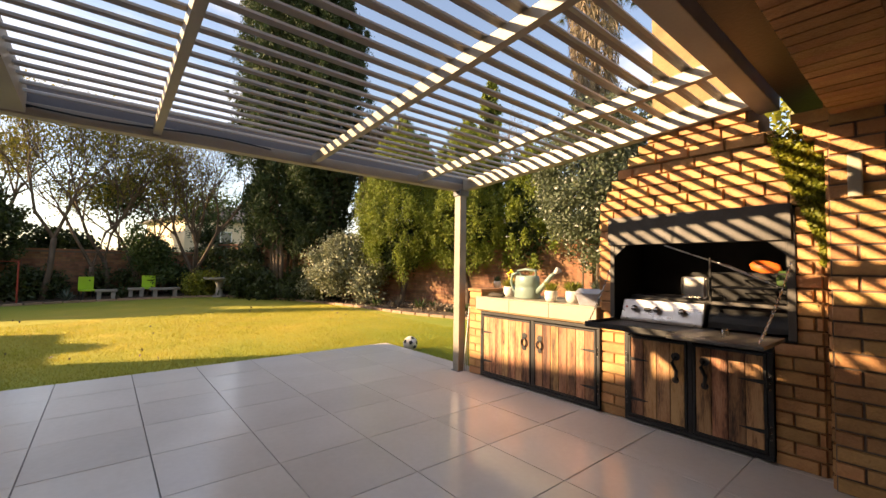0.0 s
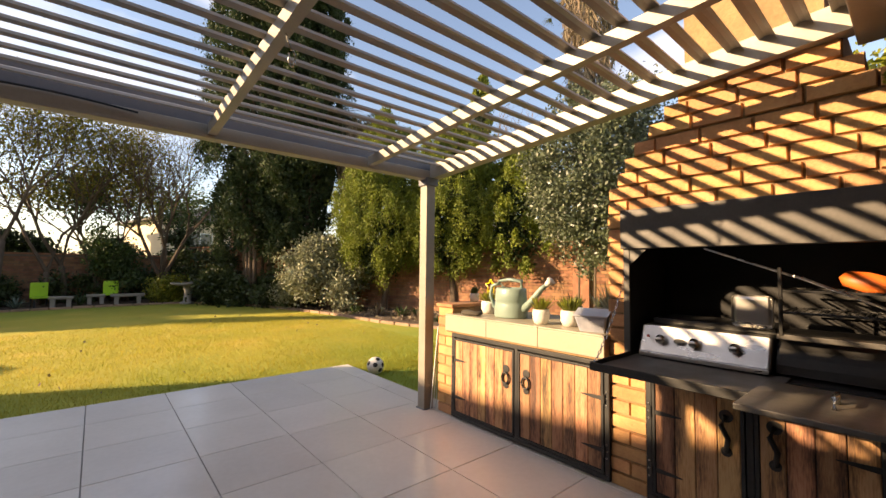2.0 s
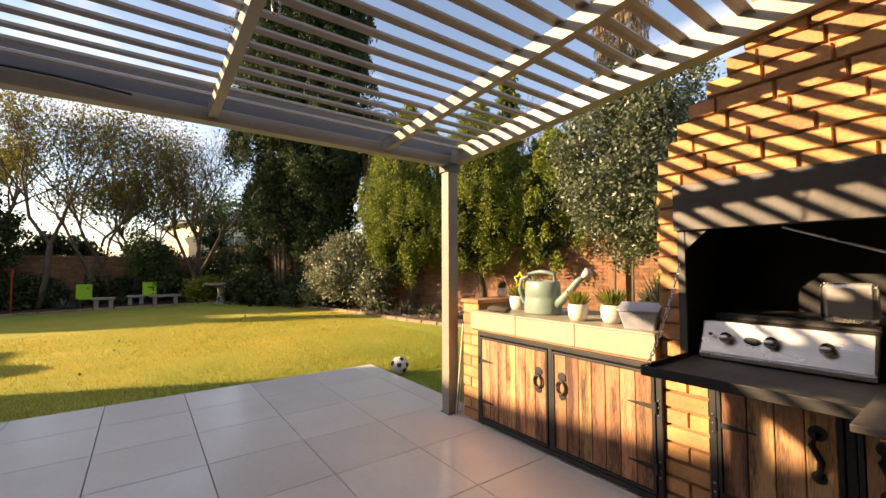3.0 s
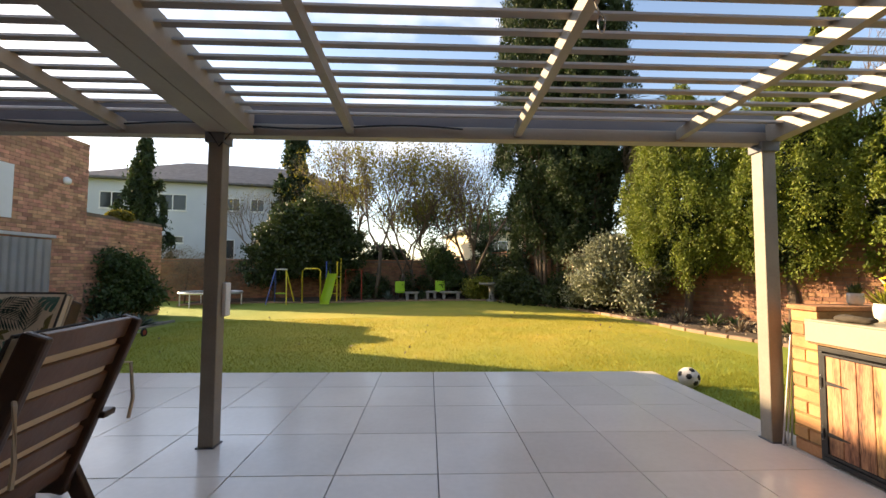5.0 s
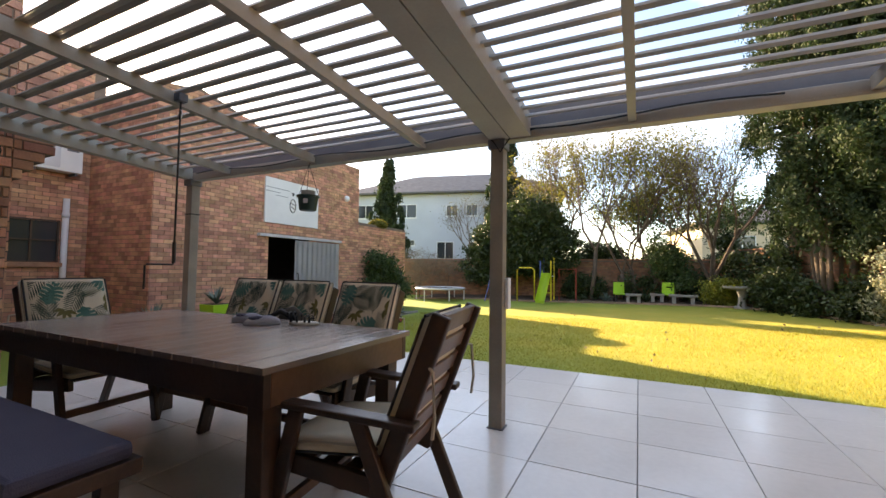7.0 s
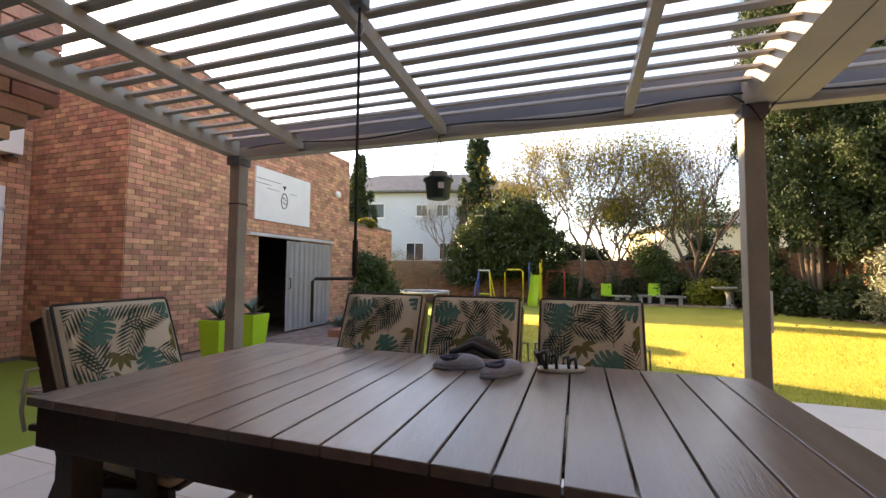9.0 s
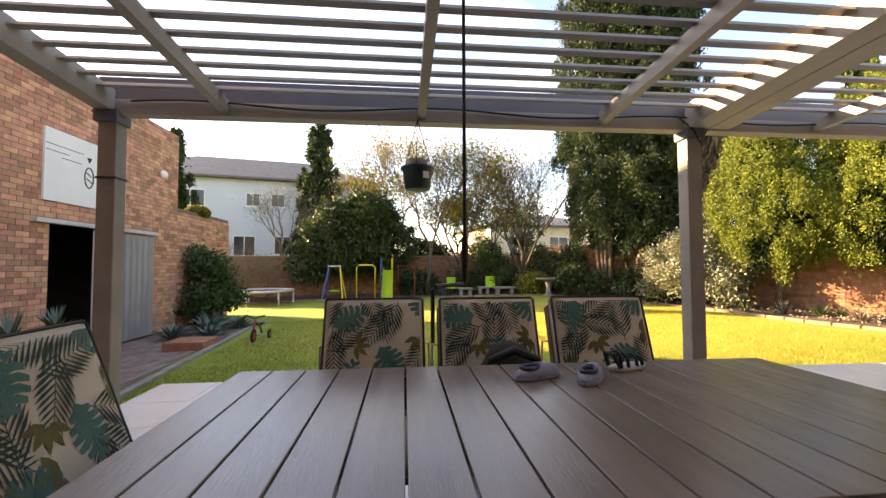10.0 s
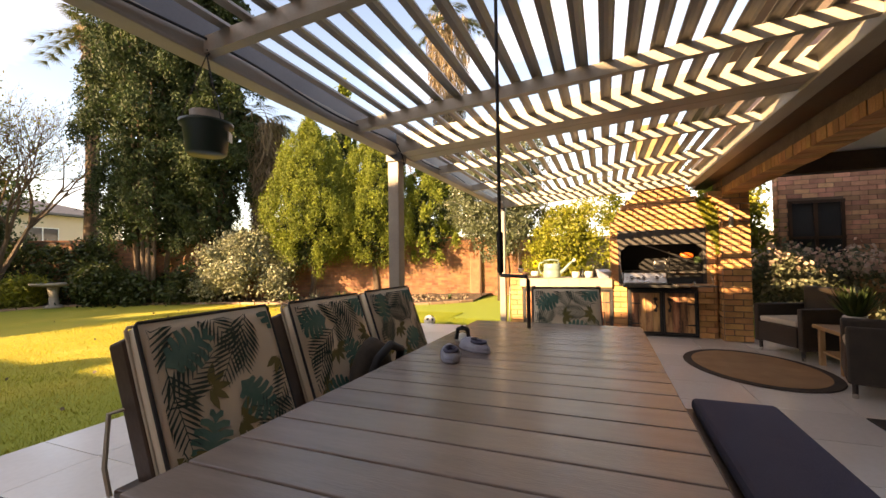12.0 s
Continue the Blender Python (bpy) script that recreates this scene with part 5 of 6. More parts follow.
# ---- garden things ----
def at_ground(x, y):
    return pose(x, y, ground_z(x, y))


bath = thing("bird_bath", "pale stone bird bath on a pedestal", "bird bath", at_ground(4.08, 13.9) @ Matrix.Diagonal((1.18, 1.18, 1.08, 1)))
part("pedestal", lathe([(0.2, 0), (0.2, 0.06), (0.11, 0.1), (0.09, 0.35), (0.13, 0.55), (0.13, 0.58)], 20), "stone", bath, smooth=True)
part("basin", lathe([(0.12, 0.581), (0.42, 0.63), (0.46, 0.66), (0.46, 0.70), (0.42, 0.70), (0.3, 0.66), (0, 0.65)], 28), "stone", bath, smooth=True)
for x, y, w in ((0.75, 15.0, 0.6), (2.45, 14.9, 0.95), (1.6, 15.3, 0.5)):
    b = thing("stone_bench", "low pale stone bench before the back bed", "bench", at_ground(x, y), "stone benches")
    part("seat", box(-w / 2, w / 2, -0.2, 0.2, 0.30, 0.38, 0.015), "stone", b)
    for s in (-1, 1):
        part("support", box(s * w * 0.32 - 0.06, s * w * 0.32 + 0.06, -0.16, 0.16, 0, 0.299, 0.012), "stone", b)
for x, y, r in ((0.25, 15.4, 20), (1.95, 15.5, -15)):
    b = thing("lawn_chair", "lime green plastic garden chair by the back wall", "chair", at_ground(x, y) @ pose(0, 0, 0.1, 0, 0, r), "lime garden chairs")
    part("seat", box(-0.22, 0.22, -0.2, 0.2, 0.22, 0.27, 0.012), "lime", b)
    part("backrest", box(-0.22, 0.22, 0.16, 0.2, 0.271, 0.72, 0.012), "lime", b)
    for s in (-1, 1):
        part("leg", box(s * 0.19 - 0.02, s * 0.19 + 0.02, -0.18, -0.14, -0.1, 0.219), "black", b)
        part("leg", box(s * 0.19 - 0.02, s * 0.19 + 0.02, 0.14, 0.18, -0.1, 0.219), "black", b)
tramp = thing("trampoline", "round trampoline with pale rim on the lawn", "trampoline", at_ground(-7.5, 14.4))
part("mat", lathe([(1.0, 0.53), (1.0, 0.54), (0, 0.541)], 32), "rubber", tramp)
part("rim", tube([(1.15 * math.cos(t), 1.15 * math.sin(t), 0.55) for t in np.linspace(0, 6.2832, 37)], 0.045, 8), "galv", tramp, smooth=True)
for k in range(6):
    a = k * math.pi / 3 + 0.3
    part("leg", tube([(1.13 * math.cos(a), 1.13 * math.sin(a), 0.0), (1.13 * math.cos(a), 1.13 * math.sin(a), 0.52)], 0.025, 8), "galv", tramp)
swing = thing("swing_frame", "blue and yellow metal swing frame", "swing", at_ground(-4.75, 14.6))
for s, m in ((-1, "blue"), (1, "yellow")):
    part("leg", tube([(s * 0.42, -0.5, 0), (s * 0.22, 0, 1.45)], 0.025, 8), m, swing)
    part("leg", tube([(s * 0.42, 0.5, 0), (s * 0.22, 0, 1.45)], 0.025, 8), m, swing)
part("crossbar", tube([(-0.26, 0, 1.45), (0.26, 0, 1.45)], 0.03, 8), "galv", swing)
part("seat", box(-0.2, 0.2, -0.1, 0.1, 0.42, 0.46, 0.01), "lime", swing)
for s in (-1, 1):
    part("rope", tube([(s * 0.18, 0, 0.46), (s * 0.18, 0, 1.44)], 0.008, 6), "rubber", swing)
gym = thing("playset", "metal climbing frame with yellow-green slide", "playset", at_ground(-2.75, 14.6))
part("arch", tube([(-1.1, 0, 0), (-1.1, 0, 1.35), (-1.0, 0, 1.45), (-0.45, 0, 1.45), (-0.35, 0, 1.35), (-0.35, 0, 0)], 0.028, 8), "yellow", gym, smooth=True)
for x in (-0.1, 0.35):
    for y in (0.0, 0.7):
        part("upright", tube([(x, y, 0), (x, y, 1.9 if y else 1.75)], 0.028, 8), "blue" if x < 0 else "yellow", gym)
for z in (0.4, 0.75, 1.05):
    part("rung", tube([(-0.1, 0, z), (0.35, 0, z)], 0.02, 8), "yellow", gym)
part("platform", box(-0.1, 0.35, 0.0, 0.7, 1.08, 1.12), "galv", gym)
part("red_arch", tube([(0.6, 0.5, 0), (0.6, 0.5, 1.4), (1.3, 0.5, 1.4), (1.3, 0.5, 0)], 0.025, 8), "red", gym)
bm = bmesh.new()
for i in range(10):
    t = i / 9
    y, z = -0.02 - 1.35 * t, 1.18 * (1 - t) ** 1.15 + 0.06
    for x, dz in ((-0.2, 0.13), (-0.185, 0.13), (-0.17, 0.0), (0.17, 0.0), (0.185, 0.13), (0.2, 0.13)):
        bm.verts.new((x + 0.18, y, z + dz))
bm.verts.ensure_lookup_table()
for i in range(9):
    for k in range(5):
        bm.faces.new((bm.verts[i * 6 + k], bm.verts[i * 6 + k + 1], bm.verts[i * 6 + 7 + k], bm.verts[i * 6 + 6 + k]))
bmesh.ops.solidify(bm, geom=bm.faces[:], thickness=0.015)
part("slide", bm, "lime_slide", gym, "yellow-green plastic slide", smooth=True)
trike = thing("tricycle", "small red tricycle on the grass", "tricycle", at_ground(-4.85, 6.1))
for x, y, r in ((0, -0.28, 0.13), (-0.15, 0.2, 0.09), (0.15, 0.2, 0.09)):
    wh = part("wheel", lathe([(r, -0.015), (r + 0.005, 0), (r, 0.015)], 18, pose(x, y, r, 0, 90, 0)), "rubber", trike)
    part("rim", lathe([(r * 0.6, -0.018), (r * 0.6, 0.018)], 14, pose(x, y, r, 0, 90, 0)), "red", wh)
part("frame_tube", tube([(0, -0.28, 0.13), (0, -0.22, 0.42), (0, 0.05, 0.28), (0, 0.2, 0.12)], 0.02, 8), "red", trike, smooth=True)
part("axle", tube([(-0.15, 0.2, 0.09), (0.15, 0.2, 0.09)], 0.012, 6), "galv", trike)
part("handlebar", tube([(-0.18, -0.18, 0.52), (0, -0.22, 0.46), (0.18, -0.18, 0.52)], 0.014, 8), "black", trike)
part("seat", box(-0.07, 0.07, 0.0, 0.18, 0.30, 0.34, 0.012), "rubber", trike)
for k, (x, y) in enumerate(((5.8, 12.9),)):
    u = thing("terracotta_pot", "small terracotta pot in the soil bed", "pot", at_ground(x, y) @ pose(0, 0, 0.05))
    part("pot_body", lathe([(0.1, 0), (0.16, 0.25), (0.17, 0.3), (0.14, 0.3), (0.12, 0.2), (0, 0.2)], 18), "edging", u, smooth=True)

# ---- veranda ----
rug = thing("rug", "oval sisal rug with dark border on the tiles", "rug", pose(2.29, -3.13, 0.002, 0, 0, 12))
part("border", lathe([(0.99, 0), (1.0, 0.004), (0.99, 0.009), (0, 0.009)], 64, Matrix.Diagonal((0.88, 0.63, 1, 1))), "rug_rim", rug, "dark woven border")
part("weave", lathe([(0.88, 0.0095), (0.88, 0.0125), (0, 0.013)], 64, Matrix.Diagonal((0.88, 0.62, 1, 1))), "rug", rug)
mat_ = thing("door_mat", "dark rectangular doormat on the tiles", "mat", pose(0.55, -3.95, 0.002))
part("pile", box(-0.3, 0.3, -0.5, 0.55, 0, 0.012, 0.004), "rubber", mat_)


def wicker_chair(x, y, rz, cushion=True):
    t = thing("wicker_chair", "dark wicker armchair with pale seat cushion on the veranda", "chair", pose(x, y, 0, 0, 0, rz), "wicker chairs")
    part("seat_box", box(-0.3, 0.3, -0.28, 0.3, 0.14, 0.38, 0.02), "wicker", t)
    part("backrest", box(-0.3, 0.3, -0.36, -0.281, 0.10, 0.82, 0.025), "wicker", t)
    for s in (-1, 1):
        part("arm", box(s * 0.301, s * 0.37, -0.36, 0.3, 0.12, 0.60, 0.02), "wicker", t)
        for yy in (-0.3, 0.25):
            l = part("leg", tube([(s * 0.32, yy, 0.0), (s * 0.32, yy, 0.119)], 0.02, 8), "wicker", t)
            part("foot", tube([(s * 0.32, yy, 0), (s * 0.32, yy, 0.04)], 0.022, 8), "chrome", l)
    for k in range(12):
        part("weave_band", box(-0.298, 0.298, 0.301, 0.305, 0.15 + 0.019 * k, 0.162 + 0.019 * k), "wicker", t)
        part("weave_band", box(-0.298, 0.298, -0.368, -0.3605, 0.14 + 0.055 * k, 0.175 + 0.055 * k, 0.002), "wicker", t)
    if cushion:
        part("seat_cushion", box(-0.28, 0.28, -0.27, 0.29, 0.381, 0.45, 0.02), "piping", t, "pale seat cushion")
    return t


wicker_chair(3.13, -3.85, 20)
wicker_chair(1.62, -3.93, -20)
stool = thing("side_table", "small pale timber side table on the veranda", "table", pose(2.4, -3.99, 0))
part("tabletop", box(-0.3, 0.3, -0.2, 0.2, 0.40, 0.44, 0.006), "light_wood", stool)
for x in (-0.25, 0.2):
    for y in (-0.17, 0.12):
        part("leg", box(x, x + 0.05, y, y + 0.05, 0, 0.399, 0.004), "light_wood", stool)
part("shelf", box(-0.24, 0.24, -0.15, 0.15, 0.14, 0.16), "light_wood", stool)
pot_plant("white pot with grassy plant on the side table", 2.36, -4.02, 0.441, 0.10, 0.14, 140, 0.22, leaf="shrub", leaf_size=0.05, leaf_h=0.35)
wv = thing("window_2", "dark timber framed window in the house wing", "window", kind="structure")
part("pane", box(6.185, 6.192, -5.6, -4.8, 0.92, 2.2), "dark_glass", wv)
for y in (-5.6, -5.22, -4.85):
    part("window_frame", box(6.15, 6.184, y, y + 0.05, 0.92, 2.2), "dark_wood", wv)
for z in (0.92, 1.5, 2.15):
    part("window_frame", box(6.13, 6.149, -5.6, -4.8, z, z + 0.05), "dark_wood", wv)
part("window_sill", box(6.1, 6.187, -5.65, -4.75, 0.84, 0.915, 0.006), "brick_gold", wv)
sconce = thing("pillar_lamp", "small white wall light under the lintel", "lamp")
part("shade", lathe([(0.035, 0), (0.05, 0.09), (0.045, 0.1), (0, 0.1)], 16, pose(3.72, -3.3, 2.16)), "white", sconce, smooth=True)
part("arm", tube([(3.72, -3.3, 2.26), (3.74, -3.3, 2.33), (3.815, -3.3, 2.30)], 0.01, 6), "white", sconce)
plaque = thing("wall_plaque", "narrow cream wall light on the brick pillar", "lamp")
part("cover", box(3.775, 3.803, -3.36, -3.30, 1.62, 1.86, 0.008), "counter", plaque)

# ---- vegetation ----
rng = np.random.default_rng(7)


def lumps(p, f, seed):
    s = np.sin(p[:, 0] * f + seed) * np.sin(p[:, 1] * f * 1.13 + 1.7 * seed) * np.sin(p[:, 2] * f * 0.91 + 0.6 * seed)
    return s + 0.5 * np.sin(p[:, 0] * f * 2.3 + 2 * seed) * np.sin(p[:, 1] * f * 2.1 + seed) * np.sin(p[:, 2] * f * 2.5)


def leaf_cloud(name, pts, size, material, parent, up=0.0, slim=0.5, out=None):
    """Many small folded leaves at the points given."""
    n = len(pts)
    a = rng.normal(size=(n, 3))
    a[:, 2] += up
    if out is not None:
        a += out
    a /= np.linalg.norm(a, axis=1)[:, None]
    b = np.cross(a, rng.normal(size=(n, 3)))
    b /= np.linalg.norm(b, axis=1)[:, None]
    s = size * rng.uniform(0.6, 1.35, (n, 1))
    v = np.stack((pts - a * s, pts + b * s * slim, pts + a * s, pts - b * s * slim), 1).reshape(-1, 3)
    f = np.arange(4 * n).reshape(-1, 4)
    return from_quads(name, v.tolist(), f.tolist(), material, parent, kind="stuff")


def shell(n, c, r, seed, inner=0.55, f=2.2, amp=0.16, flat=None):
    """Points in the outer part of a lumpy ellipsoid."""
    d = rng.normal(size=(n, 3))
    d /= np.linalg.norm(d, axis=1)[:, None]
    rad = inner + (1 - inner) * rng.random(n) ** 0.6
    r = np.array(r)
    rad = rad * (1 + amp * lumps(d * r, f, seed))
    p = d * r * rad[:, None] + np.array(c)
    return p if flat is None else p[p[:, 2] > flat]


def spire(n, x, y, z0, z1, r, seed, prof, amp=0.2, inner=0.6):
    t = rng.random(n) ** 0.85
    a = rng.uniform(0, 2 * np.pi, n)
    z = z0 + (z1 - z0) * t
    base = r * np.array([prof(k) for k in t])
    p = np.stack((np.cos(a) * base, np.sin(a) * base, z), 1)
    rad = (inner + (1 - inner) * rng.random(n) ** 0.5) * (1 + amp * lumps(p, 2.6, seed))
    p[:, :2] *= rad[:, None]
    p[:, 2] += 0.12 * rng.normal(size=n)
    return p + np.array((x, y, 0)), np.stack((np.cos(a), np.sin(a), 1.6 + 0 * a), 1)


def plain_tree(label, category="tree", name="tree"):
    return thing(name, label, category)


def stems(parent, x, y, z0, z1, r, n, spread, material="bark", lean=0.3):
    for k in range(n):
        a = rng.uniform(0, 6.28)
        x0, y0 = x + 0.35 * spread * math.cos(a), y + 0.35 * spread * math.sin(a)
        x1, y1 = x + spread * math.cos(a + 0.4), y + spread * math.sin(a + 0.4)
        pts = [(x0 + (x1 - x0) * t + 0.05 * rng.normal(), y0 + (y1 - y0) * t + 0.05 * rng.normal(), z0 + (z1 - z0) * t) for t in np.linspace(0, 1, 6)]
        part("trunk" if k == 0 else "stem", tube(pts, r * rng.uniform(0.7, 1.1), 7, r * 0.4), material, parent, smooth=True)


def cypress(label, x, y, z0, z1, r, n, size, material, seed, prof, trunk_r=0.14, nstem=1, spread=0.1):
    t = plain_tree(label, "conifer", "conifer")
    gz = ground_z(x, y)
    stems(t, x, y, gz - 0.05, z0 + (z1 - z0) * 0.6, trunk_r, nstem, spread)
    nc = max(60, int(n / 260))
    c, o = spire(nc, x, y, z0, z1, r, seed, prof, 0.3, 0.66)
    pick = rng.integers(0, nc, n)
    grow_r = min(0.2, r * 0.115)
    h = rng.random((n, 1))
    p = c[pick] + rng.normal(size=(n, 3)) * grow_r * (0.85 - 0.65 * h) + h * np.array((0, 0, 2.6 * grow_r)) + o[pick] * 0.25 * grow_r * h
    leaf_cloud("crown", p, size, material, t, up=0.4, slim=0.42, out=o[pick] * 0.35)
    # inner leaves always dark cypress: in golden crowns this paints shade between the clumps
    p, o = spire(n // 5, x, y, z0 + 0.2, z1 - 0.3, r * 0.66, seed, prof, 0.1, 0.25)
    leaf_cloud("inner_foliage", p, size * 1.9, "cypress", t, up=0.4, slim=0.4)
    return t


def grow(bm, tips, p, d, length, r, depth, spread=0.55):
    q = p + d * length * 0.5 + Vector(rng.normal(size=3)) * length * 0.05
    e = p + d * length + Vector(rng.normal(size=3)) * length * 0.05
    tube([p, q, e], r, 5 if depth > 1 else 3, r * 0.6, bm)
    if depth == 0:
        tips.append(e)
        return
    if depth < 3:
        tips.append(q)
    for _ in range(3 if depth > 1 else 2):
        nd = (d + Vector(rng.normal(size=3)) * spread + Vector((0, 0, 0.26))).normalized()
        grow(bm, tips, q.lerp(e, rng.uniform(0.3, 1.0)), nd, length * rng.uniform(0.6, 0.82), r * 0.56, depth - 1, spread)


def open_tree(label, x, y, h, r, n_leaf, size, material, depth=5, bark="bark", lean=(0, 0), fork=3, spread=0.55, scatter=0.35, low=0.3):
    t = plain_tree(label)
    gz = ground_z(x, y) - 0.05
    foot, top = Vector((x, y, gz)), Vector((x + lean[0], y + lean[1], gz + h * low))
    part("trunk", tube([foot, foot.lerp(top, 0.5) + Vector((0.06, 0, 0)), top], r, 8, r * 0.8), bark, t, smooth=True)
    bm, tips = bmesh.new(), []
    for k in range(fork):
        a = 6.28 * k / fork + rng.uniform(-0.4, 0.4)
        grow(bm, tips, top, Vector((0.5 * math.cos(a), 0.5 * math.sin(a), 1.15)).normalized(), h * (0.345 - 0.35 * low), r * 0.62, depth - 1, spread)
    tagged(part("branchwork", bm, bark, t), kind="stuff")
    if n_leaf:
        c = np.array([tuple(p) for p in tips])
        p = c[rng.integers(0, len(c), n_leaf)] + rng.normal(size=(n_leaf, 3)) * scatter
        leaf_cloud("crown", p, size, material, t, slim=0.45)
    return t


def bush(label, blobs, n, size, material, name="shrub", category="shrub", stem=True, slim=0.5, inner=0.55):
    t = thing(name, label, category)
    tot = sum(b[3] * b[4] * b[5] for b in blobs)
    pts = [shell(int(n * b[3] * b[4] * b[5] / tot), b[:3], b[3:6], i * 1.9 + b[0], inner, 3.0, 0.2, ground_z(b[0], b[1]) - 0.02) for i, b in enumerate(blobs)]
    pts = np.concatenate(pts)
    if len(pts) > 3000:
        c = pts[rng.integers(0, len(pts), max(50, len(pts) // 70))]
        near = c[rng.integers(0, len(c), len(pts))] + rng.normal(size=pts.shape) * np.array((0.16, 0.16, 0.12)) * (1.0 if size > 0.045 else 0.75)
        pts = np.concatenate((near, pts[: len(pts) // 4]))
        pts = pts[pts[:, 2] > ground_z(blobs[0][0], blobs[0][1]) - 0.02]
    leaf_cloud("foliage", pts, size, material, t, slim=slim)
    if stem:
        for b in blobs[:3]:
            gz = ground_z(b[0], b[1])
            part("stem", tube([(b[0], b[1], gz - 0.05), (b[0] + 0.05, b[1], (gz + b[2]) / 2), (b[0] + 0.1, b[1] + 0.1, b[2] + 0.3)], 0.035, 6, 0.012), "bark", t, smooth=True)
    return t


def broad(t):
    return min(1.0, 0.62 + 1.6 * t) * (1 - max(0, t - 0.45) ** 2 * 1.6)


def egg(t):
    return max(0.06, math.sin(math.pi * min(1, 0.16 + 0.86 * t)) ** 0.7)


def cone(t):
    return max(0.03, (1 - t) ** 0.7 * min(1, 0.5 + 5 * t))


cypress("tall dark green cypress with many bare stems at its foot", 6.0, 12.3, 1.6, 13.5, 1.85, 130000, 0.052, "cypress", 1.0, broad, 0.075, 13, 1.0)
cypress("tall dark green cypress with many bare stems at its foot", 7.0, 11.0, 1.75, 11.5, 1.5, 95000, 0.052, "cypress", 2.3, broad, 0.075, 9, 0.75)
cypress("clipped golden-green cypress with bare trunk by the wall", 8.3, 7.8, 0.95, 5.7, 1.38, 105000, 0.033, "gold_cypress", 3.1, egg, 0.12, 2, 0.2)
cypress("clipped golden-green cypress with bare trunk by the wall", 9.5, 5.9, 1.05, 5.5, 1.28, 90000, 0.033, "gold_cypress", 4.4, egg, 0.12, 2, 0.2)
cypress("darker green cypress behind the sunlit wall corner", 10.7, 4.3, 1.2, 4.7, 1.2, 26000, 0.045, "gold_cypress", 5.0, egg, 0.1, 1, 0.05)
cypress("tall pointed dark conifer in the neighbour's garden", -7.2, 24.0, 0.8, 10.3, 2.2, 18000, 0.12, "cypress", 6.0, cone, 0.16)
cypress("slim blue-green conifer in front of the white house", -12.8, 17.8, 0.3, 7.3, 1.6, 18000, 0.09, "cypress", 7.0, cone, 0.12)
cypress("narrow dark conifer behind the outbuilding", -18.7, 20.2, 0.3, 7.2, 1.1, 7000, 0.1, "cypress", 8.0, cone, 0.12)
cypress("slim conifer rising far behind the garden wall", 19.0, 14.0, 2.0, 13.0, 1.5, 9000, 0.13, "gold_cypress", 8.6, cone, 0.14)
bush("large dark bay tree with dense rounded crown", [(-4.3, 15.9, 2.5, 2.0, 0.9, 1.6), (-2.9, 16.0, 2.2, 1.6, 0.9, 1.4), (-5.6, 16.0, 1.7, 1.0, 0.8, 1.1), (-3.4, 15.9, 3.5, 1.4, 0.9, 1.1), (-4.9, 15.9, 3.2, 0.9, 0.8, 0.9), (-6.2, 15.8, 1.3, 0.9, 0.7, 0.9)], 52000, 0.07, "bay", "bay_tree", "tree")
bush("pale variegated shrub beside the lawn edging", [(6.9, 9.2, 1.5, 0.75, 0.7, 0.75), (7.5, 8.6, 1.15, 0.6, 0.6, 0.65), (6.6, 9.9, 1.25, 0.6, 0.6, 0.7), (6.5, 9.3, 0.85, 0.55, 0.55, 0.6), (7.2, 8.3, 0.5, 0.4, 0.4, 0.45), (7.0, 9.7, 1.95, 0.4, 0.4, 0.35), (6.3, 10.1, 0.6, 0.4, 0.4, 0.5)], 19000, 0.05, "pale_leaf", inner=0.3)
bush("grey-green small-leaved tree with hanging sprays", [(9.6, 1.5, 3.2, 1.45, 1.35, 1.8), (10.3, 2.3, 2.9, 0.9, 0.9, 0.9), (9.4, 0.8, 2.8, 0.8, 0.8, 1.0), (9.9, 1.0, 4.4, 1.0, 1.0, 1.0)], 42000, 0.042, "olive", "small_leaved_tree", "tree")
bush("bright yellow-green creeper behind the barbecue wall", [(9.4, -0.5, 1.7, 0.9, 0.8, 1.1), (9.8, -1.5, 2.1, 0.9, 0.9, 1.3), (8.9, 0.1, 1.1, 0.6, 0.5, 0.6), (5.3, -2.85, 2.15, 0.4, 0.35, 0.5), (5.6, -3.35, 2.3, 0.45, 0.4, 0.7), (6.4, -4.0, 1.6, 0.6, 0.6, 1.3), (6.5, -3.3, 2.4, 0.6, 0.8, 1.0)], 24000, 0.045, "creeper", "creeper", "creeper")
part("hedge_stem", tube([(4.45, -3.2, 0), (4.42, -3.19, 1.0), (4.4, -3.2, 2.1)], 0.02, 6), "bark", thing("climbing_plant", "yellow-green climbing plant between barbecue and pillar", "creeper"))
gap_z = 2.1 - 0.85 * rng.random(9000) ** 0.8
gap_y = -3.2 + rng.random(9000) * np.clip(0.05 + 0.34 * (gap_z - 1.42), 0.03, 0.27)
gap_z = gap_z - 0.25 * rng.random(9000) * (gap_y + 3.2)
leaf_cloud("foliage", np.stack((rng.normal(3.935, 0.022, 9000), gap_y, gap_z), 1), 0.017, "creeper", bpy.data.objects["climbing_plant"])
bush("loose green shrub before the back wall", [(2.0, 15.9, 1.5, 0.6, 0.5, 0.7), (2.4, 15.8, 0.9, 0.5, 0.5, 0.6), (1.7, 16.0, 2.1, 0.4, 0.4, 0.5)], 6000, 0.055, "shrub")
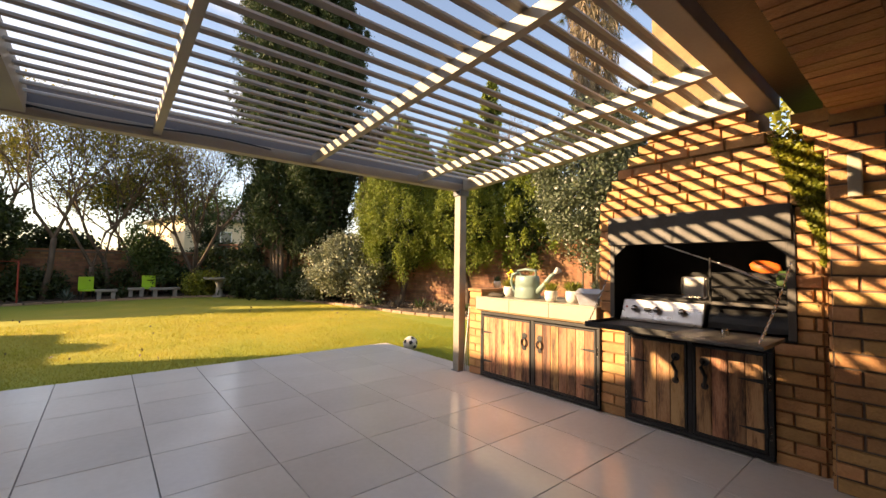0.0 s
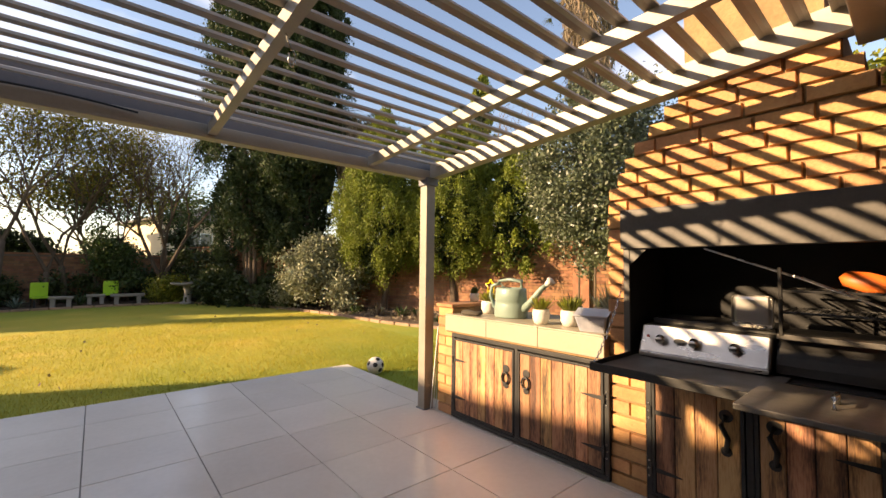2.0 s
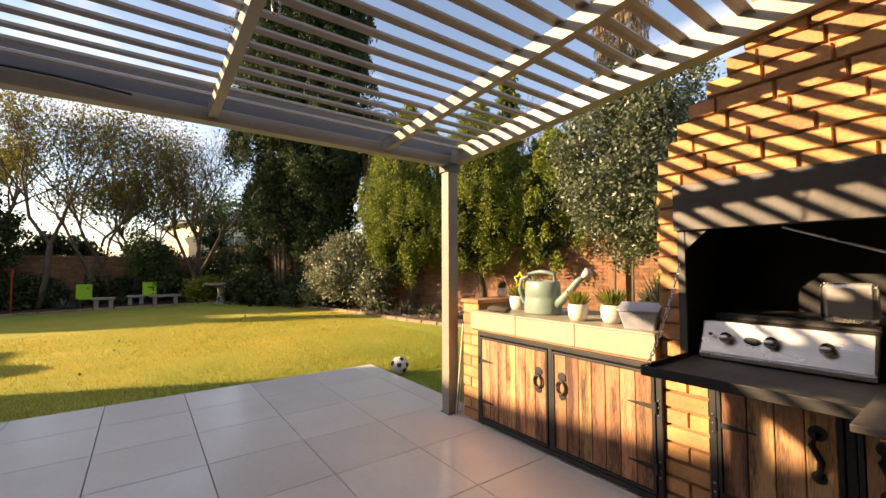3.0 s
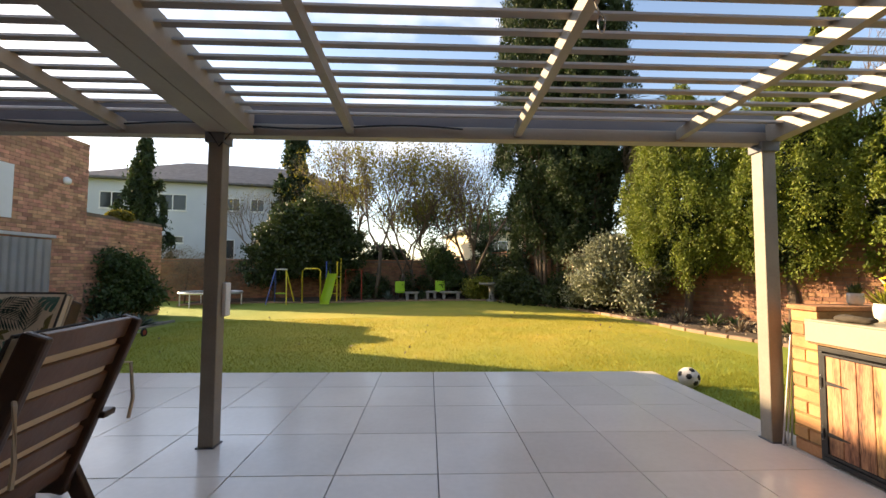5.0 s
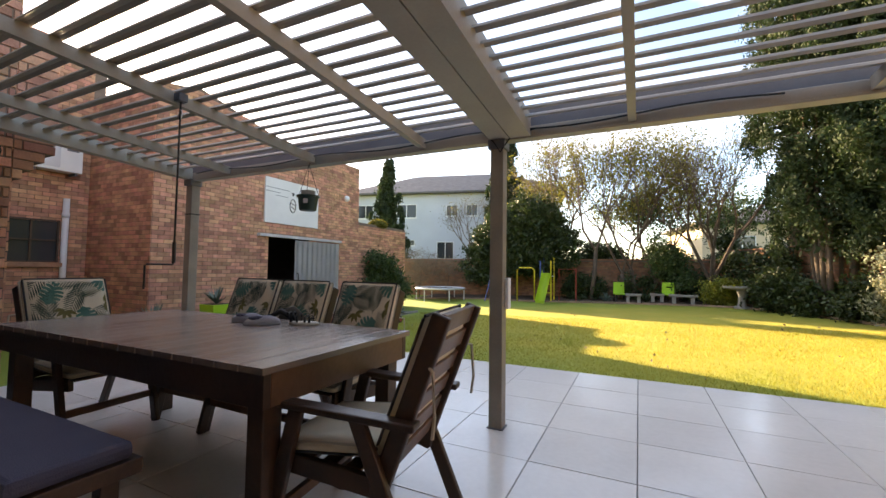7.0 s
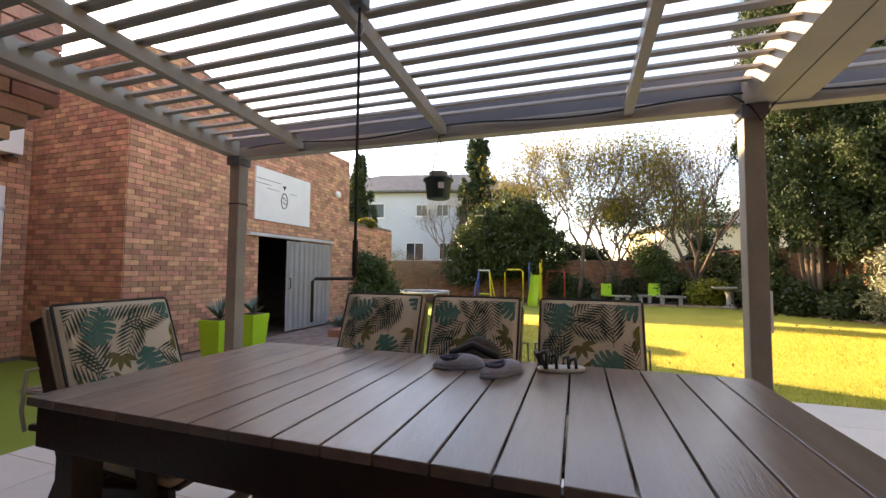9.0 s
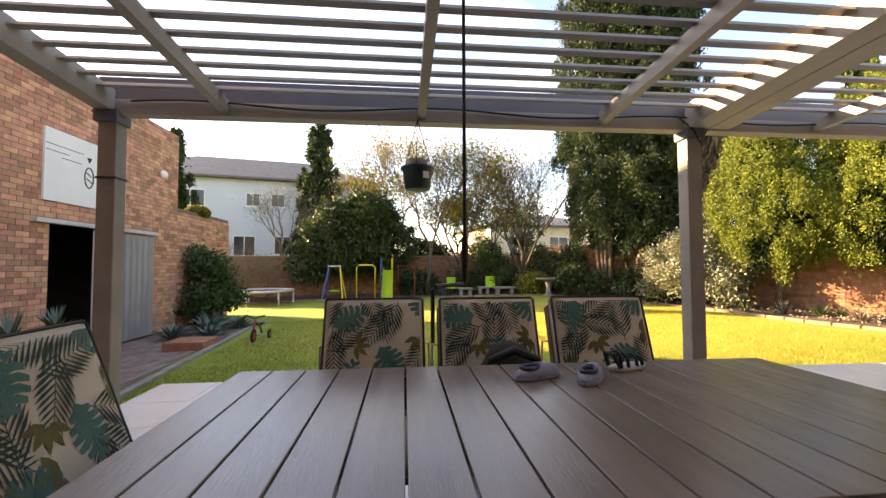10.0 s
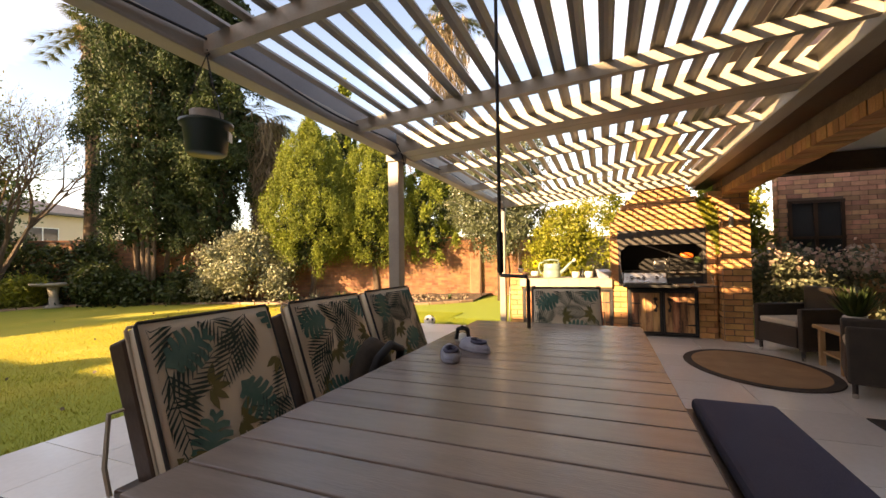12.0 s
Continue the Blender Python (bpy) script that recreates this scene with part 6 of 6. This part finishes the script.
bush("dark green shrub at the outbuilding's corner", [(-7.3, 9.2, 1.0, 0.35, 0.5, 0.55), (-7.15, 9.8, 0.4, 0.5, 0.55, 0.5), (-7.35, 8.75, 1.35, 0.22, 0.3, 0.35), (-7.1, 8.5, 0.3, 0.3, 0.35, 0.4)], 9000, 0.06, "shrub")
bush("dark shrubs under the tall cypress", [(5.0, 13.2, 0.5, 0.8, 0.7, 0.7), (5.6, 12.4, 0.4, 0.7, 0.6, 0.6), (6.3, 11.2, 0.45, 0.7, 0.6, 0.7), (7.0, 10.4, 0.4, 0.6, 0.5, 0.6), (4.75, 15.3, 0.8, 0.5, 0.5, 1.1), (5.3, 14.2, 0.9, 0.6, 0.6, 1.25), (4.3, 16.2, 0.9, 0.6, 0.4, 1.1)], 21000, 0.06, "bay")
bush("light green shrub beside the bird bath", [(3.65, 14.7, 0.4, 0.5, 0.4, 0.5), (3.3, 14.9, 0.3, 0.3, 0.3, 0.35)], 4000, 0.05, "creeper", stem=False)
bush("dark low shrubs along the back wall", [(-1.2, 16.0, 0.3, 0.9, 0.5, 0.6), (0.9, 16.2, 0.4, 0.8, 0.4, 0.7), (3.2, 16.1, 0.4, 0.8, 0.4, 0.7)], 9000, 0.06, "bay", stem=False)
bush("dry pale twiggy shrub before the white house", [(-9.4, 15.8, 1.1, 1.3, 0.8, 1.1), (-7.9, 16.0, 0.9, 1.0, 0.7, 0.9)], 9000, 0.05, "thatch", slim=0.15, inner=0.2)
bush("yellow shrub on top of the low brick wall", [(-7.7, 9.6, 2.74, 0.25, 0.45, 0.16)], 2000, 0.05, "autumn", stem=False)
for x, y, h, nl, lean, low in ((-0.95, 15.6, 7.4, 2200, (0.25, 0), 0.3), (0.2, 15.9, 7.6, 6500, (0.12, 0), 0.16), (0.75, 16.1, 7.8, 8000, (-0.1, 0), 0.18), (1.5, 16.2, 5.6, 7000, (0.1, 0), 0.14)):
    open_tree("slender garden tree with sparse yellow-green leaves", x, y, h, 0.10, nl, 0.05, "autumn", 6, "bark", lean, 2, 0.3, 0.26, low)
open_tree("pale bare tree before the white house", -8.6, 20.5, 6.5, 0.09, 500, 0.05, "autumn", 6, "twig", (0, 0), 3, 0.45, 0.22)
open_tree("dark-barked bare winter tree with spreading twigs", 3.3, 15.6, 7.0, 0.13, 1300, 0.045, "autumn", 7, "bark", (0.15, 0), 4, 0.42, 0.15, 0.12)
open_tree("bare pale-twigged tree behind the bay tree", -2.3, 17.4, 8.6, 0.11, 1800, 0.06, "autumn", 7, "twig", (-0.2, 0), 3, 0.42, 0.25, 0.26)
open_tree("bare twiggy tree behind the sunlit wall", 13.2, 6.4, 7.5, 0.12, 0, 0, "autumn", 6, "twig", (0, 0), 3, 0.55)
open_tree("sparse leafy tree at the far end of the garden", -3.2, 21.5, 8.0, 0.12, 2600, 0.09, "autumn", 5, "bark", (0, 0), 3, 0.45)
open_tree("sparse leafy tree beyond the back wall", 1.2, 20.5, 6.0, 0.1, 3800, 0.09, "shrub", 5, "bark", (0, 0), 3, 0.5)
open_tree("sparse leafy tree beyond the back wall", 4.6, 21.0, 5.5, 0.1, 3000, 0.09, "shrub", 5, "bark", (0, 0), 3, 0.5)


def palm(label, x, y, h, r_skirt, z_skirt, fronds=26, length=1.9):
    t = thing("palm_tree", label, "palm")
    gz = ground_z(x, y)
    part("trunk", tube([(x, y, gz - 0.1), (x + 0.05, y, h * 0.5), (x, y, h)], 0.24, 10, 0.2), "bark", t, smooth=True)
    n = int(2600 * (h - z_skirt) / 4)
    a, z = rng.uniform(0, 6.28, n), rng.uniform(z_skirt, h, n)
    rr = r_skirt * (0.45 + 0.55 * (z - z_skirt) / (h - z_skirt)) * rng.uniform(0.5, 1, n)
    p = np.stack((x + rr * np.cos(a), y + rr * np.sin(a), z), 1)
    leaf_cloud("skirt", p, 0.34, "thatch", t, slim=0.07, out=np.stack((0.5 * np.cos(a), 0.5 * np.sin(a), -3 + 0 * a), 1))
    for k in range(fronds):
        az, el = 2.4 * k, rng.uniform(-0.5, 1.2)
        base, pts = Vector((x, y, h)), []
        for s in np.linspace(0.1, 1, 7):
            pts.append(base + Vector((math.cos(az) * math.cos(el), math.sin(az) * math.cos(el), math.sin(el) - 0.5 * s)) * length * s)
        v, f = [], []
        for i, p0 in enumerate(pts[1:]):
            for j in range(14):
                d = Vector((math.cos(az + (j - 6.5) * 0.2), math.sin(az + (j - 6.5) * 0.2), -0.25 - 0.2 * rng.random())).normalized()
                q = p0 + d * 0.5
                w = Vector((-d.y, d.x, 0)) * 0.022
                v += [tuple(p0 - w), tuple(p0 + w), tuple(q)]
                f.append((len(v) - 3, len(v) - 2, len(v) - 1))
        from_quads("frond", v, f, "palm", t)


palm("tall fan palm with a thick skirt of dead fronds", 17.4, 6.0, 14.0, 1.3, 4.0)
palm("fan palm with hanging dead fronds behind the shrubs", 8.5, 10.1, 6.4, 0.8, 2.4, 18, 1.3)
palm("tall fan palm behind the dark cypress", 6.05, 15.9, 9.9, 0.4, 8.6, 22, 1.5)


def rosette(label, x, y, z, r, n, material="agave", w=0.05, name="agave", h=0.7):
    t = thing(name, label, "plant")
    v, f = [], []
    for k in range(n):
        a, e = 2.4 * k, rng.uniform(0.3, 1.35)
        d = Vector((math.cos(a) * math.cos(e), math.sin(a) * math.cos(e), math.sin(e) * h))
        side = Vector((-math.sin(a), math.cos(a), 0))
        p0, p1, p2 = Vector((x, y, z)), Vector((x, y, z)) + d * r * 0.5, Vector((x, y, z)) + d * r - Vector((0, 0, 0.10 * r))
        i = len(v)
        v += [tuple(p0 - side * w * 0.6), tuple(p0 + side * w * 0.6), tuple(p1 + side * w), tuple(p1 - side * w), tuple(p2), tuple(p1 - Vector((0, 0, w * 0.5)))]
        f += [(i, i + 1, i + 5), (i + 1, i + 2, i + 5), (i, i + 5, i + 3), (i + 2, i + 4, i + 5), (i + 5, i + 4, i + 3)]
    from_quads("leaves", v, f, material, t)
    return t


for x, y, r in ((-6.3, 7.2, 0.75), (-6.7, 6.5, 0.6), (-5.9, 7.9, 0.6), (-6.6, 8.0, 0.8), (-6.0, 6.6, 0.5)):
    rosette("blue-green succulent rosette in the bed by the path", x, y, ground_z(x, y), r, 40, "agave", 0.045)
for x, y, r, m in ((7.6, 6.9, 0.5, "thatch"), (8.0, 6.3, 0.45, "shrub"), (7.9, 5.4, 0.4, "thatch"), (8.6, 5.0, 0.4, "shrub"), (8.3, 4.3, 0.35, "thatch"), (7.3, 7.7, 0.4, "shrub"),
                   (5.5, 13.6, 0.4, "shrub"), (-0.3, 15.4, 0.5, "agave"), (1.2, 15.3, 0.45, "shrub")):
    rosette("strappy garden plant in the soil bed", x, y, ground_z(x, y), r, 34, m, 0.02, "bed_plant", 1.0)

# soil beds with kerb edging
EDGE = [(-9.0, 14.6), (-6.0, 15.2), (-3.0, 14.6), (0.5, 14.7), (3.4, 14.3), (4.8, 13.4), (5.9, 11.6), (6.5, 9.6), (6.85, 7.6), (7.05, 5.8), (7.4, 4.4), (8.0, 3.2), (9.4, 2.0)]


def smooth_line(pts, step=0.3):
    out = []
    for i in range(len(pts) - 1):
        p0, p1, p2, p3 = [Vector(pts[min(max(i + k, 0), len(pts) - 1)]) for k in (-1, 0, 1, 2)]
        n = max(2, int((p2 - p1).length / step))
        for k in range(n):
            t = k / n
            out.append(0.5 * ((2 * p1) + (-p0 + p2) * t + (2 * p0 - 5 * p1 + 4 * p2 - p3) * t * t + (-p0 + 3 * p1 - 3 * p2 + p3) * t ** 3))
    return out


line = smooth_line(EDGE, 0.42)
bm = bmesh.new()
inner_v, outer_v = [], []
for p in line:
    far = Vector((4.45 + 0.484 * (16.9 - p.y) - 0.02, p.y)) if p.x > 4.5 else Vector((p.x, 16.88))
    inner_v.append(bm.verts.new((p.x, p.y, ground_z(p.x, p.y) + 0.02)))
    outer_v.append(bm.verts.new((far.x, far.y, ground_z(far.x, far.y) + 0.10)))
for i in range(len(line) - 1):
    bm.faces.new((inner_v[i], inner_v[i + 1], outer_v[i + 1], outer_v[i]))
bmesh.ops.recalc_face_normals(bm, faces=bm.faces)
bmesh.ops.subdivide_edges(bm, edges=bm.edges[:], cuts=3, use_grid_fill=True)
for v in bm.verts:
    v.co.z += 0.04 * noise.noise(v.co * 2.5) + 0.01
tagged(part("ground_bed", bm, "soil", smooth=True), "dark leaf-littered soil bed behind the edging", "flower bed", kind="structure")
kerb = thing("trim_edging", "pale terracotta edging stones curving round the lawn", "edging", kind="structure")
for a, b in zip(line, line[1:]):
    za, zb = ground_z(*a), ground_z(*b)
    d = (b - a) * 0.03
    part("edging_stone", bar((a.x + d.x, a.y + d.y, za + 0.015), (b.x - d.x, b.y - d.y, zb + 0.015), 0.13, 0.10, 0.015), "edging", kerb)

# grass near the patio
def lawn_blades(n, x0, x1, y0, y1, size, name):
    x, y = rng.uniform(x0, x1, n), y0 + (y1 - y0) * rng.random(n) ** 1.6
    keep = ~((x > 6.4) & (y < 12)) & ~((x < -5.2) & (y < 8.5)) & ~((x > PX0 - 0.05) & (x < PX1 + 0.02) & (y < PY1 + 0.02))
    x, y = x[keep], y[keep]
    n = len(x)
    z = np.array([ground_z(a, b) for a, b in zip(x, y)]) - 0.01
    a = rng.uniform(0, 6.28, n)
    h = size * rng.uniform(0.5, 1.3, n)
    lx, ly = rng.normal(0, 0.5, n) * h, rng.normal(0, 0.5, n) * h
    w = 0.004 + 0 * h
    p = np.stack((np.stack((x - w * np.cos(a), y - w * np.sin(a), z), 1), np.stack((x + w * np.cos(a), y + w * np.sin(a), z), 1), np.stack((x + lx, y + ly, z + h), 1)), 1).reshape(-1, 3)
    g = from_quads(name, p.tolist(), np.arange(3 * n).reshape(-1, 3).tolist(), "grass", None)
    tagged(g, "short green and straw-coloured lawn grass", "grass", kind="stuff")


lawn_blades(170000, -5.5, 7.2, 1.6, 9.0, 0.045, "grass")
lawn_blades(14000, 4.1, 5.5, -0.4, 2.2, 0.05, "grass")

bush("flowering pot plants along the veranda's open end", [(5.2, -4.3, 0.75, 0.5, 0.7, 0.5), (5.4, -5.4, 0.7, 0.5, 0.8, 0.5), (5.3, -6.5, 0.7, 0.5, 0.7, 0.5)], 7000, 0.045, "pale_leaf", "flowering_plant", "plant")
bush("bright green shrub outside the veranda", [(6.5, -3.95, 1.4, 0.5, 0.5, 1.4)], 7000, 0.06, "creeper")

# fallen leaves on the lawn
n = 70
lx, ly = rng.uniform(-4.5, 7.0, n), rng.uniform(2.1, 11.0, n)
leaf_pts = np.stack((lx, ly, np.array([ground_z(a, b) for a, b in zip(lx, ly)]) + 0.03), 1)
leaf_cloud("fallen_leaves", leaf_pts, 0.03, "thatch", None, slim=0.6)
tagged(bpy.data.objects["fallen_leaves"], "dry brown leaves scattered on the lawn", "leaves", kind="stuff")

bush("dark hedge rising beyond the back wall", [(-0.8, 18.2, 1.2, 1.6, 0.7, 1.3), (2.0, 18.4, 1.1, 1.6, 0.7, 1.2), (4.6, 18.3, 1.3, 1.4, 0.7, 1.4)], 16000, 0.08, "bay", "hedge", "hedge")
blooms = thing("flowers", "pale pink flowers on the veranda plants", "flowers", kind="stuff")
fp = np.concatenate([rng.normal(size=(260, 3)) * np.array((0.3, 0.4, 0.12)) + np.array(c) for c in ((5.1, -4.3, 1.15), (5.2, -5.4, 1.1), (5.1, -6.4, 1.1))])
leaf_cloud("petals", fp, 0.04, "flower", blooms, slim=0.8)
for x, y, r, m in ((7.5, 8.2, 0.3, "shrub"), (7.9, 7.3, 0.3, "agave"), (8.4, 6.2, 0.35, "shrub"), (8.0, 4.7, 0.3, "shrub"), (9.0, 3.9, 0.3, "thatch"), (9.2, 3.0, 0.3, "shrub"), (8.7, 4.6, 0.3, "thatch"), (6.4, 10.6, 0.3, "shrub")):
    rosette("low strappy plant among leaf litter in the bed", x, y, ground_z(x, y) + 0.03, r, 26, m, 0.018, "bed_plant", 0.9)
litter = np.stack((rng.uniform(5.0, 10.5, 3000), rng.uniform(2.5, 13.5, 3000), np.zeros(3000)), 1)
edge_x = np.interp(litter[:, 1], [2.0, 3.2, 4.4, 5.8, 7.6, 9.6, 11.6, 13.4], [9.4, 8.0, 7.4, 7.05, 6.85, 6.5, 5.9, 4.8])
wall_x = 4.45 + 0.484 * (16.9 - litter[:, 1])
litter = litter[(litter[:, 0] > edge_x + 0.1) & (litter[:, 0] < wall_x - 0.1)]
litter[:, 2] = [ground_z(a, b) + 0.10 for a, b, _ in litter]
tagged(leaf_cloud("leaf_litter", litter, 0.045, "thatch", None, slim=0.6), "dry brown leaf litter on the soil bed", "leaves", kind="stuff")

# ---- neighbouring houses ----
def far_house(label, a, b, depth, z1, wall, windows, roof_h=1.6, eave=0.5):
    h = thing("house", label, "house")
    a, b = Vector((*a, 0)), Vector((*b, 0))
    d = b - a
    m = Matrix.Translation(a) @ d.to_track_quat("X", "Z").to_matrix().to_4x4()
    L = d.length
    part("wall", box(0, L, 0, depth, -0.5, z1, 0, m), wall, h)
    bm = bmesh.new()
    base = [(-eave, -eave), (L + eave, -eave), (L + eave, depth + eave), (-eave, depth + eave)]
    lo = [bm.verts.new((x, y, z1)) for x, y in base]
    mid = [bm.verts.new((x, y, z1 + 0.12)) for x, y in base]
    ins = min(depth / 2, L / 2.5)
    r0, r1 = bm.verts.new((ins, depth / 2, z1 + roof_h)), bm.verts.new((L - ins, depth / 2, z1 + roof_h))
    bm.faces.new(lo[::-1])
    for i in range(4):
        bm.faces.new((lo[i], lo[(i + 1) % 4], mid[(i + 1) % 4], mid[i]))
    bm.faces.new((mid[0], mid[1], r1, r0))
    bm.faces.new((mid[1], mid[2], r1))
    bm.faces.new((mid[2], mid[3], r0, r1))
    bm.faces.new((mid[3], mid[0], r0))
    bmesh.ops.transform(bm, matrix=m, verts=bm.verts)
    part("roof", bm, "roof", h)
    for u, w, z, hh in windows:
        win = part("window", box(u, u + w, -0.012, 0.02, z, z + hh, 0, m), "dark_glass", h)
        fr = bmesh.new()
        for q in ((u - 0.05, u, z - 0.05, z + hh + 0.05), (u + w, u + w + 0.05, z - 0.05, z + hh + 0.05), (u, u + w, z - 0.05, z), (u, u + w, z + hh, z + hh + 0.05), (u + w * 0.48, u + w * 0.52, z, z + hh)):
            add_box(fr, q[0], q[1], -0.035, -0.013, q[2], q[3])
        bmesh.ops.transform(fr, matrix=m, verts=fr.verts)
        part("window_frame", fr, "white", win)
        part("window_sill", box(u - 0.08, u + w + 0.08, -0.06, -0.013, z - 0.11, z - 0.051, 0, m), "white", win)
    return h


far_house("white two-storey neighbouring house with grey tiled roof", (-20.0, 22.6), (-4.0, 26.2), 9, 6.75, "white_wall",
          [(4.4, 1.5, 5.0, 0.95), (8.3, 0.75, 5.1, 0.75), (9.8, 0.75, 5.1, 0.75), (12.6, 0.8, 5.1, 0.8), (4.4, 1.4, 2.9, 0.35), (7.6, 1.2, 1.9, 1.2), (10.0, 1.0, 2.0, 1.1), (1.2, 1.2, 5.0, 0.95)], 2.4)
far_house("cream neighbouring house with dark roof beyond the wall", (4.6, 27.5), (15.0, 29.5), 8, 4.2, "cream_wall", [(1.5, 1.4, 2.3, 1.1), (5.0, 1.6, 2.3, 1.1)], 1.5)
far_house("pale neighbouring house beyond the sunlit wall", (18.5, 18.5), (25.0, 11.0), 7, 3.9, "white_wall", [(1.0, 1.2, 2.6, 0.9), (3.5, 1.2, 2.6, 0.9)], 1.3)

# brick faces of the shed, walls and pillars
brick_face(shed, (SX, SN), (0, 1), SF - SN, -0.3, shed_top, "brick_far", 0, skip=[(DOOR[0] - SN, DOOR[1] - SN, -1, 1.93)])
brick_face(shed, (-9.87, SN), (1, 0), 9.87 + SX, -0.3, 4.7, "brick_far", 0)
brick_face(annex, (SX - 0.05, SF + 0.03), (0, 1), 3.1, -0.3, 2.66, "brick_far", 0)
brick_face(inner_wall, (-9.87, -1.5), (0, 1), 3.18, -0.3, 5.5, "brick_far", 0, skip=[(1.05, 1.95, 1.15, 2.05)])
brick_face(west, (HX, -7.0), (0, 1), 5.57, 0, 5.4, "brick_house", 300, skip=[(2.25, 5.17, -1, 2.25)], near=(5.5, 1.4))
brick_face(west_return, (HX - 0.001, -1.43), (-1, 0), 5.7, -0.2, 5.4, "brick_far", 0)
brick_face(pillar, (3.82, -3.22), (0, -1), 0.34, 0, 2.6, "brick_gold", 300)
brick_face(pillar, (4.17, -3.22), (-1, 0), 0.35, 0, 2.6, "brick_gold", 300)
for y, z in ((-3.165, 1.905), (-3.115, 1.99), (-3.06, 2.075)):
    part("brick", box(3.812, 4.02, -3.232, y, z + 0.005, z + 0.08, 0.004), "brick_gold", pillar)
brick_face(wing, (6.2, -4.67), (0, -1), 4.3, -0.05, 3.0, "brick_far", 0, skip=[(0.13, 0.93, 0.9, 2.22)])
brick_face(wing, (6.45, -4.67), (-1, 0), 0.25, -0.05, 3.0, "brick_far", 0)
dE = Vector((WALL_C[0] - WALL_B[0], WALL_C[1] - WALL_B[1]))
uE = dE.normalized()
brick_face(wall_east, WALL_B, (uE.x, uE.y), dE.length, -0.1, 1.97, "brick_wall", 0)
brick_face(wall_north, WALL_A, (1, 0), 18.2, -0.4, 1.60, "brick_wall", 0)


def braai_bricks():
    """Golden bricks round the firebox, course by course up the stepped chimney."""
    for r in range(28):
        z = 0.085 * r
        s = stepped(0, z) if z >= 1.69 else 0.0
        y1, y0 = YL - s, YR + 0.9 * s
        skips = []
        if z < 0.70:
            skips = [(y1 + 1.97, y1 + 2.93, -1, 9)]
        elif z < 1.58:
            skips = [(y1 + 1.855, y1 + 3.045, -1, 9)]
        brick_face(braai, (BX, y1), (0, -1), y1 - y0, z, z + 0.0851, "brick_gold", 30, proud=0.016, skip=skips) if r % 2 == 0 else \
            brick_face(braai, (BX, y1 + 0.11), (0, -1), y1 - y0 + 0.11, z, z + 0.0851, "brick_gold", 30, proud=0.016, skip=[(-1, 0.11, -1, 9)] + [(a + 0.11, b + 0.11, c, d) for a, b, c, d in skips])


braai_bricks()
brick_face(braai, (BX + 0.6, YL), (-1, 0), 0.6, 0.0, 1.7, "brick_gold", 0)
brick_face(braai, (BX, YR), (1, 0), 0.6, 0.0, 1.7, "brick_gold", 0)

# corbelled courses at the house wall's corner
for k in range(16):
    z = 1.87 + 0.085 * k
    reach = min(0.07 * (k + 1), 0.28)
    part("corbel_core", box(HX - 0.29, HX - 0.002, -1.429, -1.43 + reach - 0.012, z, z + 0.0849), "mortar", west)
    cut = reach - 0.225 if k % 2 and reach > 0.24 else reach
    for a, b in ((0.004, cut), (cut + 0.01, reach)):
        if b - a > 0.03:
            part("brick", box(HX - 0.3, HX + 0.013, -1.43 + a, -1.43 + b, z + 0.005, z + 0.08, 0.004), "brick_house", west)

# soldier course under the lintel
bm = box(0, 0.075, -3.503, -3.237, 2.10, 2.20)
soldier = bpy.data.meshes.new("brick")
bm.to_mesh(soldier)
bm.free()
soldier.materials.append(M["brick_gold"])
for k in range(90):
    o = new("brick", soldier)
    o.parent, o.location = lintel, (HX + 0.02 + k * 0.085, random.uniform(-0.003, 0.003), random.uniform(-0.003, 0.003))
brick_face(pier, (3.96, -0.13), (0, -1), 0.195, 0, 0.935, "brick_gold", 60, 0.19)
brick_face(pier, (4.6, -0.13), (-1, 0), 0.64, 0, 0.935, "brick_gold", 60)

wall_pier = Vector((11.15, 2.73, 0))
m_pier = Matrix.Translation(wall_pier) @ Vector((uE.x, uE.y, 0)).to_track_quat("X", "Z").to_matrix().to_4x4()
part("wall_pier", box(-0.2, 0.2, -0.13, 0.2, -0.2, 2.12, 0.006, m_pier), "brick_wall", wall_east)
part("wall_coping", box(0, dE.length, -0.03, 0.26, 2.0, 2.06, 0.006, Matrix.Translation((*WALL_B, 0)) @ Vector((uE.x, uE.y, 0)).to_track_quat("X", "Z").to_matrix().to_4x4()), "brick_wall", wall_east)
part("wall_coping", box(WALL_A[0], WALL_B[0], 16.87, 17.16, 1.62, 1.68, 0.006), "brick_wall", wall_north)
build_tiles()
